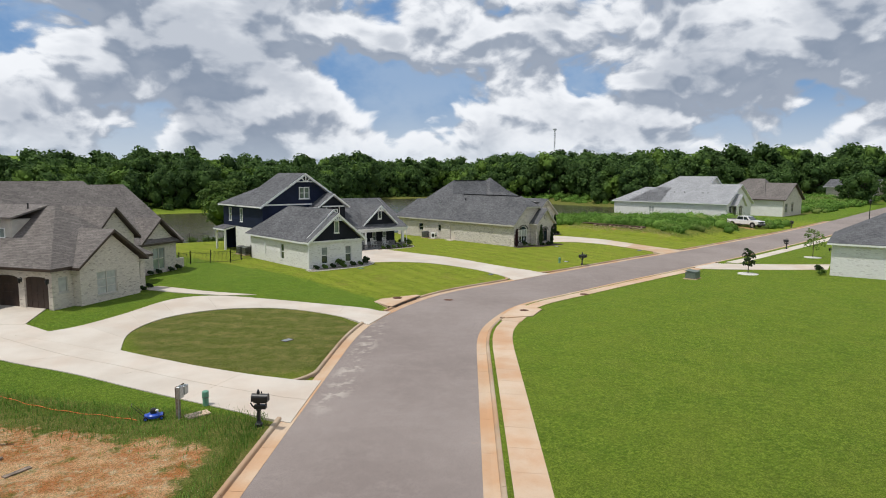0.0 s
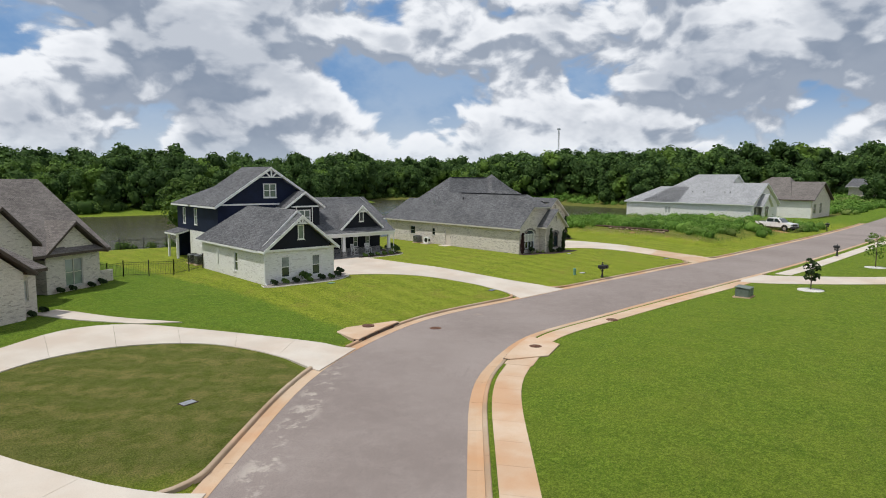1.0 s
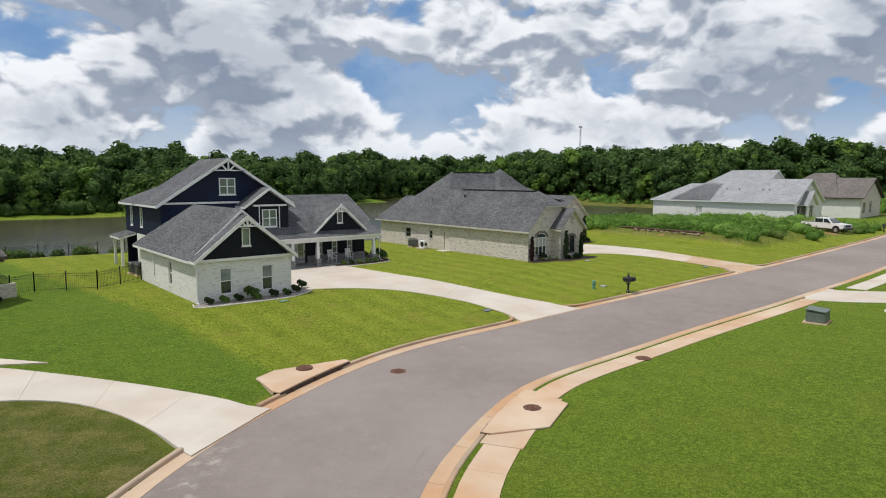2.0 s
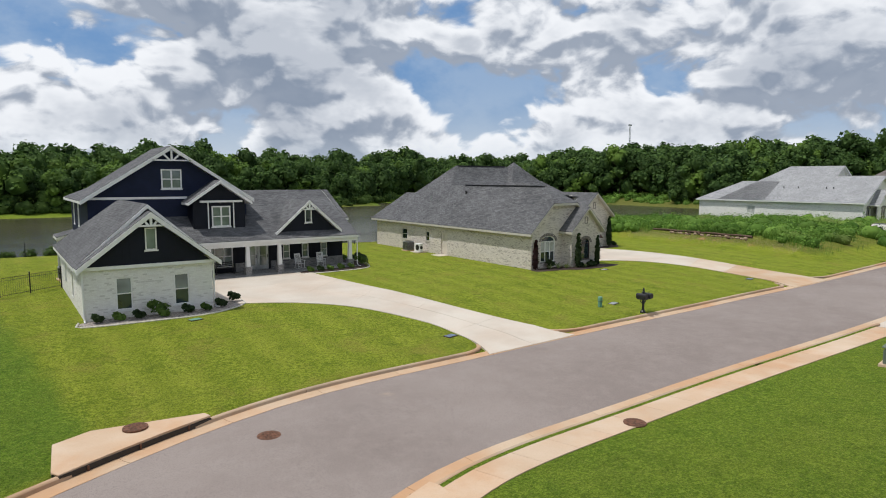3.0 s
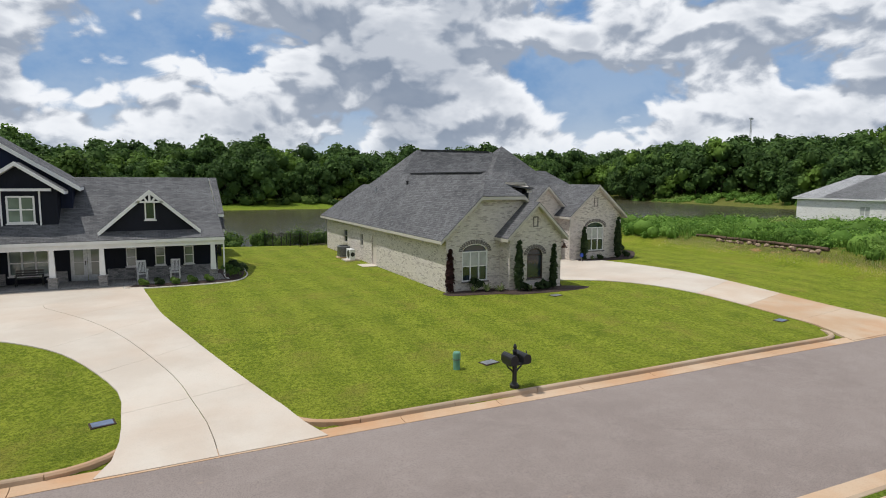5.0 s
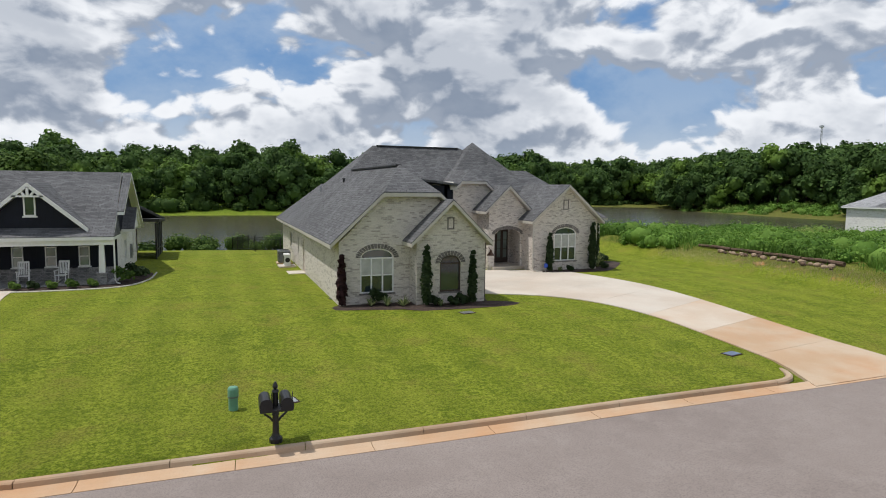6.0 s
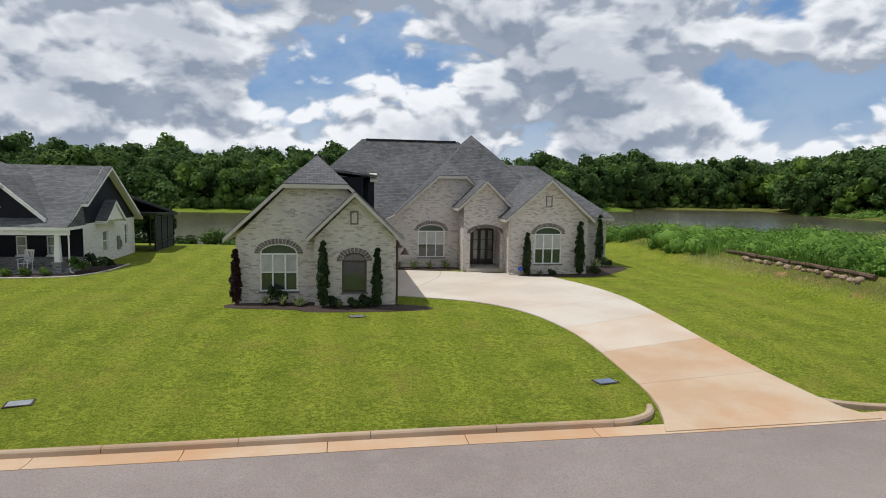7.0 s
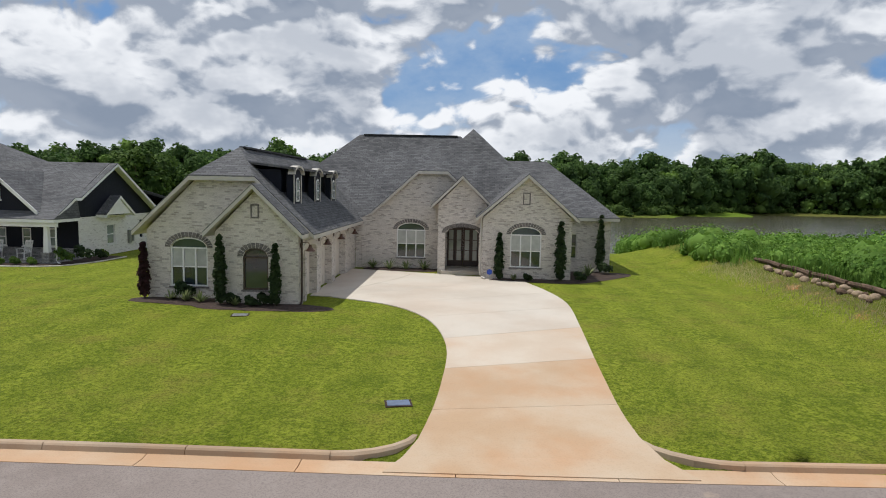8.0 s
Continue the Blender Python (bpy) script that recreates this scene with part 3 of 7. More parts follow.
# kerb and gutter, in poured lengths with gaps at the driveways
S_START = run_at(-6, -2)
DRIVES_NORTH = [(run_at(10.3, 19.7), run_at(13.6, 23.4)), (run_at(22.4, 31.0), run_at(25.6, 33.2)), (run_at(26.9, 34.2), run_at(30.6, 35.2)),
                (run_at(43.6, 36.4), run_at(48.9, 36.4)), (run_at(70.9, 36.4), run_at(76.7, 36.6))]
DRIVES_SOUTH = [(run_at(62.6, 27.8), run_at(67.8, 27.8))]
def ground_sheet():
    def axis(lo, hi, step, far):
        mid = list(np.arange(lo, hi + 0.01, step))
        out, g, a, b = mid[:], step, lo, hi
        while b < far or a > -far:
            g *= 1.22
            a, b = max(a - g, -far), min(b + g, far)
            out = ([a] if a > -far or out[0] > -far else []) + out + ([b] if b < far or out[-1] < far else [])
        return np.array(sorted(set(out)))

    xs, ys = axis(-6, 112, 0.5, 2500.0), axis(2, 100, 0.5, 2500.0)
    gx, gy = np.meshgrid(xs, ys)
    x, y = gx.ravel().copy(), gy.ravel().copy()
    s, d = road_place(x, y)
    near = (np.abs(np.abs(d) - KERB_OUT) < 0.30) & (x > -5) & (x < 110) & (y > 3) & (y < 99)
    for i in np.nonzero(near)[0]:
        x[i], y[i] = road_xy(s[i], math.copysign(KERB_OUT - 0.02, d[i]))
    d = np.where(near, np.sign(d) * KERB_OUT, d)
    z = land(x, y, d)
    inside = (np.abs(d) < KERB_OUT - 0.01) & (x > -150) & (x < 320)
    z = np.where(inside, road_z(x) - 0.35, z)
    for g0, g1 in DRIVES_NORTH + DRIVES_SOUTH:
        side = 1 if (g0, g1) in DRIVES_NORTH else -1
        mouth = smooth(g0 - 0.9, g0 - 0.1, s) * smooth(g1 + 0.9, g1 + 0.1, s) * (1 - smooth(KERB_OUT, KERB_OUT + 1.9, d * side)) * (d * side > KERB_OUT - 0.3)
        z = z - 0.19 * mouth
    z = np.where((np.hypot(x, y) > 600), np.minimum(z, 8), z)
    nx, ny = len(xs), len(ys)
    i = np.arange(nx * ny).reshape(ny, nx)
    faces = np.stack([i[:-1, :-1], i[:-1, 1:], i[1:, 1:], i[1:, :-1]], -1).reshape(-1, 4)
    me = raw_mesh("ground", np.stack([x, y, z], 1), faces, M["ground"])
    # which parts are clay, dry or lush
    clay = smooth(24.2, 21.6, x + 0.8 * y) * smooth(4.6, 6.0, d) * (y < 40) * 0.66
    clay = np.maximum(clay, 0.95 * np.exp(-((x - 117.5 - 0.4 * (y - 48)) / 5.0) ** 2 - ((y - 48.5) / 8.0) ** 2))
    clay = np.maximum(clay, 0.45 * np.exp(-((x - 86.9 - 0.02 * (y - 50)) / 0.75) ** 2) * smooth(41, 46, y) * smooth(66, 56, y))
    wild = smooth(86.0, 87.2, x - 0.02 * (y - 50)) * smooth(39.5, 42, y) * smooth(140, 120, x) * 0.55
    isle = smooth(0.4, -0.4, np.hypot((x - 15.4) / 6.2, (y - 32.2) / 8.0) - 1.12)
    olive = np.maximum(np.maximum(wild, isle * 0.85), 0.6 * smooth(33.4, 31.8, y + 1.22 * x) * (d > 4) * (y < 40))
    edge = x - 27.9 + (y - 35.3) * 0.13
    lush = smooth(0.25, -0.25, edge) * (d > 4.4) * (1 - isle)
    lush = np.maximum(lush, 0.75 * (d < -4.3))
    lush = np.maximum(lush, np.maximum(smooth(165, 180, y), smooth(138, 150, x)))
    olive = np.maximum(olive, 0.75 * smooth(150, 165, x) * smooth(46, 52, y))
    layer = me.color_attributes.new("kinds", "FLOAT_COLOR", "POINT")
    layer.data.foreach_set("color", np.stack([clay, olive, lush, np.ones(len(x))], 1).astype(np.float32).ravel())
    me.polygons.foreach_set("use_smooth", np.ones(len(faces), bool))
    return tagged(new("ground", me), "mown green lawns with bare red clay patches", "ground", kind="structure")


ground_sheet()
kerbs = tagged(new("kerb"), "rounded tan concrete kerb with joints along the street", "kerb", kind="structure")
gutters = tagged(new("gutter"), "flat clay-stained concrete gutter beside the asphalt", "gutter", kind="structure")


def kerb_piece(s0, s1, side):
    bm = bmesh.new()
    a, b = KERB_IN, KERB_OUT
    closed_sweep(bm, s0, s1, [(side * d, h) for d, h in ((a - 0.03, -0.2), (a, 0.02), (a + 0.025, 0.115), (a + 0.06, 0.145), (b - 0.03, 0.15), (b, 0.12), (b, -0.2))])
    part("kerb_length", bm, M["kerb"], kerbs)


def kerb_return(s, side, way):
    """The kerb's curved end that runs back into a driveway."""
    bm = bmesh.new()
    pts = []
    for k in range(7):
        a = radians(15 * k)
        pts.append((s - way * 1.7 * math.sin(a), side * (KERB_IN + 0.1 + 1.7 * (1 - math.cos(a)))))
    rings = []
    for k, (ss, d) in enumerate(pts):
        ds, dd = pts[min(k + 1, 6)][0] - pts[max(k - 1, 0)][0], pts[min(k + 1, 6)][1] - pts[max(k - 1, 0)][1]
        l = math.hypot(ds, dd)
        nx, ny = -dd / l * 0.1, ds / l * 0.1
        drop = 0.11 * smooth(1, 6, k)
        ring = []
        for q, h in ((-1, -0.25), (-1, 0.10), (-0.5, 0.15), (0.6, 0.15), (1, 0.12), (1, -0.25)):
            x, y = road_xy(ss + q * nx, d + q * ny)
            ring.append(bm.verts.new((x, y, float(road_z(x)) + h - (drop if h > 0 else 0) + 0.012 * max(0, abs(d) - KERB_OUT))))
        rings.append(ring)
    for a, b in zip(rings, rings[1:]):
        for j in range(6):
            bm.faces.new((a[j], a[(j + 1) % 6], b[(j + 1) % 6], b[j]))
    bm.faces.new(rings[0]), bm.faces.new(rings[-1][::-1])
    part("kerb_return", bm, M["kerb"], kerbs)


def lay_kerbs(side, gaps, ends):
    s, last = S_START, run_at(150, 36.5)
    stops = [(min([g0] + [e for e, way in ends if way == -1 and abs(e - g0) < 1.5]), max([g1] + [e for e, way in ends if way == 1 and abs(e - g1) < 1.5])) for g0, g1 in sorted(gaps)] + [(last, last)]
    for g0, g1 in stops:
        n = max(1, int(round((g0 - s) / 3.05)))
        for k in range(n):
            a, b = s + (g0 - s) * k / n, s + (g0 - s) * (k + 1) / n
            kerb_piece(a + 0.008, b - 0.008, side)
        s = g1
    s = S_START
    while s < last:
        bm = bmesh.new()
        closed_sweep(bm, s + 0.008, s + 3.04, [(side * d, h) for d, h in ((3.6, -0.15), (3.6, 0.012), (3.9, -0.005), (KERB_IN + 0.02, 0.02), (KERB_IN + 0.02, -0.15))], 1.6)
        part("gutter_length", bm, M["gutter"], gutters)
        s += 3.05
    for s, way in ends:
        kerb_return(s, side, way)


lay_kerbs(1, DRIVES_NORTH, [(DRIVES_NORTH[0][1] + 1.1, 1), (DRIVES_NORTH[3][0] - 1.1, -1), (DRIVES_NORTH[3][1] + 1.1, 1), (DRIVES_NORTH[4][0] - 1.1, -1), (DRIVES_NORTH[4][1] + 1.1, 1)])
lay_kerbs(-1, DRIVES_SOUTH + [(run_at(29.9, 26.5), run_at(34.2, 28.3))], [])


def spline(pts, n):
    """A smooth curve through a few points, at n + 1 even steps."""
    p = [Vector((*q, 0)) for q in pts]
    p = [2 * p[0] - p[1]] + p + [2 * p[-1] - p[-2]]
    dense = []
    for i in range(1, len(p) - 2):
        for k in range(20):
            t = k / 20
            dense.append(0.5 * (2 * p[i] + (p[i + 1] - p[i - 1]) * t + (2 * p[i - 1] - 5 * p[i] + 4 * p[i + 1] - p[i + 2]) * t * t + (3 * p[i] - p[i - 1] - 3 * p[i + 1] + p[i + 2]) * t ** 3))
    dense.append(p[-2])
    d = np.array([q.to_tuple()[:2] for q in dense])
    l = np.concatenate([[0], np.cumsum(np.hypot(*np.diff(d, axis=0).T))])
    u = np.linspace(0, l[-1], n + 1)
    return np.stack([np.interp(u, l, d[:, 0]), np.interp(u, l, d[:, 1])], 1)


def pour(owner, left, right, rows, across, material, lift=0.035, sub=4, gap=0.012, stained=0, mouth=True):
    """Concrete cast between two edges, in panels with open joints; it lies on the lawn."""
    a, b = spline(left, rows * sub), spline(right, rows * sub)
    for r in range(rows):
        for c in range(across):
            bm = bmesh.new()
            grid = []
            for i in range(sub + 1):
                k = r * sub + i
                row = []
                for j in range(5):
                    f = (c + (j / 4)) / across
                    q = a[k] * (1 - f) + b[k] * f
                    if i == 0:
                        q = q + (a[k + 1] - a[k]) / max(1e-6, np.hypot(*(a[k + 1] - a[k]))) * gap
                    if across > 1 and j in (0, 4) and 0 < c + j / 4 < across:
                        w = (b[k] - a[k]) / max(1e-6, np.hypot(*(b[k] - a[k])))
                        q = q + w * (gap if j == 0 else -gap)
                    s, d = road_place([q[0]], [q[1]])
                    z = drape(q[0], q[1], lift) if abs(d[0]) > KERB_OUT else float(road_z(q[0])) + 0.03
                    apron = float(smooth(KERB_IN - 0.1, KERB_OUT + 1.6, abs(d[0]))) if mouth else 1.0
                    z = (float(road_z(q[0])) + 0.025) * (1 - apron) + z * apron
                    row.append((q[0], q[1], z))
                grid.append(row)
            top = [[bm.verts.new(p) for p in row] for row in grid]
            for i in range(sub):
                for j in range(4):
                    bm.faces.new((top[i][j], top[i][j + 1], top[i + 1][j + 1], top[i + 1][j]))
            rim = [e for e in bm.edges if e.is_boundary]
            ext = bmesh.ops.extrude_edge_only(bm, edges=rim)
            for v in [g for g in ext["geom"] if isinstance(g, bmesh.types.BMVert)]:
                v.co.z -= 0.16
            part("concrete_panel", bm, M["drive_clay"] if r < stained - 1 else M["drive_mid"] if r < stained else material, owner)


def pavement(name, label, category="driveway"):
    return tagged(new(name), label, category, kind="structure")


def mouth(x, y):
    return road_xy(run_at(x, y), 3.7)


# driveway of the navy house: out from the street, widening into a court before garage and porch
drive_2 = pavement("driveway", "pale concrete driveway curving up to the navy house")
pour(drive_2, [mouth(43.5, 36.5), (43.95, 37.7), (44.0, 39.8), (43.75, 42.0), (42.05, 45.6), (40.0, 47.8), (38.0, 49.1), (35.6, 50.3)],
     [mouth(49.0, 36.4), (48.5, 37.9), (47.5, 41.5), (46.4, 45.5), (45.4, 50.0), (44.8, 55.5), (44.6, 57.8), (45.1, 58.9)], 5, 2, M["drive"])
pour(drive_2, [(35.2, 50.52), (35.2, 55.0), (35.2, 59.0)], [(35.6, 50.32), (40.35, 54.62), (45.1, 58.92)], 2, 1, M["drive"], 0.03)

drive_3 = pavement("driveway", "pale concrete driveway sweeping up to the brick house, clay-stained near the street")
pour(drive_3, [mouth(70.9, 35.95), (71.5, 37.4), (71.8, 40.5), (71.8, 44.0), (71.0, 47.2), (69.3, 49.6), (66.4, 51.2)],
     [mouth(76.8, 36.1), (76.1, 37.8), (76.2, 42.0), (76.5, 47.0), (76.7, 51.0), (76.3, 54.0), (75.4, 57.2)], 6, 1, M["drive"], stained=3)
pour(drive_3, [(65.6, 51.3), (65.6, 55.0), (65.6, 60.6)], [(66.4, 51.2), (72.0, 56.0), (73.2, 58.6)], 2, 2, M["drive"], 0.03)
pour(drive_3, [(66.4, 51.22), (72.0, 56.0), (73.2, 58.6)], [(75.6, 57.2), (75.0, 57.6), (74.0, 58.4)], 1, 2, M["drive"], 0.032)

drive_1 = pavement("driveway", "broad pale concrete loop driveway round a lawn island")
pour(drive_1, [mouth(10.4, 19.2), (9.4, 20.9), (8.5, 23.1), (7.2, 26.2), (5.4, 30.1), (3.0, 34.3), (0.4, 42.0), (-2.0, 48.0)],
     [mouth(14.0, 22.7), (12.4, 24.1), (10.85, 27.1), (9.6, 29.8), (8.25, 32.6), (6.3, 37.4), (4.6, 44.0)], 6, 2, M["drive"], 0.04)
pour(drive_1, [mouth(22.5, 30.3), (22.0, 32.4), (21.2, 35.6), (19.6, 38.0), (16.4, 39.4), (12.6, 38.8), (9.6, 36.2), (7.9, 32.2)],
     [mouth(26.1, 32.4), (25.2, 33.7), (23.3, 37.1), (20.6, 40.7), (17.6, 43.6), (14.4, 43.7), (10.2, 40.6), (7.0, 38.7), (4.4, 38.5)], 8, 1, M["drive"], 0.045)
pour(drive_1, [(20.4, 42.5), (17.6, 45.5), (15.4, 49.4)], [(18.2, 43.4), (15.6, 46.0), (13.9, 49.0)], 2, 1, M["drive"], 0.05)
pour(drive_1, [(-1.5, 47.0), (2.0, 53.0)], [(5.2, 41.0), (7.2, 45.6)], 2, 2, M["drive"], 0.05)

# sidewalk on the far side of the street from the houses
walkway = pavement("pavement", "clay-stained concrete sidewalk panels beside the street", "sidewalk")


def walk_edge(d, s0, s1, n):
    return [road_xy(s0 + (s1 - s0) * k / n, d) for k in range(n + 1)]


w0, w1 = run_at(3, 0.5), run_at(29.3, 26.0)
pour(walkway, walk_edge(-4.5, w0, w1, 14), walk_edge(-5.67, w0, w1, 14), 20, 1, M["walk"], 0.03, 2, mouth=False)
w2, w3 = run_at(34.2, 27.7), run_at(61.6, 27.8)
pour(walkway, walk_edge(-4.36, w1 + 0.02, w2, 4), walk_edge(-5.75, w1 + 0.02, w2, 4), 2, 1, M["walk"], 0.03, 3, mouth=False)
pour(walkway, walk_edge(-4.5, w2 + 0.02, w3, 14), walk_edge(-5.56, w2 + 0.02, w3, 14), 18, 1, M["walk"], 0.03, 2, mouth=False)
w4, w5 = run_at(68.5, 27.8), run_at(135, 32)
pour(walkway, walk_edge(-5.0, w4, w5, 14), walk_edge(-6.3, w4, w5, 14), 26, 1, M["drive"], 0.03, 2, mouth=False)
drive_4 = pavement("driveway", "white concrete driveway of the pale house beside the street")
pour(drive_4, [(62.4, 28.1), (62.0, 26.2), (64.2, 23.3), (67.2, 20.4), (70.6, 17.75)], [(68.0, 28.1), (67.4, 26.6), (69.6, 23.9), (72.2, 21.2), (75.2, 18.8)], 5, 1, M["drive"], 0.03)


# ---- houses ----
HOME = Vector((0, 0, 0))


def hpart(name, bm, material, parent, label=""):
    """A part written in the plan's own metres, set under a house whose foot is HOME."""
    bmesh.ops.translate(bm, verts=bm.verts, vec=-HOME)
    return part(name, bm, material, parent, label)


def wall(house, p0, p1, z0, top, openings=(), material="white_brick", thick=0.22, label="", name="wall"):
    """An upright wall from p0 to p1 (outside on the right hand), its top a line of (along, height), with openings (a, b, sill, head, rise)."""
    p0, p1 = Vector((*p0, 0)), Vector((*p1, 0))
    length = (p1 - p0).length
    u = (p1 - p0) / length
    inward = Vector((-u.y, u.x, 0)) * thick
    if isinstance(top, (int, float)):
        top = [(0, top), (length, top)]
    tu, tz = [t[0] for t in top], [t[1] for t in top]
    cuts = {0.0, length, *[t for t in tu if 0 <= t <= length]}
    for a, b, s, h, r in openings:
        cuts |= {a + (b - a) * k / (8 if r else 1) for k in range((8 if r else 1) + 1)}
    cuts = sorted(cuts)
    cuts = [c for i, c in enumerate(cuts) if i == 0 or c - cuts[i - 1] > 1e-4]
    cuts[0], cuts[-1] = cuts[0] + 0.003, cuts[-1] - 0.003
    bm = bmesh.new()

    def arch(c, a, b, h, r):
        f = 2 * (c - a) / (b - a) - 1
        return h + r * math.sqrt(max(0.0, 1 - f * f)) if r else h

    for c0, c1 in zip(cuts, cuts[1:]):
        mid = (c0 + c1) / 2
        spans, low = [], (z0, z0)
        for a, b, s, h, r in sorted([o for o in openings if o[0] < mid < o[1]], key=lambda o: o[2]):
            spans.append((low, (s, s)))
            low = (arch(c0, a, b, h, r), arch(c1, a, b, h, r))
        spans.append((low, (float(np.interp(c0, tu, tz)), float(np.interp(c1, tu, tz)))))
        for (l0, l1), (h0, h1) in spans:
            if max(h0 - l0, h1 - l1) < 0.005:
                continue
            q = [p0 + u * c0 + Vector((0, 0, l0)), p0 + u * c1 + Vector((0, 0, l1)), p0 + u * c1 + Vector((0, 0, max(h1, l1))), p0 + u * c0 + Vector((0, 0, max(h0, l0)))]
            slab(bm, q, inward)
    return hpart(name, bm, M[material], house, label)


class Face:
    """A wall's own frame, to set windows, doors and trim on it."""

    def __init__(self, p0, p1):
        self.o = Vector((*p0, 0))
        self.u = (Vector((*p1, 0)) - self.o).normalized()
        self.n = Vector((self.u.y, -self.u.x, 0))

    def at(self, u, z, out=0.0):
        return self.o + self.u * u + Vector((0, 0, z)) + self.n * out

    def bar(self, bm, u0, u1, z0, z1, back, front):
        return slab(bm, [self.at(u0, z0, back), self.at(u1, z0, back), self.at(u1, z1, back), self.at(u0, z1, back)], self.n * (front - back))


def arch_points(u0, u1, h, r, n=10, grow=0.0):
    m, w = (u0 + u1) / 2, (u1 - u0) / 2 + grow
    return [(m - w * math.cos(math.pi * k / n), h + (r + grow) * math.sin(math.pi * k / n)) for k in range(n + 1)]


def window(house, face, u0, u1, z0, z1, rise=0.0, cols=1, rows=2, trim="white", pane="glass", lower=None, casing=0.06, recess=0.09, sill=True, label="white-framed sash window", header=""):
    """A sash window in its opening: frame with rails, one pane a light, a sill, and a brick arch or lintel."""
    bm = bmesh.new()
    c = casing
    face.bar(bm, u0, u0 + c, z0, z1, -recess - 0.05, -recess + 0.05)
    face.bar(bm, u1 - c, u1, z0, z1, -recess - 0.05, -recess + 0.05)
    face.bar(bm, u0 + c, u1 - c, z0, z0 + c, -recess - 0.05, -recess + 0.05)
    face.bar(bm, u0 + c, u1 - c, z1 - c, z1, -recess - 0.05, -recess + 0.05)
    for k in range(1, cols):
        m = u0 + (u1 - u0) * k / cols
        face.bar(bm, m - c * 0.55, m + c * 0.55, z0 + c, z1 - c, -recess - 0.04, -recess + 0.045)
    for k in range(1, rows):
        m = z0 + (z1 - z0) * k / rows
        face.bar(bm, u0 + c, u1 - c, m - c * 0.4, m + c * 0.4, -recess - 0.035, -recess + 0.035)
    if rise:
        pts = arch_points(u0, u1, z1, rise)
        inner = arch_points(u0, u1, z1, rise, grow=-c)
        for a, b, p, q in zip(pts, pts[1:], inner, inner[1:]):
            slab(bm, [face.at(*a, -recess - 0.05), face.at(*b, -recess - 0.05), face.at(*q, -recess - 0.05), face.at(*p, -recess - 0.05)], face.n * 0.1)
    w = hpart("window", bm, M[trim], house, label)
    for i in range(cols):
        for j in range(rows):
            g = bmesh.new()
            a, b = u0 + (u1 - u0) * i / cols, u0 + (u1 - u0) * (i + 1) / cols
            s, h = z0 + (z1 - z0) * j / rows, z0 + (z1 - z0) * (j + 1) / rows
            face.bar(g, a + 0.01, b - 0.01, s + 0.01, h - 0.01, -recess - 0.02, -recess - 0.005)
            hpart("pane", g, M[(lower or pane) if j == 0 else pane], w)
    if rise:
        g = bmesh.new()
        slab(g, [face.at(*q, -recess - 0.02) for q in arch_points(u0 + 0.01, u1 - 0.01, z1, rise - 0.01)], face.n * 0.015)
        hpart("arched_pane", g, M["glass"], w)
    if sill:
        g = bmesh.new()
        face.bar(g, u0 - 0.06, u1 + 0.06, z0 - 0.07, z0, -0.1, 0.045)
        hpart("sill", g, M["arch_brick"] if header else M[trim], w)
    if header:
        n = max(9, int((u1 - u0) / 0.085))
        g = bmesh.new()
        a, b = arch_points(u0, u1, z1, rise, n, 0.0), arch_points(u0, u1, z1, rise, n, 0.22)
        for k in range(n):
            f = 0.10
            pa, pb = Vector(a[k]).lerp(Vector(a[k + 1]), f), Vector(a[k]).lerp(Vector(a[k + 1]), 1 - f)
            qa, qb = Vector(b[k]).lerp(Vector(b[k + 1]), f), Vector(b[k]).lerp(Vector(b[k + 1]), 1 - f)
            slab(g, [face.at(*pa, -0.05), face.at(*pb, -0.05), face.at(*qb, -0.05), face.at(*qa, -0.05)], face.n * (0.065 + 0.012 * (k % 2)))
        hpart("brick_arch", g, M[header], w, "arch of dark soldier bricks")
    return w


def roof(house, planes, shingle="roof_grey", trim="cream", depth=0.17, label="", name="roof"):
    """Sloping planes: a skin of shingles on a boarded deck whose edge shows as fascia and soffit."""
    top, deck = bmesh.new(), bmesh.new()
    for pts in planes:
        slab(top, [Vector(p) + Vector((0, 0, 0.04)) for p in pts], (0, 0, -0.04))
        slab(deck, pts, (0, 0, -depth))
    r = hpart(name, top, M[shingle], house, label)
    hpart("fascia", deck, M[trim], r)
    return r


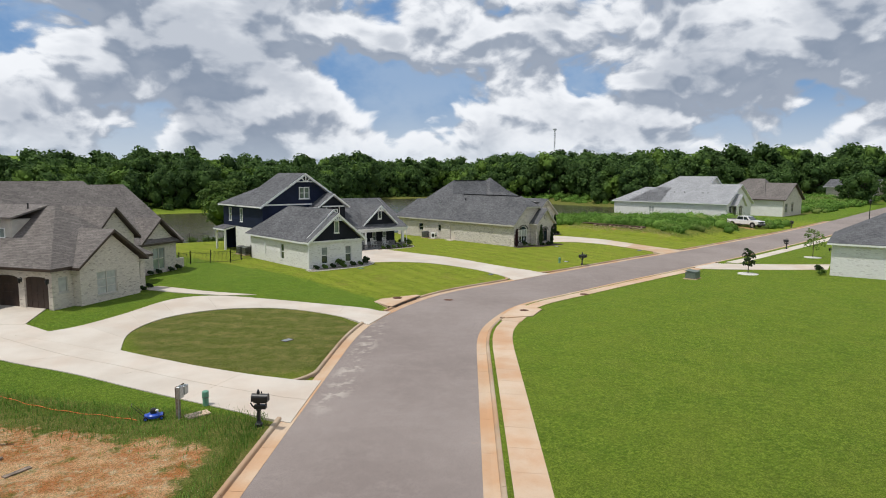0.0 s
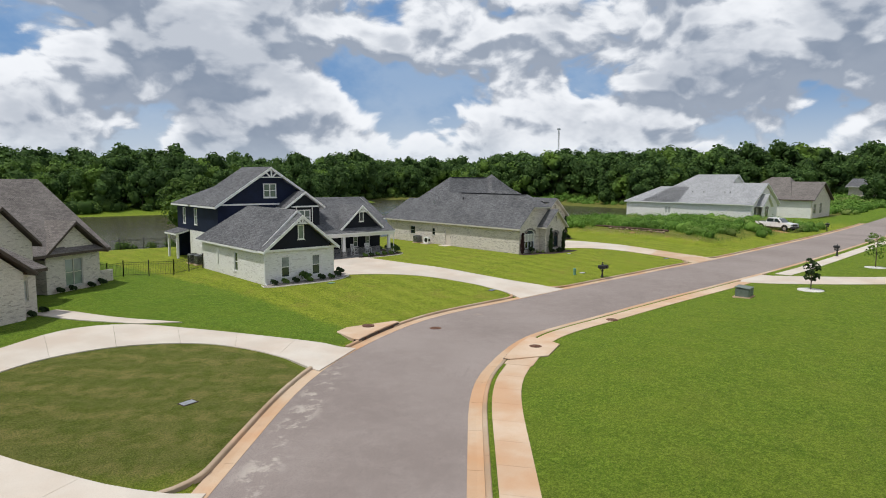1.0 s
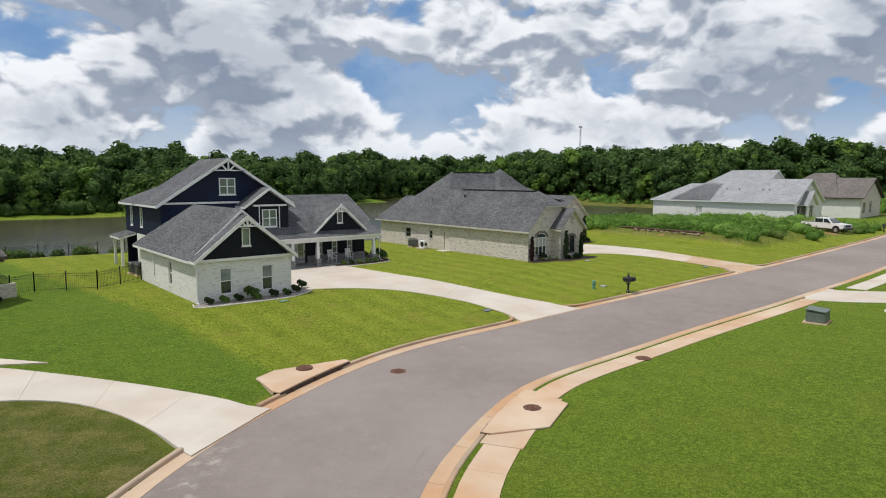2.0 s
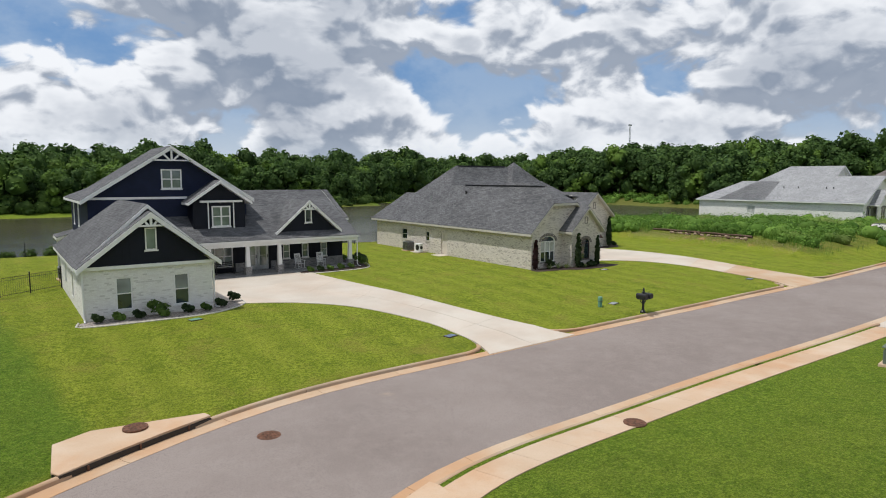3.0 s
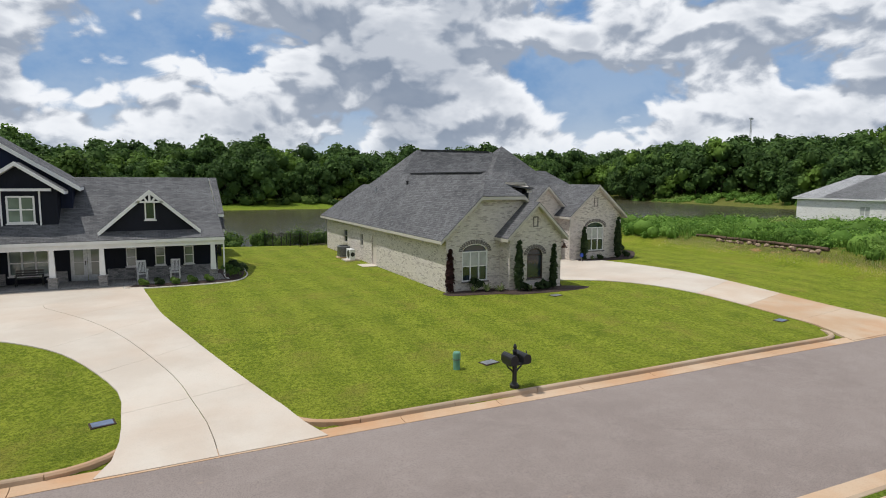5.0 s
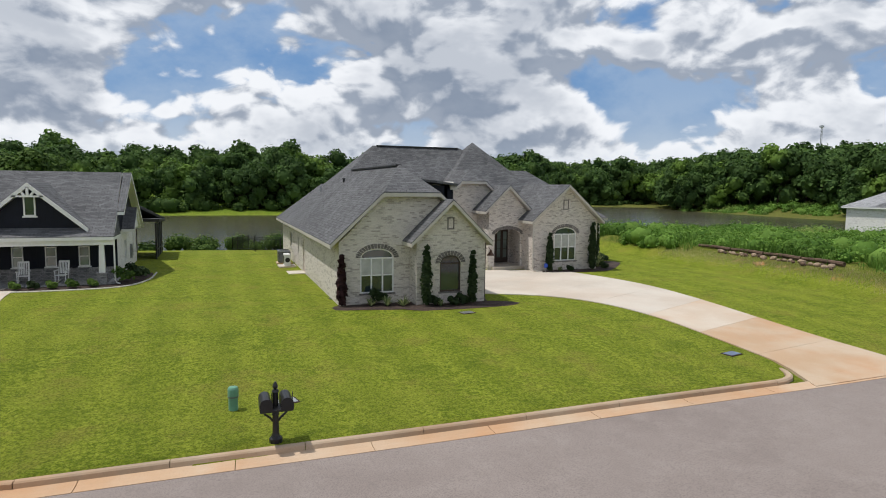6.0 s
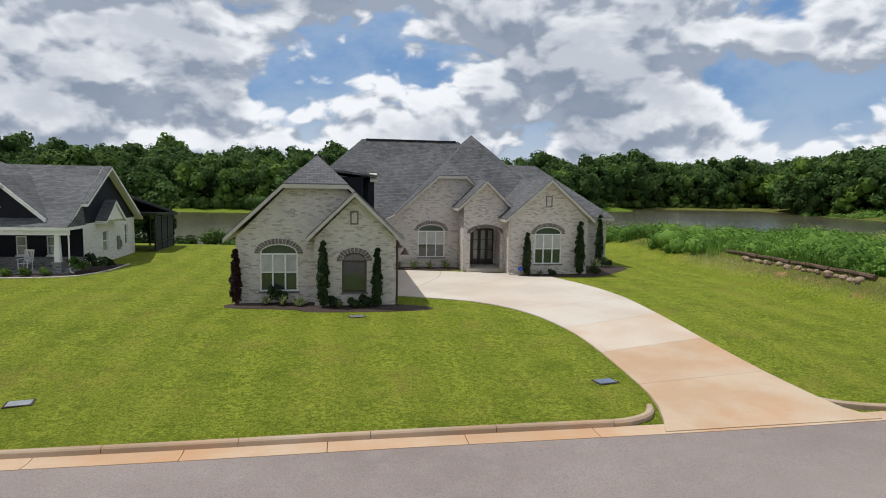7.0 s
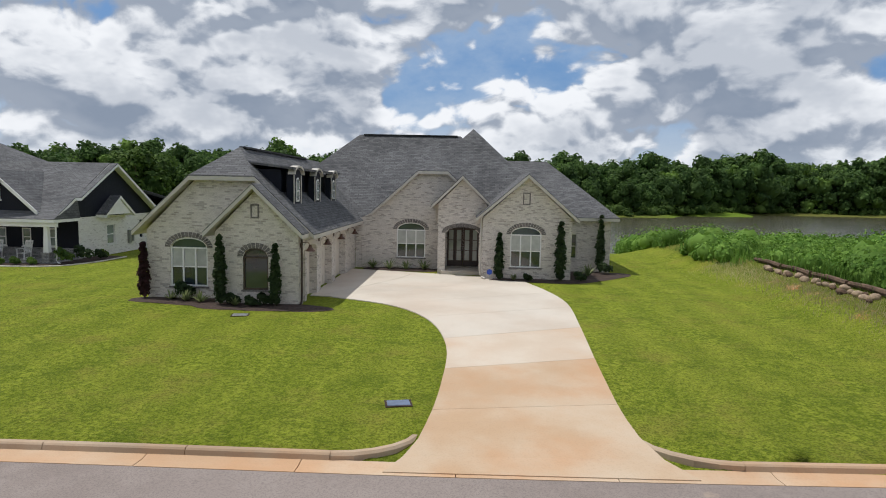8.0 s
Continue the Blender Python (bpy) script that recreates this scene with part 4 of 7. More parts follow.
def roof_planes(x0, x1, y0, y1, ze, zr, hip0=0.0, hip1=0.0, clip0=None, along="y", clip1=None):
    """A pitched roof on a rectangle; hips at its ends where given, clipped gables where clip is given."""
    xm = (x0 + x1) / 2
    a, b = y0 + hip0, y1 - hip1

    def at(z):
        f = (z - ze) / (zr - ze)
        return x0 + (xm - x0) * f, x1 + (xm - x1) * f

    left, right, ends = [], [], []
    if hip0 and clip0:
        l, r = at(clip0)
        left += [(x0, y0, ze), (l, y0, clip0), (xm, a, zr)]
        right += [(x1, y0, ze), (r, y0, clip0), (xm, a, zr)]
        ends.append([(l, y0, clip0), (r, y0, clip0), (xm, a, zr)])
    else:
        left += [(x0, y0, ze), (xm, a, zr)]
        right += [(x1, y0, ze), (xm, a, zr)]
        if hip0:
            ends.append([(x0, y0, ze), (x1, y0, ze), (xm, a, zr)])
    if hip1 and clip1:
        l, r = at(clip1)
        left += [(xm, b, zr), (l, y1, clip1), (x0, y1, ze)]
        right += [(xm, b, zr), (r, y1, clip1), (x1, y1, ze)]
        ends.append([(l, y1, clip1), (r, y1, clip1), (xm, b, zr)])
    else:
        left += [(xm, b, zr), (x0, y1, ze)]
        right += [(xm, b, zr), (x1, y1, ze)]
        if hip1:
            ends.append([(x0, y1, ze), (x1, y1, ze), (xm, b, zr)])
    planes = [left, right] + ends
    if along == "x":
        planes = [[(q[1], q[0], q[2]) for q in p] for p in planes]
    return planes


def gable_top(u0, u1, ze, zr, clip=None, um=None):
    um = (u0 + u1) / 2 if um is None else um
    if clip is None:
        return [(u0, ze), (um, zr), (u1, ze)]
    f = (clip - ze) / (zr - ze)
    return [(u0, ze), (u0 + (um - u0) * f, clip), (u1 + (um - u1) * f, clip), (u1, ze)]


def door_leaf(house, face, u0, u1, z0, z1, material, panels=(1, 3), recess=0.12, label="", name="door", glassy=False, handle=True):
    bm = bmesh.new()
    face.bar(bm, u0, u1, z0, z1, -recess - 0.05, -recess)
    w, h = (u1 - u0) / panels[0], (z1 - z0) / panels[1]
    d = hpart(name, bm, M[material], house, label)
    for k in range(0 if glassy else panels[0] * panels[1]):
        i, j = k % panels[0], k // panels[0]
        hpart("panel", face.bar(bmesh.new(), u0 + w * i + w * 0.12, u0 + w * (i + 1) - w * 0.12, z0 + h * j + h * 0.14, z0 + h * (j + 1) - h * 0.14, -recess, -recess + 0.018), M[material], d)
    if glassy:
        for j in range(panels[1]):
            for i in range(panels[0]):
                g = bmesh.new()
                face.bar(g, u0 + w * (i + 0.22), u0 + w * (i + 0.78), z0 + 0.35 + (z1 - z0 - 0.5) * j / panels[1], z0 + 0.31 + (z1 - z0 - 0.5) * (j + 1) / panels[1], -recess, -recess + 0.012)
                hpart("pane", g, M["glass_grey"], d)
    if handle:
        g = bmesh.new()
        face.bar(g, u1 - 0.12, u1 - 0.07, z0 + 0.9, z0 + 1.15, -recess, -recess + 0.05)
        hpart("handle", g, M["black"], d)
    return d


def downspout(house, x, y, z0, z1, material="cream", kick=(0, -0.25)):
    bm = bmesh.new()
    tube(bm, [(x, y, z1), (x, y, z0 + 0.25), (x + kick[0] * 0.3, y + kick[1] * 0.3, z0 + 0.12), (x + kick[0], y + kick[1], z0 + 0.06)], 0.045, 6)
    hpart("downspout", bm, M[material], house)


def roof_pipe(house, x, y, z, h, material="galvanised", r=0.05):
    bm = bmesh.new()
    lathe(bm, [(r * 2.2, 0), (r * 1.2, 0.08), (r, 0.1), (r, h), (r * 1.5, h + 0.02), (r * 1.5, h + 0.07)], (x, y, z), 10)
    hpart("vent_pipe", bm, M[material], house)


def wall_lamp(name, m, label, group, barn=False):
    """A lantern or a barn shade on a curved arm, at a wall that faces along its own -y."""
    lamp = thing(name, m, label, "wall lamp", group)
    bm = bmesh.new()
    if barn:
        tube(bm, [(0, 0, 0.1), (0, -0.12, 0.22), (0, -0.30, 0.24), (0, -0.40, 0.12)], 0.018, 6)
        box(bm, -0.06, 0.06, -0.03, 0.0, 0.02, 0.2)
        part("arm", bm, M["copper"], lamp)
        g = bmesh.new()
        lathe(g, [(0.20, -0.12), (0.19, -0.10), (0.10, 0.0), (0.06, 0.06), (0.05, 0.14)], (0, -0.40, 0), 14)
        part("shade", g, M["copper"], lamp)
    else:
        box(bm, -0.05, 0.05, -0.02, 0.0, -0.1, 0.2)
        tube(bm, [(0, 0, 0.16), (0, -0.10, 0.24), (0, -0.16, 0.2)], 0.012, 6)
        part("bracket", bm, M["black"], lamp)
        g = bmesh.new()
        lathe(g, [(0.05, -0.16), (0.09, 0.06), (0.11, 0.08), (0.02, 0.19)], (0, -0.16, 0), 8)
        part("lantern", g, M["black"], lamp)
    return lamp


# -- brick house with the three-bay garage wing --
HOME = Vector((68, 56, 0.42))
brick_house = thing("house", pose(*HOME), "mottled cream brick house with steep charcoal shingle roofs", "house")
B = "cream_brick"


def ornament(house, face, u, z, w=0.34, h=0.56):
    """A blind niche framed in dark bricks, high in a gable."""
    bm = bmesh.new()
    for a, b, c, d in ((u - w / 2, u + w / 2, z + h / 2 - 0.06, z + h / 2), (u - w / 2, u + w / 2, z - h / 2, z - h / 2 + 0.06), (u - w / 2, u - w / 2 + 0.06, z - h / 2 + 0.06, z + h / 2 - 0.06), (u + w / 2 - 0.06, u + w / 2, z - h / 2 + 0.06, z + h / 2 - 0.06)):
        face.bar(bm, a, b, c, d, -0.02, 0.03)
    hpart("brick_niche", bm, M["arch_brick"], house, "small niche framed in dark bricks")


# garage wing: clipped gable, with a smaller gable standing before it
f = Face((59.1, 50.0), (62.45, 50.0))
wall(brick_house, (59.1, 50.0), (65.75, 50.0), 0.2, gable_top(0, 6.65, 3.25, 6.62, 5.42), [(0.98, 2.55, 0.92, 2.55, 0.42)], B)
window(brick_house, f, 0.98, 2.55, 0.92, 2.55, 0.42, 3, 2, "white", "glass_blind", "glass", header="arch_brick", label="arched triple window with white frame and half-drawn blinds")
f = Face((62.4, 48.95), (65.75, 48.95))
wall(brick_house, (62.4, 48.95), (65.75, 48.95), 0.2, gable_top(0, 3.35, 3.3, 5.02), [(1.12, 2.14, 1.02, 2.35, 0.34)], B)
window(brick_house, f, 1.12, 2.14, 1.02, 2.35, 0.34, 1, 1, "brown", "glass", header="arch_brick", label="arched dark window with a brown frame")
ornament(brick_house, f, 1.62, 4.15)
wall(brick_house, (62.4, 50.0), (62.4, 49.17), 0.2, 3.4, (), B)
doors = [(0.7, 3.0), (3.7, 6.0), (6.8, 9.4)]
wall(brick_house, (65.75, 48.95), (65.75, 61.4), 0.2, 3.4, [(a, b, 0.2, 2.45, 0.28) for a, b in doors], B, 0.45)
f = Face((65.75, 48.95), (65.75, 61.4))
for a, b in doors:
    d = door_leaf(brick_house, f, a, b, 0.42, 2.75, "garage_cream", (4, 4), 0.34, "cream sectional garage door", "garage_door", handle=False)
    g = bmesh.new()
    n = 22
    pa, pb = arch_points(a, b, 2.45, 0.28, n), arch_points(a, b, 2.45, 0.28, n, 0.2)
    for k in range(n):
        slab(g, [f.at(*pa[k], -0.04), f.at(*pa[k + 1], -0.04), f.at(*pb[k + 1], -0.04), f.at(*pb[k], -0.04)], f.n * (0.06 + 0.01 * (k % 2)))
    hpart("brick_arch", g, M["garage_cream"], d)
side_open = [(4.98, 5.99, 1.38, 2.45, 0.0), (9.25, 9.85, 1.5, 2.42, 0.0), (11.8, 12.75, 0.42, 2.46, 0.0)]
wall(brick_house, (59.1, 73.7), (59.1, 50.22), 0.2, 3.4, side_open, B)
f = Face((59.1, 73.7), (59.1, 50.0))
window(brick_house, f, 4.98, 5.99, 1.38, 2.45, 0, 1, 2, "cream", "glass", label="dark double-hung side window")
window(brick_house, f, 9.25, 9.85, 1.5, 2.42, 0, 1, 2, "cream", "glass", label="narrow dark side window")
door_leaf(brick_house, f, 11.8, 12.75, 0.45, 2.44, "garage_cream", (2, 3), 0.1, "tan side door")
wall(brick_house, (80.9, 73.7), (59.1, 73.7), 0.2, 3.4, (), B)
wall(brick_house, (80.9, 61.9), (80.9, 73.48), 0.2, 3.75, (), B)
# middle front with clipped gable, entry gable and right gable
wall(brick_house, (65.76, 61.4), (66.117, 61.4), 0.2, 3.4, (), B)
wall(brick_house, (66.12, 61.4), (71.0, 61.4), 0.2, [(0, 3.4), (0.95, 3.9), (3.3, 6.1), (4.88, 6.1)], [(2.1, 3.8, 1.08, 2.75, 0.42)], B)
f = Face((66.12, 61.4), (71.0, 61.4))
window(brick_house, f, 2.1, 3.8, 1.08, 2.75, 0.42, 3, 2, "white", "glass_blind", "glass", header="arch_brick", label="arched triple window with white frame and half-drawn blinds")
wall(brick_house, (70.75, 59.5), (73.45, 59.5), 0.2, gable_top(0, 2.7, 4.35, 5.75), [(0.42, 2.3, 0.2, 2.75, 0.32)], B)
f = Face((70.75, 59.5), (73.45, 59.5))
g = bmesh.new()
pa, pb = arch_points(0.42, 2.3, 2.75, 0.32, 22), arch_points(0.42, 2.3, 2.75, 0.32, 22, 0.22)
for k in range(22):
    slab(g, [f.at(*pa[k], -0.05), f.at(*pa[k + 1], -0.05), f.at(*pb[k + 1], -0.05), f.at(*pb[k], -0.05)], f.n * (0.065 + 0.014 * (k % 2)))
hpart("brick_arch", g, M["arch_brick"], brick_house, "arch of dark soldier bricks over the entry")
wall(brick_house, (70.75, 61.4), (70.75, 59.72), 0.2, 4.6, (), B)
wall(brick_house, (73.45, 59.72), (73.45, 61.4), 0.2, 4.6, (), B)
hpart("porch_step", one_box(70.97, 73.23, 59.2, 61.4, 0.2, 0.62), M["drive"], brick_house)
wall(brick_house, (71.0, 61.4), (73.6, 61.4), 0.2, [(0, 6.1), (0.2, 6.08), (2.6, 3.95)], [(0.22, 2.1, 0.62, 3.0, 0.0)], B)
f = Face((71.0, 61.4), (73.6, 61.4))
for a in (0.22, 1.16):
    d = door_leaf(brick_house, f, a, a + 0.93, 0.64, 2.98, "brown", (2, 3), 0.06, "dark wooden entry door with glass lights", "door", True)
wall(brick_house, (73.2, 57.9), (77.95, 57.9), 0.2, gable_top(0, 4.75, 3.7, 5.85), [(1.5, 3.15, 1.08, 2.85, 0.42)], B)
f = Face((73.2, 57.9), (77.95, 57.9))
window(brick_house, f, 1.5, 3.15, 1.08, 2.85, 0.42, 3, 2, "white", "glass_blind", "glass", header="arch_brick", label="arched triple window with white frame and half-drawn blinds")
ornament(brick_house, f, 2.3, 4.75, 0.4, 0.66)
wall(brick_house, (73.2, 61.4), (73.2, 58.12), 0.2, 3.8, (), B)
wall(brick_house, (77.95, 58.12), (77.95, 61.9), 0.2, 3.8, (), B)
wall(brick_house, (77.73, 61.9), (80.9, 61.9), 0.2, 3.75, [(0.5, 1.2, 1.2, 2.7, 0)], B)
window(brick_house, Face((77.73, 61.9), (80.9, 61.9)), 0.5, 1.2, 1.2, 2.7, 0, 1, 2, "cream", "glass", label="narrow dark window")

roof(brick_house, roof_planes(58.65, 66.2, 49.62, 66.0, 3.2, 6.78, 2.1, 0, 5.5), label="steep charcoal shingle roof with a clipped gable")
roof(brick_house, roof_planes(62.05, 66.0, 48.6, 51.8, 3.28, 5.2))
roof(brick_house, roof_planes(58.62, 65.3, 66.0, 74.1, 3.2, 5.9, 0.0, 1.8))
roof(brick_house, roof_planes(61.65, 73.2, 59.02, 77.5, 3.3, 8.72, 5.9, 5.7, along="x"), label="main charcoal shingle roof with a long ridge")
roof(brick_house, roof_planes(67.55, 77.75, 61.95, 72.15, 4.1, 9.2, 5.1, 5.1), label="tall pyramid shingle roof over the entry")
roof(brick_house, roof_planes(66.75, 73.9, 61.05, 66.0, 3.75, 6.98, 1.0, 0, 6.2))
roof(brick_house, roof_planes(70.35, 73.8, 59.15, 65.0, 4.25, 5.92))
roof(brick_house, roof_planes(72.85, 78.25, 57.5, 66.0, 3.68, 6.02))
roof(brick_house, roof_planes(61.5, 74.1, 70.0, 81.3, 3.65, 7.15, 0, 3.6, along="x"))
hpart("ridge_vent", one_box(65.2, 71.6, 67.28, 67.58, 8.72, 8.80), M["black"], brick_house, "black ridge vent")
hpart("ridge_vent", one_box(62.28, 62.58, 52.0, 62.5, 6.78, 6.86), M["black"], brick_house, "black ridge vent")
# dormer with three arched bays over the garage doors
g = box(bmesh.new(), 63.1, 64.45, 51.0, 60.2, 4.1, 5.86)
dormer = hpart("dormer", g, M["navy_batten"], brick_house, "long dark-sided dormer with three arched bays")
g = bmesh.new()
slab(g, [(62.7, 50.75, 6.12), (65.05, 50.75, 5.86), (65.05, 60.3, 5.86), (62.7, 60.3, 6.12)], (0, 0, 0.1))
hpart("dormer_roof", g, M["roof_grey"], dormer)
for y in (51.7, 55.3, 58.9):
    f = Face((64.95, y - 0.6), (64.95, y + 0.6))
    g = bmesh.new()
    slab(g, [f.at(q[0], q[1], -0.3) for q in [(0, 4.05), (1.2, 4.05)] + arch_points(0, 1.2, 5.62, 0.3)[::-1]], f.n * 0.3)
    bay = hpart("bay", g, M["navy_batten"], dormer)
    g = bmesh.new()
    pa, pb = arch_points(-0.08, 1.28, 5.66, 0.32), arch_points(-0.08, 1.28, 5.66, 0.32, grow=0.08)
    for k in range(10):
        slab(g, [f.at(*pa[k], -0.2), f.at(*pa[k + 1], -0.2), f.at(*pb[k + 1], -0.2), f.at(*pb[k], -0.2)], f.n * 0.32)
    hpart("bay_hood", g, M["cream"], bay)
    g = bmesh.new()
    slab(g, [f.at(q[0], q[1], 0.0) for q in [(0.36, 4.5), (0.84, 4.5)] + arch_points(0.36, 0.84, 5.32, 0.22)[::-1]], f.n * 0.03)
    fr = hpart("bay_window", g, M["white"], bay)
    g = bmesh.new()
    slab(g, [f.at(q[0], q[1], 0.03) for q in [(0.43, 4.58), (0.77, 4.58)] + arch_points(0.43, 0.77, 5.32, 0.15)[::-1]], f.n * 0.008)
    hpart("pane", g, M["glass_grey"], fr)
    g = bmesh.new()
    f.bar(g, 0.43, 0.77, 4.94, 4.98, 0.038, 0.05)
    hpart("rail", g, M["white"], fr)
    g = bmesh.new()
    for u in (0.0, 1.12):
        f.bar(g, u, u + 0.08, 4.05, 5.64, -0.02, 0.025)
    hpart("corner_board", g, M["cream"], bay)
downspout(brick_house, 65.83, 49.15, 0.42, 3.2, "brown"), downspout(brick_house, 73.12, 57.84, 0.42, 3.7, "cream", (0.3, -0.2))
roof_pipe(brick_house, 60.9, 66.0, 4.75, 0.9), roof_pipe(brick_house, 61.6, 61.4, 5.45, 0.75, "black", 0.07), roof_pipe(brick_house, 60.4, 68.5, 4.25, 0.2), roof_pipe(brick_house, 60.5, 62.5, 4.35, 0.2)
for y in (49.2, 52.25, 55.3, 58.95):
    wall_lamp("wall_lamp", pose(65.76, y, 2.72, 0, 0, 90), "rust-coloured barn lamp on the garage pier", "garage barn lamps", True)

# -- navy house with the white brick garage --
HOME = Vector((38, 58, 0.42))
navy_house = thing("house", pose(*HOME), "navy two-storey house with white brick garage and long porch", "house")
W = "white_brick"
f = Face((29.05, 49.4), (35.05, 49.4))
wall(navy_house, (29.05, 49.4), (35.05, 49.4), 0.2, 3.02, [(1.38, 2.12, 0.86, 2.5, 0), (4.08, 4.82, 0.84, 2.46, 0)], W)
for a, z in ((1.38, 0.86), (4.08, 0.84)):
    window(navy_house, f, a, a + 0.74, z, z + 1.62, 0, 1, 2, "white", "glass_grey", "glass", label="white double-hung garage window")
wall(navy_house, (29.05, 49.3), (35.05, 49.3), 3.02, gable_top(0, 6.0, 3.03, 5.45), [(2.78, 3.32, 3.78, 4.9, 0)], "navy_batten", label="dark board-and-batten gable")
window(navy_house, Face((29.05, 49.3), (35.05, 49.3)), 2.78, 3.32, 3.78, 4.9, 0, 1, 1, "white", "glass_grey", recess=0.02, label="small white gable window")
g = bmesh.new()
box(g, 28.95, 35.15, 49.22, 49.42, 2.94, 3.1)
hpart("frieze_board", g, M["white"], navy_house)
wall(navy_house, (35.05, 49.4), (35.05, 61.2), 0.2, 3.05, [(2.2, 4.7, 0.2, 2.5, 0), (5.6, 8.1, 0.2, 2.5, 0)], W)
f = Face((35.05, 49.4), (35.05, 61.2))
for a in (2.2, 5.6):
    door_leaf(navy_house, f, a, a + 2.5, 0.42, 2.5, "white", (4, 4), 0.12, "white sectional garage door", "garage_door", handle=False)
wall(navy_house, (29.05, 61.5), (29.05, 49.62), 0.2, 3.05, [(6.6, 7.3, 0.95, 2.5, 0)], W)
f = Face((29.05, 61.5), (29.05, 49.4))
window(navy_house, f, 6.6, 7.3, 0.95, 2.5, 0, 1, 2, "white", "glass", label="white double-hung garage side window")
hpart("meter_cabinet", f.bar(bmesh.new(), 3.2, 3.55, 1.3, 2.6, 0, 0.08), M["white"], navy_house)
roof(navy_house, roof_planes(28.72, 35.5, 49.85, 62.2, 3.02, 6.02, 0, 3.6), trim="white", label="charcoal shingle garage roof")
roof(navy_house, roof_planes(28.75, 35.42, 48.95, 51.2, 3.05, 5.68), trim="white")


def gable_truss(house, x, y, z, half, drop):
    """The white collar beam, king post and struts in a gable's peak."""
    bm = bmesh.new()
    fc = Face((x, y), (x + 1, y))
    fc.bar(bm, -half, half, z - drop - 0.09, z - drop, 0, 0.1)
    fc.bar(bm, -0.06, 0.06, z - drop, z - 0.12, 0, 0.1)
    for sgn in (-1, 1):
        slab(bm, [fc.at(sgn * 0.08, z - drop, 0.01), fc.at(sgn * 0.22, z - drop, 0.01), fc.at(sgn * half * 0.52, z - drop * 0.52, 0.01), fc.at(sgn * half * 0.42, z - drop * 0.44, 0.01)], fc.n * 0.08)
    hpart("gable_truss", bm, M["white"], house, "white timber bracing in the gable peak")


def rake_boards(house, x0, xm, x1, y, ze, zr, w=0.26):
    bm = bmesh.new()
    for a, b in ((x0, xm), (x1, xm)):
        slab(bm, [(a, y, ze - w), (a, y, ze), (b, y, zr), (b, y, zr - w)], (0, 0.06, 0))
    hpart("rake_board", bm, M["white"], house)


gable_truss(navy_house, 32.08, 49.02, 5.62, 0.75, 0.56)
rake_boards(navy_house, 28.75, 32.085, 35.42, 48.9, 3.06, 5.70)
rake_boards(navy_house, 28.72, 32.11, 35.5, 49.78, 3.03, 6.04, 0.2)
# two-storey block
f = Face((30.75, 62.0), (41.15, 62.0))
wall(navy_house, (30.75, 62.0), (41.15, 62.0), 2.6, gable_top(0, 10.4, 5.9, 9.3), [(4.55, 5.9, 6.62, 7.98, 0)], "navy", label="navy clapboard gable")
window(navy_house, f, 4.55, 5.9, 6.62, 7.98, 0, 2, 2, "white", "glass_grey", recess=0.02, casing=0.09, label="white twin gable window")
g = bmesh.new()
f.bar(g, -0.05, 6.2, 5.92, 6.08, 0, 0.06)
hpart("band_board", g, M["white"], navy_house)
wall(navy_house, (30.75, 72.3), (30.75, 62.22), 3.3, 6.0, [(1.6, 2.3, 3.9, 5.5, 0), (4.6, 5.3, 3.9, 5.5, 0)], "navy")
f = Face((30.75, 72.3), (30.75, 62.0))
for a in (1.6, 4.6):
    window(navy_house, f, a, a + 0.7, 3.9, 5.5, 0, 1, 2, "white", "glass_grey", recess=0.03, label="white double-hung upstairs window")
wall(navy_house, (30.75, 69.0), (30.75, 61.6), 0.2, 3.3, (), W)
wall(navy_house, (41.15, 62.0), (41.15, 72.3), 3.0, 6.0, (), "navy")
wall(navy_house, (41.15, 72.3), (30.75, 72.3), 0.2, gable_top(0, 10.4, 5.9, 8.0), (), "navy")
roof(navy_house, roof_planes(30.3, 41.6, 61.55, 68.0, 5.85, 9.55), trim="white", label="charcoal shingle roof of the upper storey")
roof(navy_house, roof_planes(30.3, 41.6, 67.6, 72.8, 5.85, 8.3, 0, 2.4), trim="white")
rake_boards(navy_house, 30.3, 35.95, 41.6, 61.5, 5.88, 9.57)
gable_truss(navy_house, 35.95, 61.6, 9.48, 1.25, 0.85)
# bay over the porch
f = Face((36.95, 60.5), (40.55, 60.5))
wall(navy_house, (36.95, 60.5), (40.55, 60.5), 3.0, gable_top(0, 3.6, 5.75, 7.0), [(1.25, 2.55, 3.95, 5.42, 0)], "navy_batten")
window(navy_house, f, 1.25, 2.55, 3.95, 5.42, 0, 2, 2, "white", "glass_grey", recess=0.0, casing=0.09, label="white twin bay window")
g = bmesh.new()
f.bar(g, 0.45, 3.35, 5.68, 5.82, 0, 0.3)
f.bar(g, 0.98, 1.06, 3.35, 5.68, 0, 0.05), f.bar(g, 2.74, 2.82, 3.35, 5.68, 0, 0.05), f.bar(g, 0.98, 2.82, 3.3, 3.38, 0, 0.06)
hpart("bay_trim", g, M["white"], navy_house)
wall(navy_house, (36.95, 62.0), (36.95, 60.72), 3.0, 5.8, (), "navy_batten")
wall(navy_house, (40.55, 60.72), (40.55, 62.0), 3.0, 5.8, (), "navy_batten")
roof(navy_house, roof_planes(36.55, 40.95, 60.05, 64.0, 5.68, 7.2), trim="white")
rake_boards(navy_house, 36.55, 38.75, 40.95, 60.0, 5.72, 7.24, 0.22)
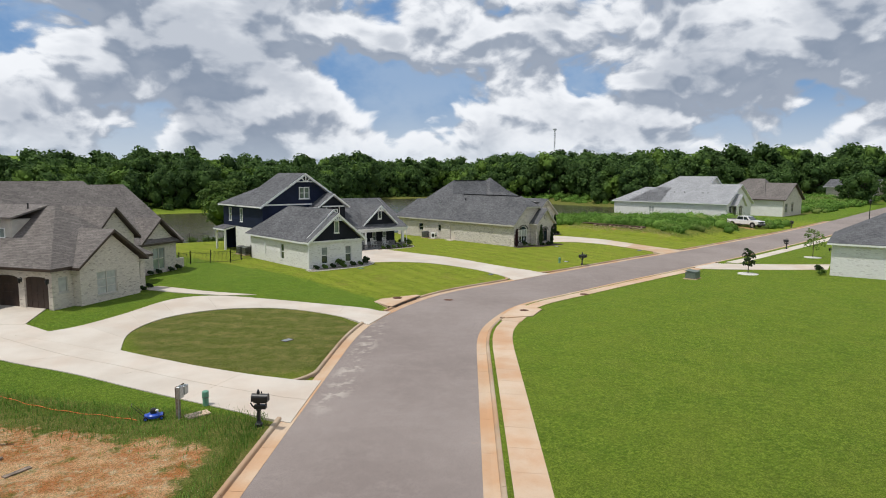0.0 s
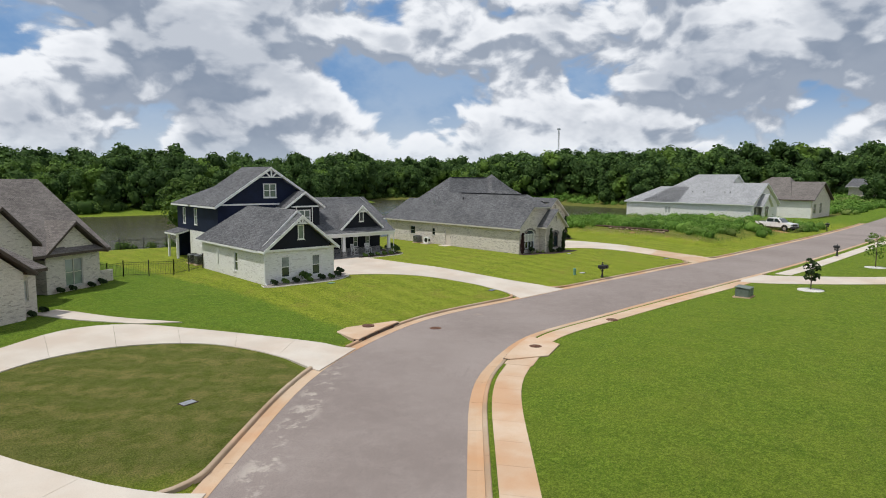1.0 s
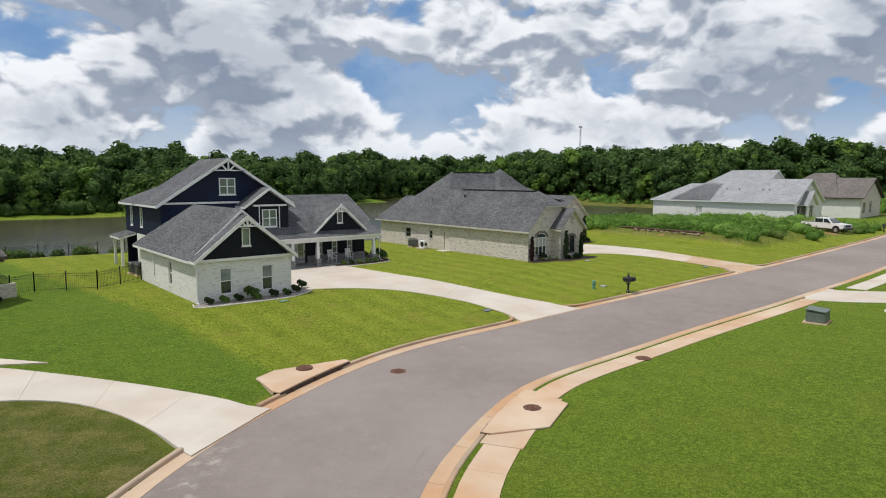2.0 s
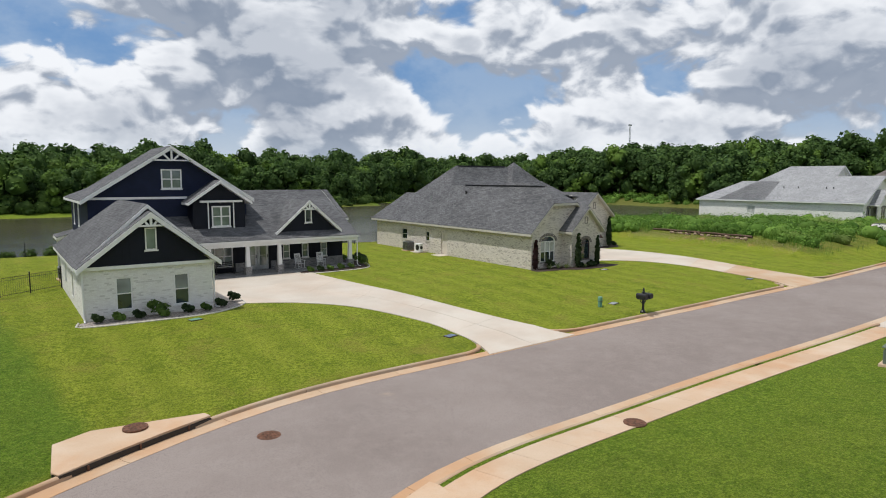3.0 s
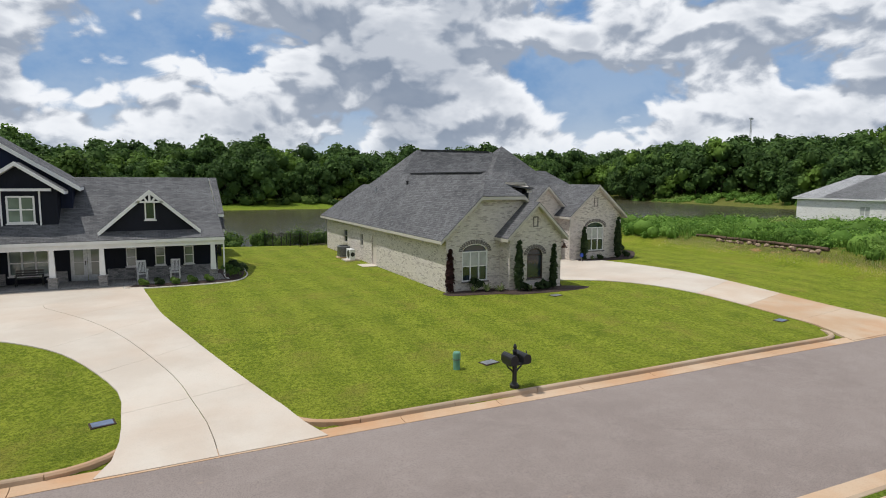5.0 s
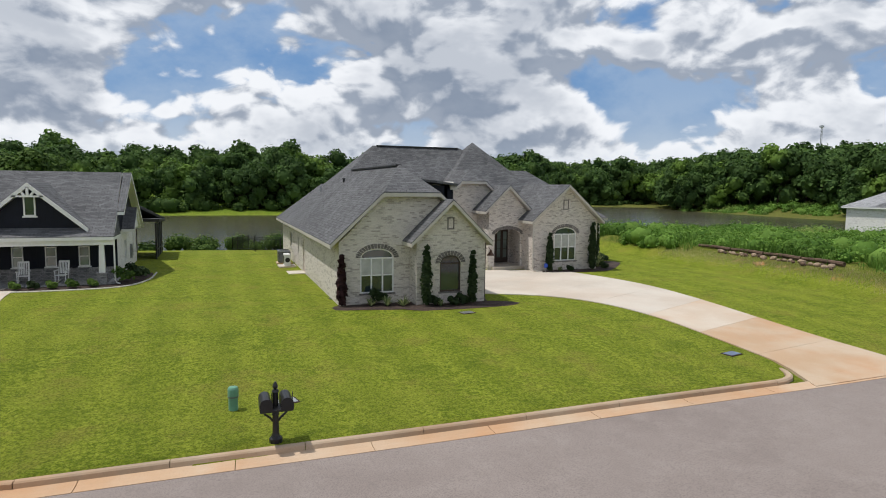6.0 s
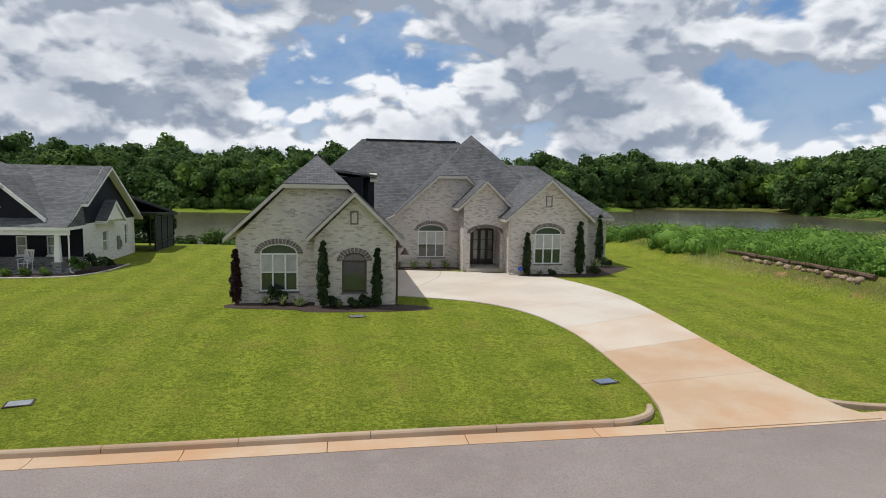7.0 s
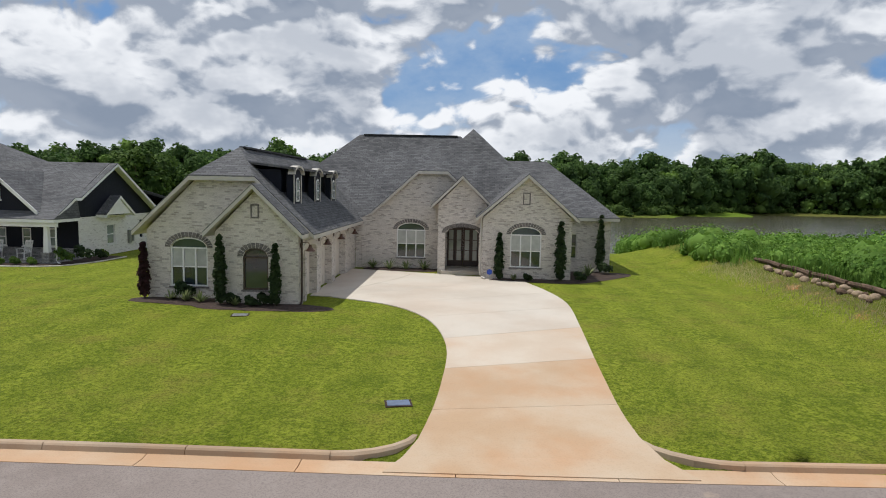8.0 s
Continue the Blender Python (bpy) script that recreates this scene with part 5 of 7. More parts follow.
# long roof with the porch under its front slope
roof(navy_house, [[(35.3, 59.0, 2.98), (49.0, 59.0, 2.98), (48.7, 65.2, 6.4), (41.15, 65.2, 6.4), (35.3, 62.2, 4.75)], [(49.0, 59.0, 2.98), (49.0, 61.4, 2.98), (48.85, 61.4, 4.25)],
                  [(48.9, 61.2, 4.2), (49.25, 61.2, 4.2), (49.25, 65.2, 6.4), (48.8, 65.2, 6.4)], [(41.15, 65.2, 6.4), (49.25, 65.2, 6.4), (49.25, 71.0, 2.95), (41.15, 71.0, 2.95)]], trim="white", label="long charcoal shingle roof over the porch")
wall(navy_house, (48.8, 61.5), (48.8, 70.5), 3.0, [(0, 4.0), (3.7, 6.2), (9.0, 3.1)], (), "navy_batten")
wall(navy_house, (48.8, 61.5), (48.8, 70.5), 0.2, 3.0, [(3.0, 3.9, 1.1, 2.4, 0), (7.0, 7.6, 1.2, 2.6, 0)], W)
f = Face((48.8, 61.5), (48.8, 70.5))
window(navy_house, f, 3.0, 3.9, 1.1, 2.4, 0, 1, 2, "white", "glass_grey", label="white side window")
window(navy_house, f, 7.0, 7.6, 1.2, 2.6, 0, 1, 2, "white", "glass", label="narrow white side window")
for a, b, c, d in ((5.4, 5.75, 1.0, 1.9), (5.85, 6.05, 1.1, 1.6)):
    hpart("meter_box", f.bar(bmesh.new(), a, b, c, d, 0, 0.12), M["grey_metal"], navy_house)
roof(navy_house, [[(48.7, 63.3, 3.1), (49.5, 63.3, 3.1), (49.5, 65.0, 4.3), (48.7, 65.0, 4.3)], [(48.7, 66.7, 3.1), (49.5, 66.7, 3.1), (49.5, 65.0, 4.3), (48.7, 65.0, 4.3)]], trim="white")
g = bmesh.new()
slab(g, [(49.4, 63.6, 3.1), (49.4, 66.4, 3.1), (49.4, 65.0, 4.1)], (-0.6, 0, 0))
hpart("side_gable", g, M["white"], navy_house)
wall(navy_house, (48.8, 70.5), (41.15, 70.5), 0.2, 3.1, (), W)
# gable dormer on the porch roof
f = Face((42.75, 59.75), (47.45, 59.75))
wall(navy_house, (42.75, 59.75), (47.45, 59.75), 3.3, gable_top(0, 4.7, 3.42, 5.5), [(2.08, 2.62, 4.05, 5.1, 0)], "navy_batten")
window(navy_house, f, 2.08, 2.62, 4.05, 5.1, 0, 1, 1, "white", "glass", recess=0.0, casing=0.07, label="small white dormer window")
roof(navy_house, roof_planes(42.45, 47.75, 59.45, 64.4, 3.38, 5.72), trim="white")
rake_boards(navy_house, 42.45, 45.1, 47.75, 59.4, 3.42, 5.76, 0.24)
gable_truss(navy_house, 45.1, 59.5, 5.66, 0.7, 0.55)
# porch
hpart("porch_floor", one_box(35.3, 48.95, 58.95, 61.5, 0.15, 0.5), M["grey_stone"], navy_house, "grey porch floor")
g = bmesh.new()
box(g, 35.4, 48.95, 59.15, 59.42, 2.55, 2.95)
hpart("porch_beam", g, M["white"], navy_house)
f = Face((35.28, 61.5), (48.8, 61.5))
wall(navy_house, (35.28, 61.5), (48.8, 61.5), 0.2, 3.4, [(2.65, 4.6, 0.95, 2.4, 0), (5.6, 7.3, 0.5, 2.5, 0), (8.45, 9.0, 1.2, 2.3, 0), (10.0, 10.55, 1.2, 2.3, 0), (11.6, 12.15, 1.2, 2.3, 0)], "navy_batten")
window(navy_house, f, 2.65, 4.6, 0.95, 2.4, 0, 3, 2, "white", "glass_grey", recess=0.03, casing=0.08, label="wide white triple porch window")
for a in (8.45, 10.0, 11.6):
    window(navy_house, f, a, a + 0.55, 1.2, 2.3, 0, 1, 2, "white", "glass_grey", recess=0.03, label="narrow white porch window")
for a in (5.6, 6.46):
    door_leaf(navy_house, f, a, a + 0.84, 0.5, 2.5, "galvanised", (1, 2), 0.03, "pale grey double front door with glass", "door", True)
for a, b in ((0.02, 2.5), (4.75, 5.45), (7.45, 13.5)):
    hpart("stone_wainscot", f.bar(bmesh.new(), a, b, 0.45, 1.12, 0.0, 0.12), M["grey_stone"], navy_house, "grey ledgestone wainscot along the porch")
for x in (37.6, 40.25, 42.6, 48.35):
    g = bmesh.new()
    box(g, x - 0.22, x + 0.22, 59.08, 59.52, 0.3, 1.02, 0.02), box(g, x - 0.26, x + 0.26, 59.04, 59.56, 1.02, 1.09)
    p = hpart("column_base", g, M["grey_stone"], navy_house, "grey ledgestone column base")
    g = bmesh.new()
    vs = [(x - 0.15, 59.15), (x + 0.15, 59.15), (x + 0.15, 59.45), (x - 0.15, 59.45)]
    a = [g.verts.new((*q, 1.09)) for q in vs]
    b = [g.verts.new((x + (q[0] - x) * 0.72, 59.3 + (q[1] - 59.3) * 0.72, 2.55)) for q in vs]
    for i in range(4):
        g.faces.new((a[i], a[(i + 1) % 4], b[(i + 1) % 4], b[i]))
    hpart("column", g, M["white"], navy_house, "tapered white porch column")
downspout(navy_house, 29.0, 49.3, 0.42, 3.0, "white"), downspout(navy_house, 35.15, 49.5, 0.42, 3.0, "white", (0.2, -0.2)), downspout(navy_house, 48.95, 59.2, 0.42, 2.9, "white", (0.25, -0.1))
wall_lamp("wall_lamp", pose(35.06, 50.7, 2.1, 0, 0, 90), "black lantern beside the garage door", "")
# screened porch behind
for x, y in ((44.6, 76.2), (46.4, 76.2), (48.2, 76.2), (50.0, 76.2), (50.0, 71.2), (50.0, 72.9), (50.0, 74.5)):
    hpart("screen_post", one_box(x - 0.05, x + 0.05, y - 0.05, y + 0.05, 0.2, 3.0), M["black"], navy_house)
for z in (1.0, 2.9):
    hpart("screen_rail", one_box(49.94, 50.06, 71.2, 76.2, z, z + 0.08), M["black"], navy_house)
hpart("screen", one_box(49.97, 50.0, 71.1, 76.2, 0.25, 2.95), M["screen"], navy_house, "black insect screen of the back porch")
roof(navy_house, [[(43.5, 70.6, 3.3), (50.3, 70.6, 3.3), (50.3, 76.5, 3.05), (43.5, 76.5, 3.05)], [(44.0, 70.0, 4.2), (48.5, 70.0, 4.6), (50.3, 76.5, 3.06), (44.0, 76.5, 3.06)]], trim="black")
g = bmesh.new()
for x, y in ((29.7, 69.6), (29.7, 72.0)):
    hpart("porch_post", one_box(x - 0.1, x + 0.1, y - 0.1, y + 0.1, 0.2, 2.9), M["white"], navy_house)
roof(navy_house, [[(29.4, 69.2, 2.95), (29.4, 72.4, 2.95), (30.75, 72.4, 3.3), (30.75, 69.2, 3.3)]], trim="white")

# -- tan brick house on the bend, standing aslant to the others --
HOME = Vector((0, 0, 0))
tan_house = thing("house", pose(7.35, 44.5, 0.42, 0, 0, 31), "tan brick house with weathered brown shingle roofs", "house")
T = "tan_brick"
wall(tan_house, (0, 13), (0, 0.22), -0.25, 2.85, [(8.2, 10.15, -0.25, 2.0, 0.16), (10.65, 12.65, -0.25, 2.0, 0.16), (4.4, 7.6, -0.25, 2.0, 0.16)], T)
f = Face((0, 13), (0, 0))
for a, b in ((8.2, 10.15), (10.65, 12.65), (4.4, 7.6)):
    door_leaf(tan_house, f, a, b, 0.02, 2.16, "brown", (4, 4), 0.14, "dark brown sectional garage door", "garage_door", handle=False)
wall(tan_house, (0, 0), (8.1, 0), -0.25, 2.85, [(0.45, 1.2, 1.05, 2.1, 0), (6.95, 7.6, 0.95, 2.15, 0)], T)
f = Face((0, 0), (8.1, 0))
window(tan_house, f, 0.45, 1.2, 1.05, 2.1, 0, 1, 1, "cream", "glass_blind", label="small cream-framed window with a blind")
window(tan_house, f, 6.95, 7.6, 0.95, 2.15, 0, 1, 2, "cream", "glass_blind", label="small cream-framed window with a blind")
wall(tan_house, (1.6, -0.62), (6.85, -0.62), -0.25, gable_top(0, 5.25, 2.7, 4.75), [(1.35, 3.1, 0.5, 2.12, 0)], T)
f = Face((1.6, -0.62), (6.85, -0.62))
window(tan_house, f, 1.35, 3.1, 0.5, 2.12, 0, 2, 3, "cream", "glass_blind", label="wide cream-framed window with drawn blinds")
wall(tan_house, (1.6, 0), (1.6, -0.4), -0.25, 2.75, (), T), wall(tan_house, (6.85, -0.4), (6.85, 0), -0.25, 2.75, (), T)
wall(tan_house, (8.1, 0), (8.1, 8.0), -0.25, 2.85, (), T)
wall(tan_house, (8.1, 7.0), (12.9, 7.0), -0.25, 2.85, [(1.6, 2.6, -0.2, 2.0, 0)], T)
door_leaf(tan_house, Face((8.1, 7.0), (12.9, 7.0)), 1.6, 2.6, -0.2, 2.0, "brown", (1, 3), 0.1, "dark front door")
wall(tan_house, (12.9, 7.0), (12.9, 5.0), -0.25, 2.85, (), T)
wall(tan_house, (12.9, 4.8), (17.4, 4.8), -0.25, gable_top(0, 4.5, 2.7, 4.7), [(1.5, 3.0, 0.35, 2.3, 0)], T)
f = Face((12.9, 4.8), (17.4, 4.8))
window(tan_house, f, 1.5, 3.0, 0.35, 2.3, 0, 2, 2, "cream", "glass_grey", label="tall twin window with cream frame")
wall(tan_house, (17.4, 4.8), (17.4, 7.0), -0.25, 2.85, (), T), wall(tan_house, (17.62, 7.0), (17.62, 17.5), -0.25, [(0, 4.5), (4.15, 7.5), (10.5, 2.85)], (), T)
wall(tan_house, (17.6, 5.6), (19.4, 5.6), -0.25, 0.9, (), T, label="low brick screen wall", name="screen_wall")
wall(tan_house, (17.4, 17.5), (-8.0, 17.5), -0.25, 2.85, (), T), wall(tan_house, (-8.0, 17.5), (-8.0, 13), -0.25, 2.85, (), T), wall(tan_house, (-8.0, 13), (0, 13), -0.25, 2.85, (), T)
wall(tan_house, (6.8, 3.6), (11.0, 3.6), 2.0, gable_top(0, 4.2, 3.9, 6.0), (), T)
Rb = dict(shingle="roof_brown", trim="brown")
roof(tan_house, roof_planes(-0.45, 8.55, -0.45, 14.0, 2.75, 6.5, 4.3, 0), label="weathered brown hip roof over the garage", **Rb)
roof(tan_house, roof_planes(1.15, 7.4, -1.05, 4.5, 2.66, 4.98), **Rb)
roof(tan_house, roof_planes(6.4, 11.4, 3.2, 12.0, 3.75, 6.25), **Rb)
roof(tan_house, roof_planes(4.35, 18.0, -8.5, 14.5, 2.8, 8.2, 6.0, 1.0, along="x"), label="main weathered brown shingle roof", **Rb)
roof(tan_house, roof_planes(4.4, 17.9, 9.0, 18.1, 2.78, 7.85, along="x"), **Rb)
roof(tan_house, roof_planes(12.45, 17.85, 4.35, 12.0, 2.65, 4.95), **Rb)
roof(tan_house, [[(8.3, 5.2, 2.6), (13.2, 5.2, 2.6), (13.2, 8.2, 4.4), (8.3, 8.2, 4.4)]], "roof_black", "brown")
g = box(bmesh.new(), 1.55, 4.0, 5.0, 10.5, 2.8, 5.7)
d = hpart("dormer", g, M["cream_siding"], tan_house, "cream-sided dormer above the garage")
g = slab(bmesh.new(), [(1.2, 4.6, 5.75), (1.2, 10.9, 5.75), (4.2, 10.9, 6.5), (4.2, 4.6, 6.5)], (0, 0, 0.12))
hpart("dormer_roof", g, M["roof_brown"], d)
f = Face((1.55, 10.5), (1.55, 5.0))
window(tan_house, f, 3.9, 4.9, 3.75, 5.1, 0, 2, 2, "white", "glass_grey", recess=-0.02, label="white dormer window")
roof_pipe(tan_house, 3.2, 5.4, 6.35, 0.35, "black")
wall_lamp("wall_lamp", pose(7.35, 44.5, 0.42, 0, 0, 31) @ pose(-0.01, 0.28, 1.85, 0, 0, -90), "black lantern beside the brown garage door", "garage lanterns of the tan house")
wall_lamp("wall_lamp", pose(7.35, 44.5, 0.42, 0, 0, 31) @ pose(-0.01, 2.55, 1.85, 0, 0, -90), "black lantern between the brown garage doors", "garage lanterns of the tan house")

# -- pale house beyond the empty lot --
HOME = Vector((140, 68, 0.5))
pale_house = thing("house", pose(*HOME), "pale brick house with light grey shingle roof", "house")
wall(pale_house, (134, 82.3), (134, 55.1), 0.0, 3.95, [(9.2, 10.6, 1.6, 2.9, 0)], W)
window(pale_house, Face((134, 82.3), (134, 53.7)), 9.2, 10.6, 1.6, 2.9, 0, 2, 1, "white", "glass_blind", label="white side window")
wall(pale_house, (134, 54.9), (147, 54.9), 0.0, gable_top(0, 13, 3.9, 7.7), [(1.2, 2.6, 1.0, 3.0, 0.3), (4.2, 5.0, 4.6, 5.6, 0)], W)
f = Face((134, 54.9), (147, 54.9))
window(pale_house, f, 1.2, 2.6, 1.0, 3.0, 0.3, 2, 2, "cream", "glass", header="arch_brick", label="arched dark front window")
window(pale_house, f, 4.2, 5.0, 4.6, 5.6, 0, 1, 1, "cream", "glass", label="small gable window")
wall(pale_house, (136.6, 53.8), (140.6, 53.8), 0.0, gable_top(0, 4, 3.6, 5.6), [(1.2, 2.8, 0.9, 3.0, 0.3)], W)
window(pale_house, Face((136.6, 53.8), (140.6, 53.8)), 1.2, 2.8, 0.9, 3.0, 0.3, 2, 2, "cream", "glass", header="arch_brick", label="arched dark front window")
wall(pale_house, (147, 54.9), (147, 62.2), 0.0, 3.95, (), W), wall(pale_house, (147, 62.2), (153, 62.2), 0.0, 3.9, (), W), wall(pale_house, (153, 62.2), (153, 78), 0.0, 3.9, (), W), wall(pale_house, (140.6, 62.0), (146.4, 62.0), 7.0, gable_top(0, 5.8, 8.0, 9.7), (), W), wall(pale_house, (147, 82.3), (134, 82.3), 0.0, 3.95, (), W)
Rp = dict(shingle="roof_pale", trim="white")
roof(pale_house, roof_planes(133.5, 147.5, 54.4, 70.0, 3.9, 8.1), label="light grey shingle roof", **Rp)
roof(pale_house, roof_planes(133.55, 144.55, 66.0, 82.8, 3.87, 7.17, 0, 6.0), **Rp)
roof(pale_house, roof_planes(133.6, 153.4, 61.5, 78.5, 3.90, 9.84, 0, 8.0), **Rp)
roof(pale_house, roof_planes(136.1, 141.1, 53.4, 57.2, 3.6, 5.95), **Rp)
for y in (60.5, 61.6, 66.0, 68.4):
    roof_pipe(pale_house, 137.0, y, 5.9, 0.35, "black", 0.06)

HOME = Vector((163, 56, 1.0))
far_house = thing("house", pose(*HOME), "pale brick house with brown shingle roof", "house")
wall(far_house, (156, 62), (156, 51.2), 0.3, 4.6, (), W)
wall(far_house, (156, 51), (168, 51), 0.3, gable_top(0, 12, 4.5, 8.2), [(1.0, 2.6, 1.6, 3.6, 0), (5.0, 6.4, 1.6, 3.8, 0)], T)
f = Face((156, 51), (168, 51))
for a in (1.0, 5.0):
    window(far_house, f, a, a + 1.5, 1.6, 3.6, 0, 2, 2, "cream", "glass", label="dark front window")
wall(far_house, (168, 51), (168, 66), 0.3, 4.6, (), W), wall(far_house, (168, 66), (156, 66), 0.3, 4.6, (), W), wall(far_house, (156, 66), (156, 62), 0.3, 4.6, (), W)
roof(far_house, roof_planes(155.4, 168.6, 50.4, 66.6, 4.5, 8.4, 0, 6), label="brown shingle roof", **Rb)
roof(far_house, roof_planes(155.6, 170, 55, 68, 4.6, 9.4, 3, 6), **Rb)

HOME = Vector((292, 76, 3.0))
hill_house = thing("house", pose(252, 59.5, 4.8), "small distant brick house with grey roof", "house")
wall(hill_house, (285, 84), (285, 70), -2.2, 5.2, [(4, 5.5, 2.6, 4.2, 0), (9, 10.5, 2.6, 4.2, 0)], T)
for a in (4, 9):
    window(hill_house, Face((285, 84), (285, 70)), a, a + 1.5, 2.6, 4.2, 0, 1, 2, "white", "glass", label="white window")
wall(hill_house, (285, 70), (299, 70), -2.2, gable_top(0, 14, 5.2, 7.3), (), T), wall(hill_house, (299, 70), (299, 84), -2.2, 5.2, (), T), wall(hill_house, (299, 84), (285, 84), -2.2, gable_top(0, 14, 5.2, 7.3), (), T)
roof(hill_house, roof_planes(284, 300, 69.2, 84.8, 5.1, 7.7), trim="white", label="grey shingle roof")

HOME = Vector((0, 0, 0))
side_house = thing("house", pose(66.5, 16.45, 0.12, 0, 0, 13), "white brick house with grey shingle hip roof", "house")
wall(side_house, (0, 0), (0, -12), -0.2, 3.15, (), W)
wall(side_house, (0, -12), (14, -12), -0.2, 3.15, (), W), wall(side_house, (14, -12), (14, 0), -0.2, 3.15, (), W), wall(side_house, (14, 0), (0, 0), -0.2, 3.15, [(6, 9, -0.1, 2.3, 0)], W)
door_leaf(side_house, Face((14, 0), (0, 0)), 6, 9, -0.1, 2.3, "white", (4, 4), 0.12, "white sectional garage door", "garage_door", handle=False)
roof(side_house, roof_planes(-0.4, 14.4, -12.4, 0.4, 3.1, 6.6, 6.0, 6.0), trim="white", label="grey shingle hip roof")
wall_lamp("wall_lamp", pose(66.5, 16.45, 0.12, 0, 0, 13) @ pose(0.4, 0.01, 2.4, 0, 0, 180), "black lantern on the white house", "")


# ---- street furniture ----
def mailbox(x, y, turn, twin=False, group="mailboxes along the street"):
    label = "pair of black metal mailboxes on one ornate post" if twin else "black metal mailbox on a fluted black post"
    m = thing("mailbox", pose(x, y, drape(x, y), 0, 0, turn), label, "mailbox", group)
    bm = lathe(bmesh.new(), [(0.15, -0.05), (0.15, 0.1), (0.10, 0.15), (0.075, 0.22), (0.068, 0.62), (0.085, 0.66), (0.07, 0.72), (0.065, 1.16), (0.085, 1.19), (0.06, 1.24)], sides=10)
    part("post", bm, M["black"], m)
    part("finial", lathe(bmesh.new(), [(0.03, 1.24), (0.06, 1.29), (0.06, 1.33), (0.02, 1.42)], sides=8), M["black"], m)
    pr = [(-0.13, 0.0), (0.13, 0.0)] + [(0.13 * math.cos(radians(a)), 0.15 + 0.13 * math.sin(radians(a))) for a in range(0, 181, 30)]
    for u in ((-0.23, 0.23) if twin else (0.0,)):
        z = 0.86 if twin else 0.98
        bx = part("box", slab(bmesh.new(), [(u + p[0], -0.36, z + p[1]) for p in pr], (0, 0.60, 0)), M["black"], m)
        part("front_flap", slab(bmesh.new(), [(u + p[0] * 1.08, -0.378, z - 0.005 + p[1] * 1.04) for p in pr], (0, 0.018, 0)), M["black"], bx)
        part("flag", box(bmesh.new(), u + 0.135, u + 0.15, -0.1, -0.06, z + 0.1, z + 0.32), M["black"], bx)
        if not twin:
            part("news_box", box(bmesh.new(), u - 0.10, u + 0.10, -0.30, 0.16, 0.68, 0.84, 0.02), M["black"], m)
    part("arm", box(bmesh.new(), -0.36 if twin else -0.05, 0.36 if twin else 0.05, -0.30, 0.18, 0.80 if twin else 0.9, 0.855 if twin else 0.975, 0.01), M["black"], m)
    for s in (-1, 1):
        curve = [(s * 0.30, 0.80), (s * 0.24, 0.68), (s * 0.12, 0.58), (s * 0.06, 0.50)]
        part("brace", tube(bmesh.new(), [(u, 0, z) if twin else (0, u, z + 0.1) for u, z in curve], 0.028, 6), M["black"], m)
    return m


mailbox(9.25, 19.4, 45), mailbox(55.16, 36.9, 0, True), mailbox(88.3, 27.6, 180), mailbox(128.0, 40.0, 0)


def pedestal(x, y, label="green plastic utility pedestal in the lawn"):
    m = thing("utility_pedestal", pose(x, y, drape(x, y)), label, "pedestal", "green pedestals")
    part("body", lathe(bmesh.new(), [(0.12, 0), (0.12, 0.36), (0.135, 0.36), (0.135, 0.56), (0.115, 0.61), (0.05, 0.63)], sides=14), M["green_plastic"], m)
    part("band", lathe(bmesh.new(), [(0.14, 0.34), (0.14, 0.38)], sides=14), M["green_box"], m)


pedestal(8.6, 22.8), pedestal(54.3, 39.25)
tx = thing("transformer", pose(55.0, 24.55, drape(55.0, 24.55) - 0.05, 0, 0, 8), "grey-green steel transformer cabinet on a pad", "transformer")
part("pad", one_box(-0.75, 0.75, -0.6, 0.6, -0.1, 0.12), M["walk"], tx)
part("cabinet", box(bmesh.new(), -0.62, 0.62, -0.48, 0.48, 0.12, 0.72, 0.03), M["green_box"], tx)
part("lid", slab(bmesh.new(), [(-0.66, -0.52, 0.72), (0.66, -0.52, 0.72), (0.66, 0.52, 0.80), (-0.66, 0.52, 0.80)], (0, 0, 0.05)), M["green_box"], tx)
for x in (-0.31, 0.31):
    part("door", box(bmesh.new(), x - 0.28, x + 0.28, -0.505, -0.481, 0.16, 0.68), M["green_box"], tx)

meter = thing("meter_post", pose(7.3, 22.2, drape(7.3, 22.2), 0, 0, 40), "grey electric meter boxes on a weathered wooden post", "meter post")
part("post", box(bmesh.new(), -0.07, 0.07, -0.07, 0.07, -0.1, 1.25, 0.01), M["wood"], meter)
part("board", box(bmesh.new(), -0.3, 0.3, -0.11, -0.07, 0.85, 1.3), M["wood"], meter)
for x0, x1, z0, z1 in ((-0.3, -0.02, 0.85, 1.32), (0.04, 0.32, 0.9, 1.25)):
    b = part("meter_box", box(bmesh.new(), x0, x1, -0.27, -0.112, z0, z1, 0.015), M["galvanised"], meter)
    part("dial", lathe(bmesh.new(), [(0.07, z1 - 0.03), (0.06, z1 + 0.02)], ((x0 + x1) / 2, -0.19, 0), 10), M["glass_grey"], b)
part("conduit", tube(bmesh.new(), [(-0.2, -0.14, 0.0), (-0.2, -0.14, 0.86)], 0.025, 6), M["galvanised"], meter)
tagged(new("meter_pad", mesh_of(one_box(7.5, 8.4, 21.75, 22.2, drape(7.9, 22.0) - 0.05, drape(7.9, 22.0) + 0.06, 0.01), "meter_pad", M["walk"])), "small flat concrete pad in the grass", "pad")

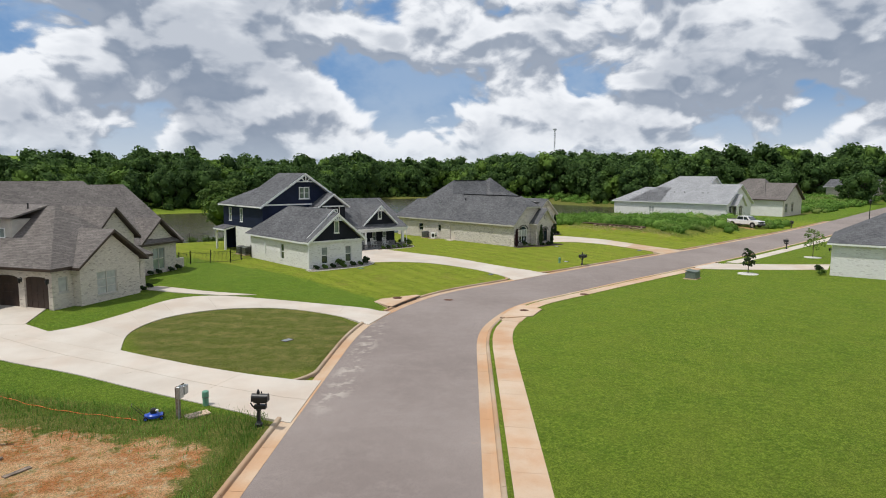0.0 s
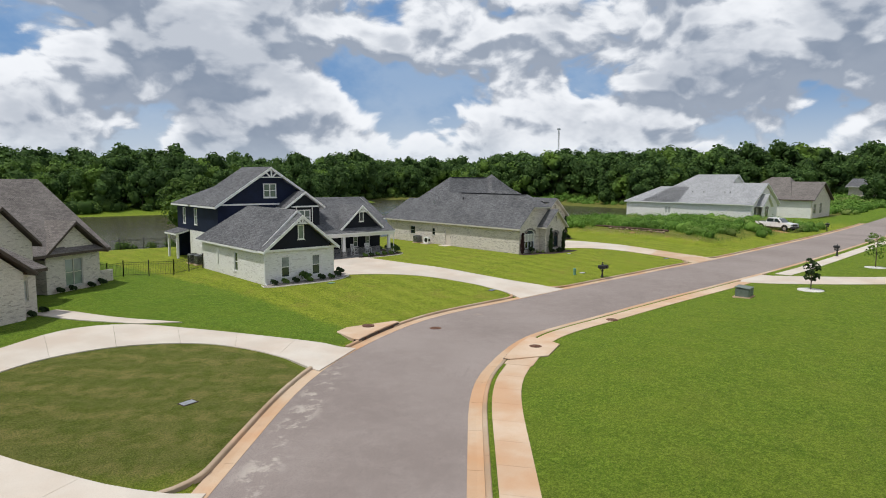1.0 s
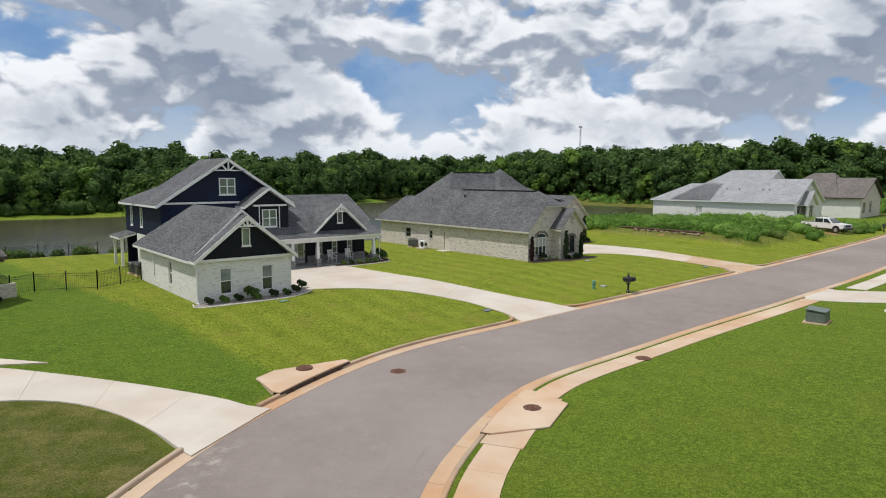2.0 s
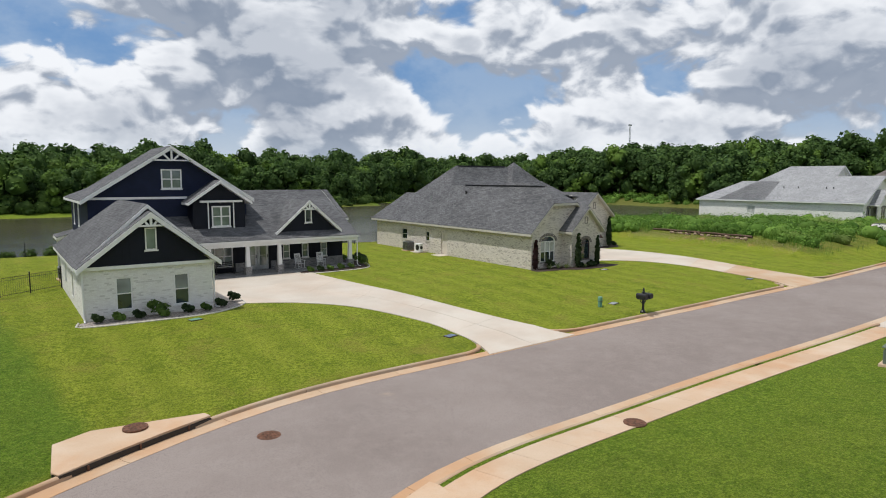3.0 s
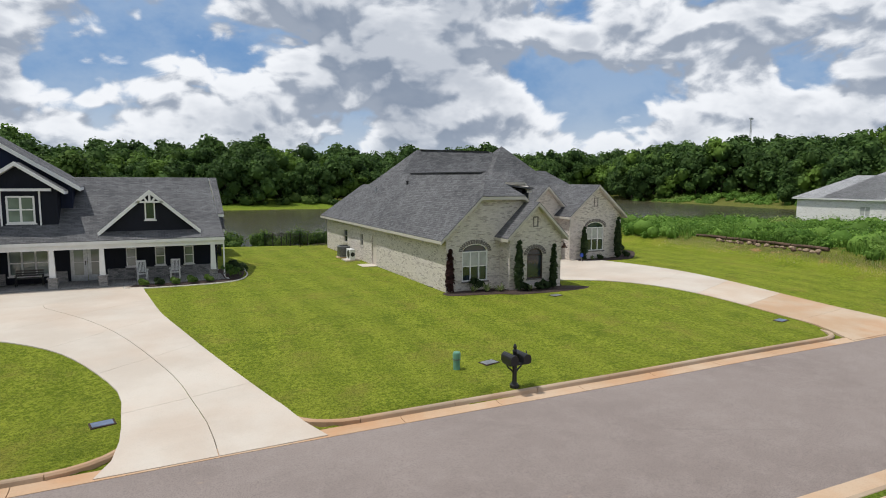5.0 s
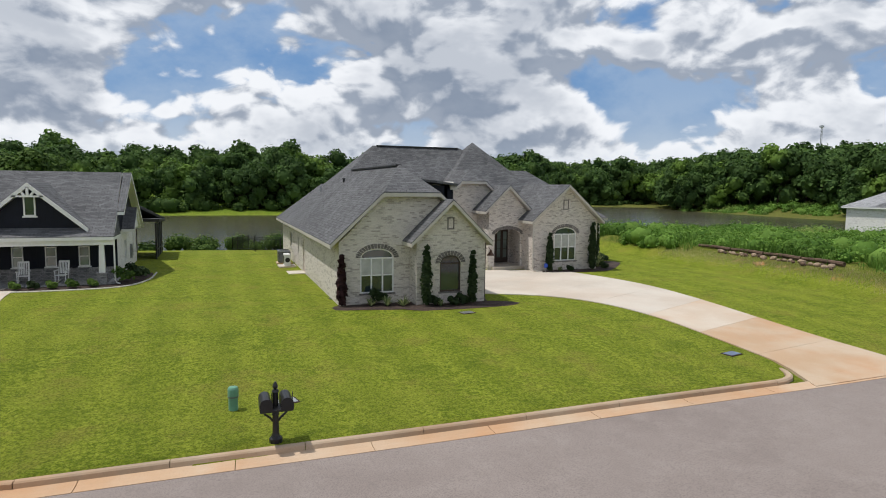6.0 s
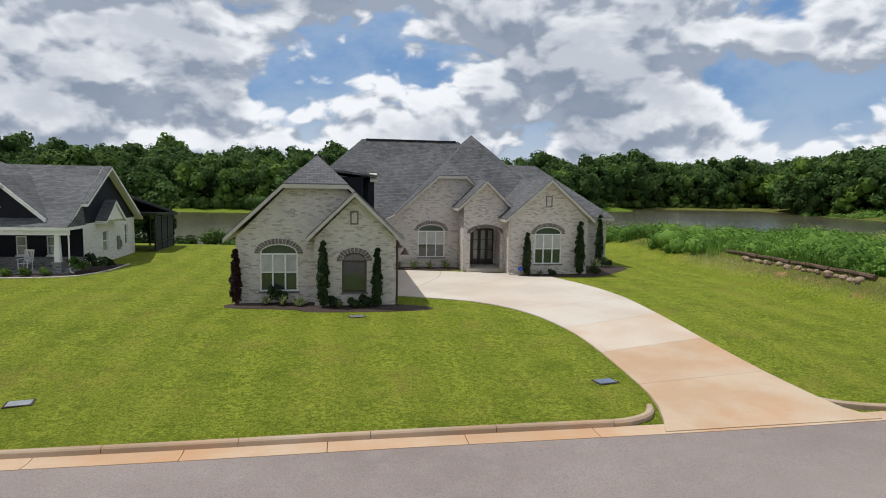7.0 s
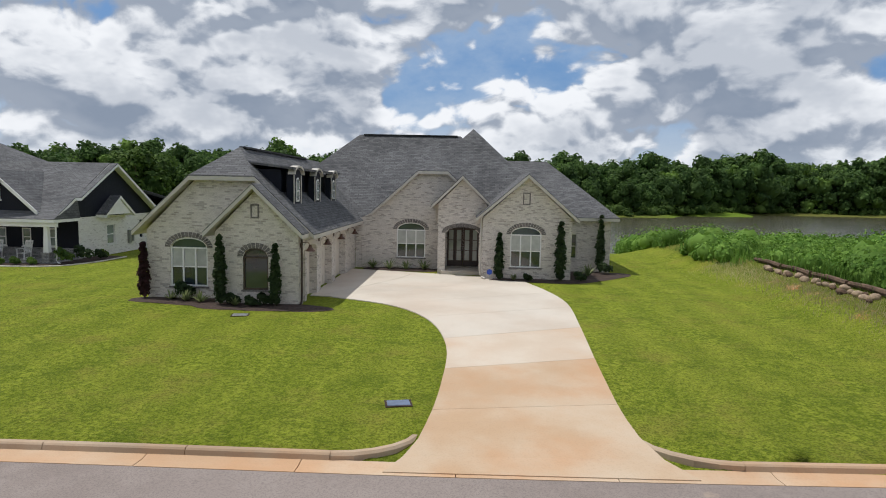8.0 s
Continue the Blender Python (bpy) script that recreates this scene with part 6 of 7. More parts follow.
# push mower with its orange cord
mow = thing("lawn_mower", pose(6.55, 22.7, drape(6.55, 22.7), 0, 0, -20), "blue push mower with black engine on the grass", "mower")
bm = bmesh.new()
lathe(bm, [(0.30, 0.10), (0.33, 0.14), (0.33, 0.24), (0.26, 0.3), (0.1, 0.32)], sides=14)
box(bm, -0.42, 0.42, -0.2, 0.2, 0.12, 0.26, 0.03)
deck = part("deck", bm, M["blue_plastic"], mow)
bm = lathe(bmesh.new(), [(0.15, 0.3), (0.16, 0.36), (0.16, 0.46), (0.12, 0.53), (0.05, 0.56)], sides=12)
part("engine", bm, M["black"], mow)
mow.scale = (0.78, 0.78, 0.78)
part("engine_cap", lathe(bmesh.new(), [(0.1, 0.43), (0.1, 0.47), (0.05, 0.5)], (0.14, -0.05, 0), 10), M["white"], mow)
for x in (-0.36, 0.36):
    for y in (-0.26, 0.26):
        bm = tube(bmesh.new(), [(x, y - 0.03, 0.11), (x, y + 0.03, 0.11)], 0.11, 14)
        w = part("wheel", bm, M["tyre"], mow)
        part("hub", tube(bmesh.new(), [(x, y - 0.036, 0.11), (x, y + 0.036, 0.11)], 0.06, 10), M["blue_plastic"], w)
part("handle", tube(bmesh.new(), [(-0.36, -0.2, 0.2), (-0.75, -0.2, 0.62), (-0.95, -0.2, 0.86), (-0.95, 0.2, 0.86), (-0.75, 0.2, 0.62), (-0.36, 0.2, 0.2)], 0.014, 6), M["black"], mow)
cord = spline([(6.0, 22.9), (5.3, 24.0), (4.2, 25.4), (3.2, 27.0), (2.4, 28.7), (0.2, 33.0)], 60)
bm = tube(bmesh.new(), [(x, y, drape(x, y, 0.03 + 0.02 * math.sin(i * 0.9))) for i, (x, y) in enumerate(cord)], 0.018, 5)
tagged(new("extension_cord", mesh_of(bm, "extension_cord", M["orange"])), "orange cord lying across rough grass", "cord")
post = thing("wooden_post", pose(1.5, 23.6, drape(1.5, 23.6)), "weathered brown timber post at the clay bank", "post")
part("post", box(bmesh.new(), -0.07, 0.07, -0.07, 0.07, -0.2, 1.6, 0.01), M["brown_log"], post)
part("brace", box(bmesh.new(), -0.05, 0.05, 0.07, 0.9, 0.3, 0.42), M["brown_log"], post)
for x, y, a, l in ((1.9, 20.9, 20, 0.8), (1.1, 22.6, -35, 1.4)):
    p = new("board", mesh_of(box(bmesh.new(), -l / 2, l / 2, -0.09, 0.09, 0.0, 0.035), "board", M["wood"]))
    p.matrix_world = pose(x, y, drape(x, y, 0.01), 0, 0, a)
    tagged(p, "loose weathered board on bare clay", "board", "loose boards")


def cover(name, x, y, r, label, z=None, square=False, material="rust"):
    z = drape(x, y) if z is None else z
    m = thing(name, pose(x, y, z, 0, 0, 12), label, "cover")
    bm = bmesh.new()
    if square:
        box(bm, -r, r, -r * 0.65, r * 0.65, -0.05, 0.035, 0.008)
        part("lid", bm, M[material], m)
        part("rim", box(bmesh.new(), -r - 0.05, r + 0.05, -r * 0.65 - 0.05, r * 0.65 + 0.05, -0.06, 0.02), M["mulch"], m)
    else:
        lathe(bm, [(r * 0.86, -0.05), (r * 0.86, 0.016), (r * 0.8, 0.02)], sides=24)
        lid = part("lid", bm, M[material], m)
        bm = bmesh.new()
        for k in range(-2, 3):
            box(bm, -r * 0.6, r * 0.6, k * r * 0.22 - 0.015, k * r * 0.22 + 0.015, 0.018, 0.026)
        part("ribs", bm, M[material], lid)
        part("rim", lathe(bmesh.new(), [(r, -0.05), (r, 0.012), (r * 0.92, 0.014)], sides=24), M[material], m)


cover("manhole_cover", 32.2, 33.5, 0.36, "rusty round manhole cover in the asphalt", float(road_z(32.2)) + 0.045)
cover("manhole_cover", 28.9, 35.85, 0.36, "rusty manhole cover in the drain's concrete top", float(road_z(28.7)) + 0.262)
cover("manhole_cover", 33.0, 26.4, 0.36, "rusty manhole cover in the drain's concrete top", float(road_z(33.0)) + 0.262)
cover("manhole_cover", 41.9, 27.45, 0.36, "round manhole cover in the sidewalk", drape(41.9, 27.45) + 0.035)
for x, y, mt in ((70.85, 39.1, "slate_lid"), (64.1, 47.05, "galvanised"), (55.65, 39.35, "galvanised"), (43.55, 39.5, "slate_lid"), (16.1, 29.85, "galvanised"), (59.3, 51.9, "green_box"), (33.6, 47.4, "green_plastic")):
    cover("valve_cover", x, y, 0.27, "flat utility lid set in the lawn", None, True, mt)

# storm drains: a slot in the kerb under a concrete top
for s0, s1, side, cut0, cut1 in ((DRIVES_NORTH[2][0] - 0.3, DRIVES_NORTH[2][1] + 0.5, 1, 0.9, 2.3), (run_at(29.9, 26.5), run_at(34.2, 28.3), -1, 1.4, 0.9)):
    dr = tagged(new("storm_drain"), "concrete storm drain with a dark slot in the kerb", "drain", "storm drains")
    zt = float(road_z(road_xy((s0 + s1) / 2, 0)[0]))
    top = [(s0, 4.17), (s0 + (s1 - s0) * 0.33, 4.17), (s0 + (s1 - s0) * 0.67, 4.17), (s1, 4.17), (s1, 4.5), (s1 - cut1, 6.15), (s0 + cut0, 6.15), (s0, 4.5)]
    bm = slab(bmesh.new(), [(*road_xy(q, side * w), zt + (0.24 if w < 5 else 0.25)) for q, w in top], (0, 0, -0.075))
    bmesh.ops.bevel(bm, geom=bm.edges[:], offset=0.015, segments=1, affect="EDGES")
    part("top_slab", bm, M["walk"], dr)
    part("footing", slab(bmesh.new(), [(*road_xy(q, side * w), zt + 0.16) for q, w in [(s0, 4.5), (s1, 4.5), (s1 - cut1, 6.13), (s0 + cut0, 6.13)]], (0, 0, -0.4)), M["walk"], dr)
    # solid black block stands in for the shade inside the slot
    bm = bmesh.new()
    closed_sweep(bm, s0, s1, [(side * d, h) for d, h in ((4.14, -0.3), (4.14, 0.175), (4.48, 0.175), (4.48, -0.3))])
    part("throat", bm, M["black"], dr)
    for k in range(3):
        x, y = road_xy(s0 + (s1 - s0) * (k + 0.5) / 3, side * 4.12)
        part("slot_post", tube(bmesh.new(), [(x, y, zt - 0.1), (x, y, zt + 0.18)], 0.03, 6), M["rust"], dr)

# lamp post far along the street
lp = thing("street_lamp", pose(152, 33.0, drape(152, 33.0)), "black street lamp post", "street lamp")
part("post", tube(bmesh.new(), [(0, 0, 0), (0, 0, 4.0)], 0.09, 8, 0.6), M["black"], lp)
part("lantern", lathe(bmesh.new(), [(0.12, 3.95), (0.26, 4.1), (0.3, 4.5), (0.1, 4.75)], sides=10), M["black"], lp)

# radio mast on the skyline
mast = thing("radio_mast", pose(500, 380, 8), "thin lattice radio mast above the trees", "mast")
for x, y in ((0, 0), (1.2, 0), (0.6, 1.0)):
    part("leg", tube(bmesh.new(), [(x, y, 0), (x, y, 50)], 0.14, 5), M["galvanised"], mast)
bm = bmesh.new()
for k in range(25):
    z = 2.0 * k
    tube(bm, [(0, 0, z), (1.2, 0, z + 2)], 0.07, 4), tube(bm, [(1.2, 0, z), (0.6, 1, z + 2)], 0.07, 4), tube(bm, [(0.6, 1, z), (0, 0, z + 2)], 0.07, 4)
part("lattice", bm, M["galvanised"], mast)
part("antenna", box(bmesh.new(), -0.8, 2.0, -0.6, 1.4, 48.2, 49.6), M["galvanised"], mast)


# ---- pickup truck on the clay ----
def pickup(x, y, turn):
    tr = thing("pickup_truck", pose(x, y, drape(x, y, 0.02), 0, 0, turn), "white crew-cab pickup truck parked on red clay", "truck")

    def profile(bm, pts, y0, y1, bev=0.05):
        slab(bm, [(p[0], y0, p[1]) for p in pts], (0, y1 - y0, 0))
        bmesh.ops.bevel(bm, geom=bm.edges[:], offset=bev, segments=2, affect="EDGES")
        return bm

    part("body", profile(bmesh.new(), [(-2.95, 0.62), (2.85, 0.55), (2.95, 0.75), (2.92, 1.15), (1.45, 1.28), (-2.95, 1.30)], -0.98, 0.98), M["car_white"], tr)
    cab = part("cab", profile(bmesh.new(), [(1.42, 1.24), (0.75, 1.92), (-0.95, 1.95), (-1.22, 1.24)], -0.86, 0.86, 0.06), M["car_white"], tr)
    for s in (-1, 1):
        for a, b, c, d in ((1.15, 0.68, 0.2, 0.2), (0.1, 0.1, -1.05, -0.92)):
            bm = bmesh.new()
            slab(bm, [(a, s * 0.861, 1.33), (b, s * 0.861, 1.84), (d, s * 0.861, 1.84), (c, s * 0.861, 1.33)], (0, s * 0.008, 0))
            part("side_window", bm, M["glass"], cab)
        part("mirror", box(bmesh.new(), 0.95, 1.15, min(s * 0.9, s * 1.14), max(s * 0.9, s * 1.14), 1.28, 1.5, 0.03), M["black"], cab)
        part("running_board", box(bmesh.new(), -1.2, 1.35, min(s * 0.9, s * 1.04), max(s * 0.9, s * 1.04), 0.42, 0.5), M["black"], tr)
        part("headlight", box(bmesh.new(), 2.86, 2.97, s * 0.74 - 0.17, s * 0.74 + 0.17, 0.86, 1.08, 0.02), M["glass_grey"], tr)
        part("tail_light", box(bmesh.new(), -2.98, -2.93, s * 0.88 - 0.08, s * 0.88 + 0.08, 0.85, 1.22), M["rust"], tr)
    bm = bmesh.new()
    slab(bm, [(1.44, -0.74, 1.30), (1.44, 0.74, 1.30), (0.84, 0.68, 1.87), (0.84, -0.68, 1.87)], (0.03, 0, 0.03))
    part("windscreen", bm, M["glass"], cab)
    part("grille", box(bmesh.new(), 2.90, 2.97, -0.55, 0.55, 0.78, 1.1), M["black"], tr)
    part("bumper", box(bmesh.new(), 2.8, 3.08, -0.96, 0.96, 0.45, 0.72, 0.04), M["black"], tr)
    part("bed_floor", box(bmesh.new(), -2.85, -1.3, -0.8, 0.8, 1.28, 1.315), M["black"], tr)
    for wx in (-1.85, 1.95):
        for s in (-1, 1):
            bm = tube(bmesh.new(), [(wx, s * 0.76, 0.42), (wx, s * 1.02, 0.42)], 0.42, 20)
            w = part("wheel", bm, M["tyre"], tr)
            part("rim", tube(bmesh.new(), [(wx, s * 0.9, 0.42), (wx, s * 1.03, 0.42)], 0.25, 12), M["galvanised"], w)
            bm = bmesh.new()
            arc = [(wx + 0.52 * math.cos(radians(a)), 0.5 + 0.5 * math.sin(radians(a))) for a in range(0, 181, 20)]
            slab(bm, [(p[0], s * 0.985, p[1]) for p in arc], (0, s * 0.008, 0))
            part("wheel_arch", bm, M["black"], tr)
    return tr


pickup(119.6, 45.2, -104).scale = (1.1, 1.1, 1.1)


# ---- garden things ----
def iron_fence(pts, group, label="black iron picket fence on the lawn"):
    """Posts, rails and pickets along a line; one fence."""
    fe = thing("fence", pose(pts[0][0], pts[0][1], drape(*pts[0])), label, "fence", group)
    inv = fe.matrix_world.inverted()
    for (x0, y0), (x1, y1) in zip(pts, pts[1:]):
        l = math.hypot(x1 - x0, y1 - y0)
        n = max(1, round(l / 2.4))
        ux, uy = (x1 - x0) / l, (y1 - y0) / l
        for k in range(n):
            a, b = l * k / n, l * (k + 1) / n
            pa, pb = Vector((x0 + ux * a, y0 + uy * a, 0)), Vector((x0 + ux * b, y0 + uy * b, 0))
            pa.z, pb.z = drape(pa.x, pa.y), drape(pb.x, pb.y)
            for p in ((pa, pb) if k == n - 1 else (pa,)):
                bm = bmesh.new()
                box(bm, p.x - 0.035, p.x + 0.035, p.y - 0.035, p.y + 0.035, p.z - 0.1, p.z + 1.3), box(bm, p.x - 0.05, p.x + 0.05, p.y - 0.05, p.y + 0.05, p.z + 1.3, p.z + 1.33)
                bm.transform(inv)
                part("post", bm, M["black"], fe)
            bm = bmesh.new()
            for h in (0.15, 1.0, 1.15):
                tube(bm, [pa + Vector((0, 0, h)), pb + Vector((0, 0, h))], 0.016, 4)
            m = int((b - a) / 0.125)
            for j in range(1, m):
                q = pa.lerp(pb, j / m)
                tube(bm, [q + Vector((0, 0, 0.06)), q + Vector((0, 0, 1.22))], 0.009, 4)
            bm.transform(inv)
            part("panel", bm, M["black"], fe)
    return fe


iron_fence([(20.8, 59.8), (22.2, 60.6), (25.6, 58.9), (29.0, 61.4)], "lot fences")
iron_fence([(20.8, 59.8), (19.5, 69.0), (17.5, 82.0), (33.0, 83.0)], "lot fences")
iron_fence([(59.7, 73.9), (57.0, 75.0), (55.5, 84.0), (60.0, 85.0)], "lot fences")


def ac_unit(x, y, turn=0):
    m = thing("air_conditioner", pose(x, y, drape(x, y), 0, 0, turn), "dark grey outdoor air conditioner on a pad", "air conditioner", "air conditioners")
    part("pad", one_box(-0.5, 0.5, -0.5, 0.5, -0.1, 0.08), M["walk"], m)
    b = part("cabinet", box(bmesh.new(), -0.4, 0.4, -0.4, 0.4, 0.08, 0.92, 0.04), M["grey_metal"], m)
    bm = bmesh.new()
    for k in range(9):
        z = 0.18 + 0.075 * k
        box(bm, -0.41, 0.41, -0.41, 0.41, z, z + 0.03)
    part("louvres", bm, M["black"], b)
    part("fan_grille", lathe(bmesh.new(), [(0.34, 0.92), (0.34, 0.95), (0.1, 0.97)], sides=16), M["black"], m)


ac_unit(29.6, 63.6), ac_unit(29.5, 65.0), ac_unit(58.4, 66.4)
mini = thing("heat_pump", pose(58.4, 64.6, drape(58.4, 64.6), 0, 0, 0), "white side-fan heat pump on a concrete pad", "heat pump")
part("pad", one_box(-0.55, 0.55, -0.6, 0.6, -0.1, 0.08), M["drive"], mini)
part("cabinet", box(bmesh.new(), -0.2, 0.2, -0.45, 0.45, 0.08, 0.85, 0.02), M["white"], mini)
fan = tube(bmesh.new(), [(-0.2, -0.08, 0.48), (-0.225, -0.08, 0.48)], 0.28, 18)
part("fan_guard", fan, M["black"], mini)
part("end_fan_guard", tube(bmesh.new(), [(0, -0.45, 0.48), (0, -0.47, 0.48)], 0.16, 14), M["black"], mini)
mt = thing("electric_meter", pose(59.38, 59.3, 1.5), "grey electric meter with conduit on the brick wall", "meter")
part("box", box(bmesh.new(), -0.14, 0.0, -0.2, 0.2, -0.35, 0.4, 0.02), M["grey_metal"], mt)
part("dial", tube(bmesh.new(), [(-0.14, 0, 0.1), (-0.22, 0, 0.1)], 0.1, 12), M["glass_grey"], mt)
part("conduit", tube(bmesh.new(), [(-0.06, 0, 0.35), (-0.06, 0, 1.7)], 0.03, 6), M["galvanised"], mt)
part("low_conduit", tube(bmesh.new(), [(-0.06, -0.15, -0.3), (-0.06, -0.15, -1.1)], 0.06, 6), M["black"], mt)
tagged(new("door_slab", mesh_of(one_box(58.1, 59.4, 60.8, 62.1, 0.3, 0.46, 0.01), "door_slab", M["drive"])), "small concrete landing at the side door", "landing")


def rocking_chair(x, y, turn):
    c = thing("rocking_chair", pose(x, y, 0.5, 0, 0, turn), "white wooden rocking chair on the porch", "chair", "porch rocking chairs")
    for s in (-1, 1):
        part("rocker", tube(bmesh.new(), [(s * 0.24, -0.42 + 0.1 * k, 0.02 + 0.012 * (k - 4.5) ** 2 * 0.35) for k in range(10)], 0.022, 5), M["white"], c)
        part("front_leg", tube(bmesh.new(), [(s * 0.25, -0.24, 0.05), (s * 0.25, -0.24, 0.64)], 0.024, 6), M["white"], c)
        part("back_post", tube(bmesh.new(), [(s * 0.24, 0.2, 0.05), (s * 0.24, 0.24, 0.42), (s * 0.24, 0.42, 1.12)], 0.024, 6), M["white"], c)
        part("armrest", box(bmesh.new(), s * 0.26 - 0.05, s * 0.26 + 0.05, -0.3, 0.3, 0.64, 0.67), M["white"], c)
    for k in range(6):
        part("seat_slat", box(bmesh.new(), -0.25, 0.25, -0.26 + 0.08 * k, -0.2 + 0.08 * k, 0.40, 0.42), M["white"], c)
    for k in range(6):
        bm = bmesh.new()
        slab(bm, [(-0.2 + 0.075 * k, 0.25, 0.46), (-0.155 + 0.075 * k, 0.25, 0.46), (-0.155 + 0.075 * k, 0.41, 1.06), (-0.2 + 0.075 * k, 0.41, 1.06)], (0, 0.015, 0))
        part("back_slat", bm, M["white"], c)
    part("head_rail", box(bmesh.new(), -0.25, 0.25, 0.40, 0.43, 1.04, 1.14), M["white"], c)


rocking_chair(44.55, 60.2, 8), rocking_chair(46.3, 60.2, -8)
bench = thing("porch_bench", pose(39.0, 60.7, 0.5), "dark metal bench under the porch window", "bench")
for k in range(4):
    part("seat_slat", box(bmesh.new(), -0.65, 0.65, -0.22 + 0.11 * k, -0.14 + 0.11 * k, 0.42, 0.45), M["black"], bench)
for s in (-1, 1):
    part("end_frame", tube(bmesh.new(), [(s * 0.62, -0.22, 0), (s * 0.62, -0.22, 0.62), (s * 0.62, 0.2, 0.62), (s * 0.62, 0.25, 0)], 0.025, 6), M["black"], bench)
for k in range(3):
    part("back_slat", box(bmesh.new(), -0.65, 0.65, 0.2, 0.23, 0.52 + 0.13 * k, 0.6 + 0.13 * k), M["black"], bench)
sign = thing("yard_sign", pose(73.6, 57.0, drape(73.6, 57.0)), "small round blue sign on a stake by the path", "sign")
part("stake", tube(bmesh.new(), [(0, 0, 0), (0, 0, 0.45)], 0.015, 5), M["galvanised"], sign)
part("plate", tube(bmesh.new(), [(0, -0.015, 0.5), (0, 0.0, 0.5)], 0.15, 8), M["blue_plastic"], sign)


# ---- plants ----
def cloud_mesh(name, centres, radii, per, leaf, material, seed, squash=1.0, droop=0.3, core=0.72):
    """Foliage: many small bent leaf sprays over lumps, with a darker knobbly core in each lump."""
    rng = np.random.default_rng(seed)
    centres, radii = np.asarray(centres, float), np.asarray(radii, float)
    if np.ndim(per) == 0:
        per = np.full(len(centres), per)
    which = np.repeat(np.arange(len(centres)), per)
    n = len(which)
    d = rng.normal(size=(n, 3))
    d /= np.linalg.norm(d, axis=1)[:, None]
    d[:, 2] = np.where(d[:, 2] < -0.35, -d[:, 2], d[:, 2])
    r = radii[which] * rng.uniform(0.72, 1.10, n)
    p = centres[which] + d * r[:, None] * np.array([1, 1, squash])
    out = d + rng.normal(scale=0.55, size=(n, 3)) + np.array([0, 0, droop])
    out /= np.linalg.norm(out, axis=1)[:, None]
    side = np.cross(out, rng.normal(size=(n, 3)))
    side /= np.linalg.norm(side, axis=1)[:, None] + 1e-9
    tip = np.cross(side, out)
    size = leaf * rng.uniform(0.6, 1.35, n)[:, None]
    quad = np.stack([p - side * size * 0.5 - tip * size * 0.35, p + side * size * 0.55 - tip * size * 0.25 + out * size * 0.12, p + side * size * 0.2 + tip * size * 0.6, p - side * size * 0.5 + tip * size * 0.3 + out * size * 0.15], 1)
    verts, faces = quad.reshape(-1, 3), np.arange(n * 4).reshape(n, 4)
    if core:
        ph, th = np.linspace(0.35, math.pi - 0.35, 4), np.arange(7) * 2 * math.pi / 7
        g = np.array([(math.sin(a) * math.cos(b), math.sin(a) * math.sin(b), math.cos(a)) for a in ph for b in th])
        q = np.array([(i * 7 + j, i * 7 + (j + 1) % 7, (i + 1) * 7 + (j + 1) % 7, (i + 1) * 7 + j) for i in range(3) for j in range(7)])
        base = len(verts)
        cv = (centres[:, None] + g[None] * (radii * core)[:, None, None] * np.array([1, 1, squash]) * rng.uniform(0.8, 1.12, (len(centres), len(g), 1))).reshape(-1, 3)
        cf = (q[None] + base + (np.arange(len(centres)) * len(g))[:, None, None]).reshape(-1, 4)
        verts, faces = np.concatenate([verts, cv]), np.concatenate([faces, cf])
    return verts, faces


def crown_lumps(rng, height, width, count, low=0.32):
    """Lumps of an uneven broad crown over a trunk at the origin."""
    c, r = [], []
    for k in range(count):
        z = height * (low + (0.93 - low) * ((k + 0.5) / count) ** 0.9)
        f = (z / height - low) / (1 - low)
        spread = width * 0.5 * math.sqrt(max(0.05, 1 - (2 * f - 0.85) ** 2 * 0.75))
        a = k * 2.4 + rng.uniform(-0.5, 0.5)
        q = spread * rng.uniform(0.3, 0.82)
        c.append((q * math.cos(a), q * math.sin(a), z)), r.append(width * rng.uniform(0.16, 0.26))
    return c, r


def limbs(bm, rng, height, width, radius, count=6):
    tube(bm, [(0, 0, -0.2), (0.02, 0, 0.05 * height), (0.04 * width * rng.uniform(-1, 1), 0.03 * width, 0.4 * height), (0, 0, 0.8 * height)], radius, 8, 0.25)
    for k in range(count):
        a, z = 2.4 * k, height * (0.28 + 0.4 * k / count)
        q = width * 0.36
        tube(bm, [(0, 0, z), (q * 0.5 * math.cos(a), q * 0.5 * math.sin(a), z + 0.1 * height), (q * math.cos(a), q * math.sin(a), z + 0.24 * height)], radius * 0.4, 6, 0.3)


def tree(x, y, height, width, material, label, seed, leaf=0.35, per=260, lumps=14, low=0.3, name="tree", group="", z=None):
    rng = np.random.default_rng(seed)
    t = thing(name, pose(x, y, drape(x, y) if z is None else z, 0, 0, rng.uniform(0, 360)), label, "tree", group)
    bm = bmesh.new()
    limbs(bm, rng, height, width, 0.022 * height)
    part("trunk", bm, M["bark"], t)
    c, r = crown_lumps(rng, height, width, lumps, low)
    v, fc = cloud_mesh("crown", c, r, per, leaf, material, seed)
    o = new("crown", raw_mesh("crown", v, fc, M[material]))
    o.parent = t
    return t


